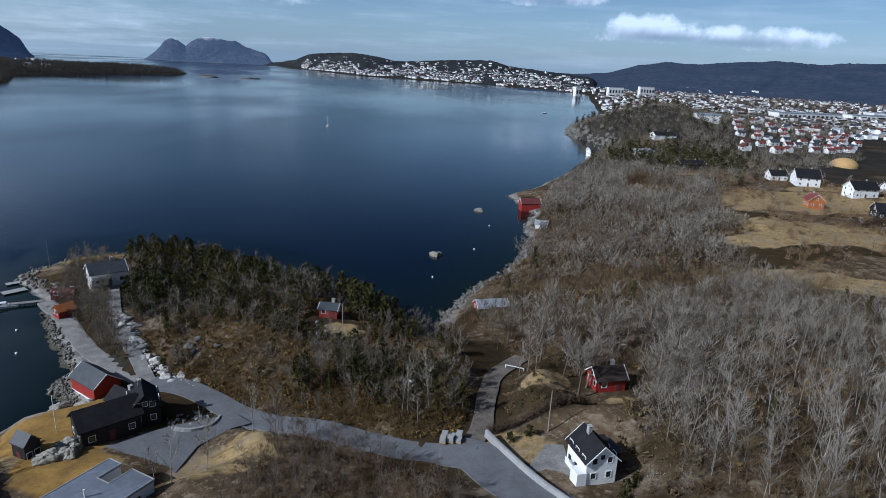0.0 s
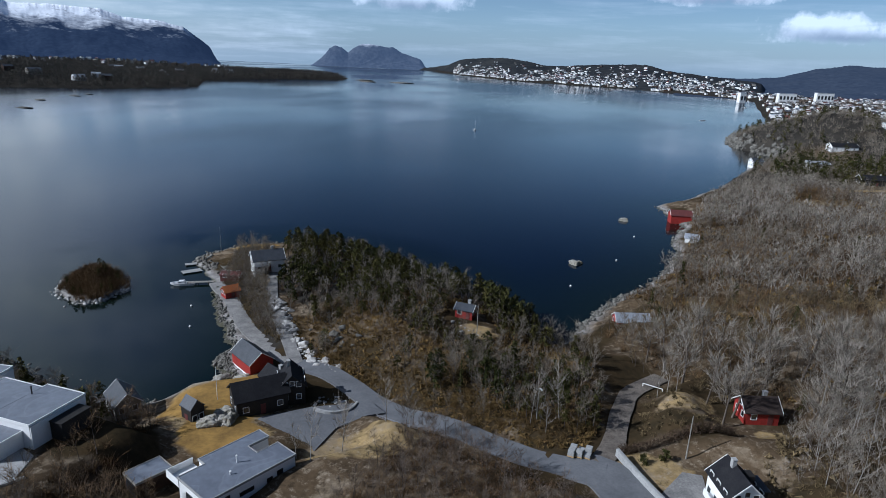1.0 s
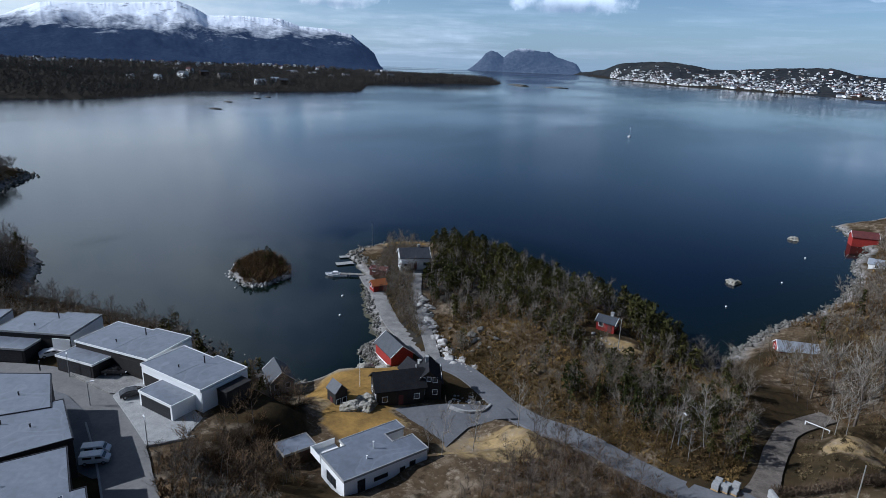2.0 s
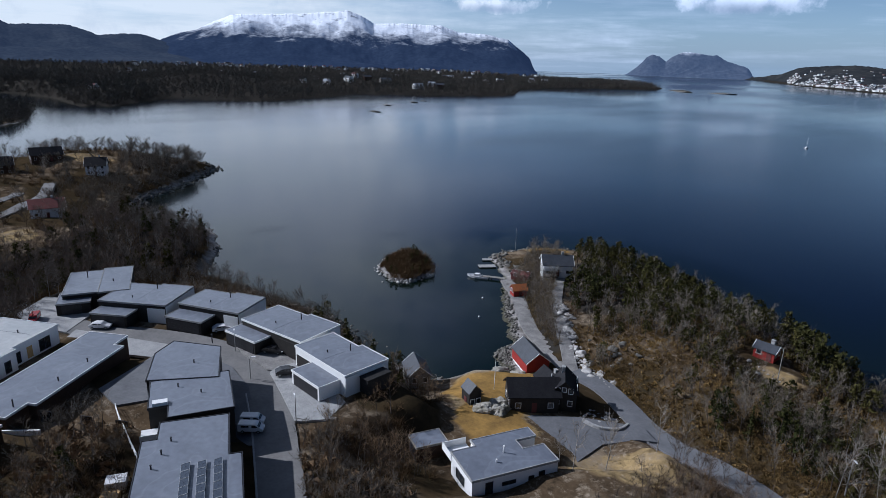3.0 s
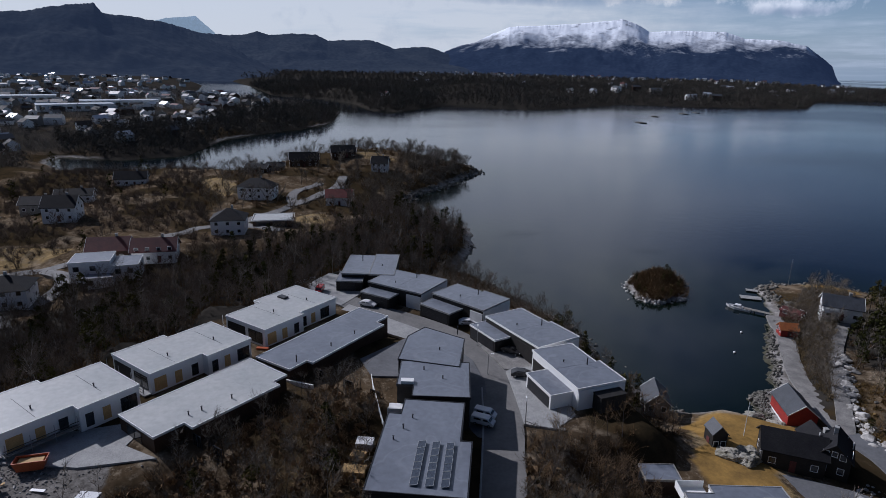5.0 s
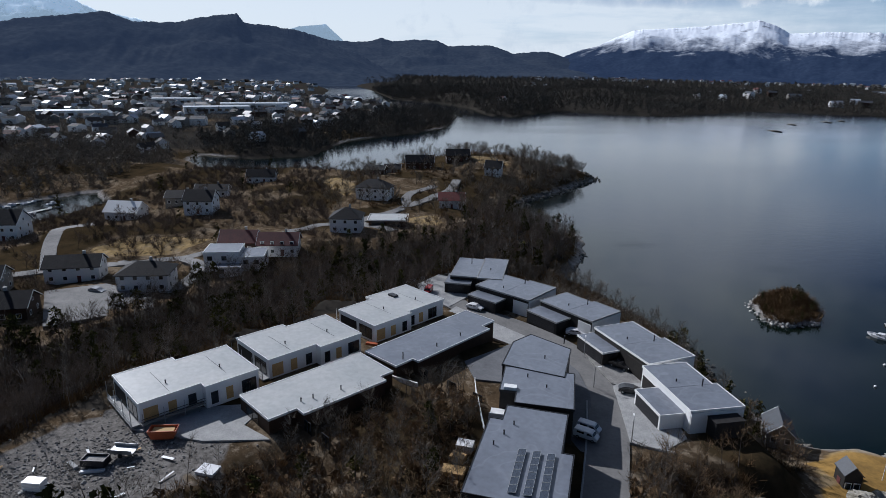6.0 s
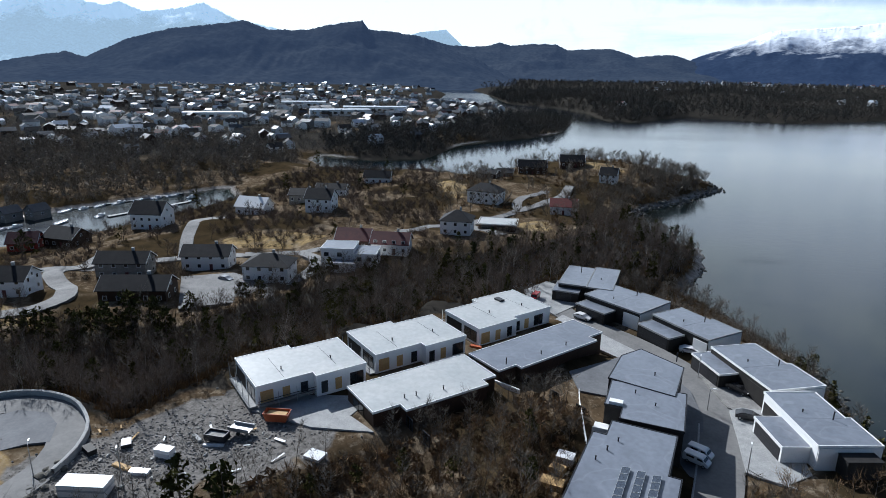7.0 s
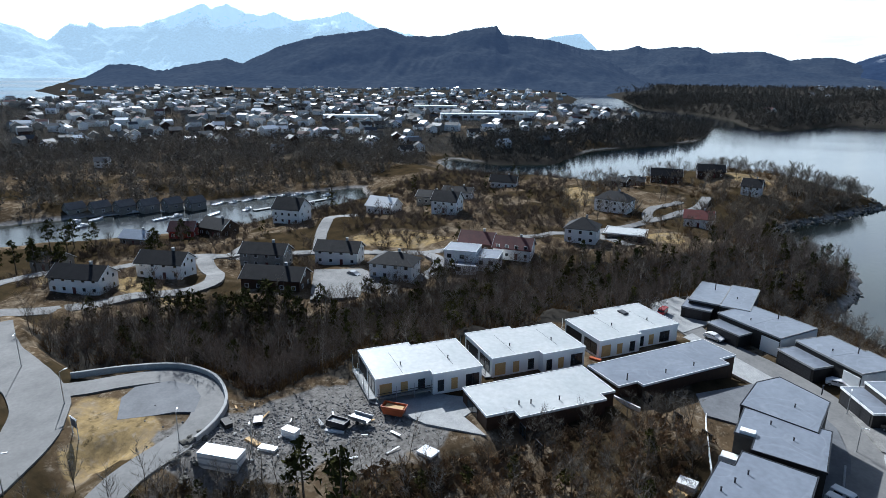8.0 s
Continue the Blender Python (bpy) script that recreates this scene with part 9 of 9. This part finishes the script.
sign = thing("road_sign", "triangular white framed board beside the road", "sign", pose(-76.5, -65.5, 14.0, 0, 0, 60))
part("board", boxes((0, 0, 1.6, 2.0, 0.08, 1.5)), M["slate"], sign)
part("frame", rim(bmesh.new(), rect(-1.1, -0.1, 1.1, 0.1), rect(-0.98, -0.06, 0.98, 0.06), 2.3, 2.45), M["white_trim"], sign)
for xx in (-0.9, 0.9):
    part("post", boxes((xx, 0, 0.6, 0.1, 0.1, 3.2)), M["white_trim"], sign)


def fence(label, pts, h=1.0, gap=1.6, material="white_trim"):
    f = thing("fence", label, "fence", pose(0, 0, 0), "fences")
    line = smooth_line([(x, y, 0) for x, y in pts], gap)
    zs = ground(np.array([p.x for p in line]), np.array([p.y for p in line]))[0]
    zs = np.convolve(np.pad(zs, 2, mode="edge"), np.ones(5) / 5, mode="valid")
    for i, p in enumerate(line):
        part("post", boxes((p.x, p.y, float(zs[i]) + h / 2 - 0.1, 0.1, 0.1, h + 0.2)), M[material], f)
        if i:
            q = line[i - 1]
            for k in (0.35, 0.7, 1.0):
                part("rail", tube(bmesh.new(), (q.x, q.y, float(zs[i - 1]) + h * k), (p.x, p.y, float(zs[i]) + h * k), 0.05, 0.05, 4), M[material], f)
    return f


fence("white railing round the lookout by the turning place", [(-142, 35), (-148, 32), (-156, 31), (-163, 34), (-166, 40)])
fence("pale wooden fence behind the dark houses", [(-98.6, 33.6), (-94, 32.4), (-88, 31), (-83, 30.2)], 1.1, 1.2)
ribbon("yard_wall", [(-46, 95.2, 4.75), (-43.6, 94.9, 4.7), (-41.6, 95.5, 4.6), (-39.6, 97.6, 4.5), (-39.4, 100.4, 4.3)], 0.22, "concrete", "low curved stone wall at the edge of the yard", 1.0, 0.1, "wall")
boulders([(-47, 99), (-44, 98.5), (-42.5, 101), (-45, 103)], 30, 1.2, 0.2, 0.6, "pale stone in the dry patch beside the yard", "yard stones", PALE)
fence("grey guard rail along the lower road", [(-36, 98.2), (-30, 96), (-24, 94.6), (-18, 92.6)], 0.6, 2.0, "dark_metal")
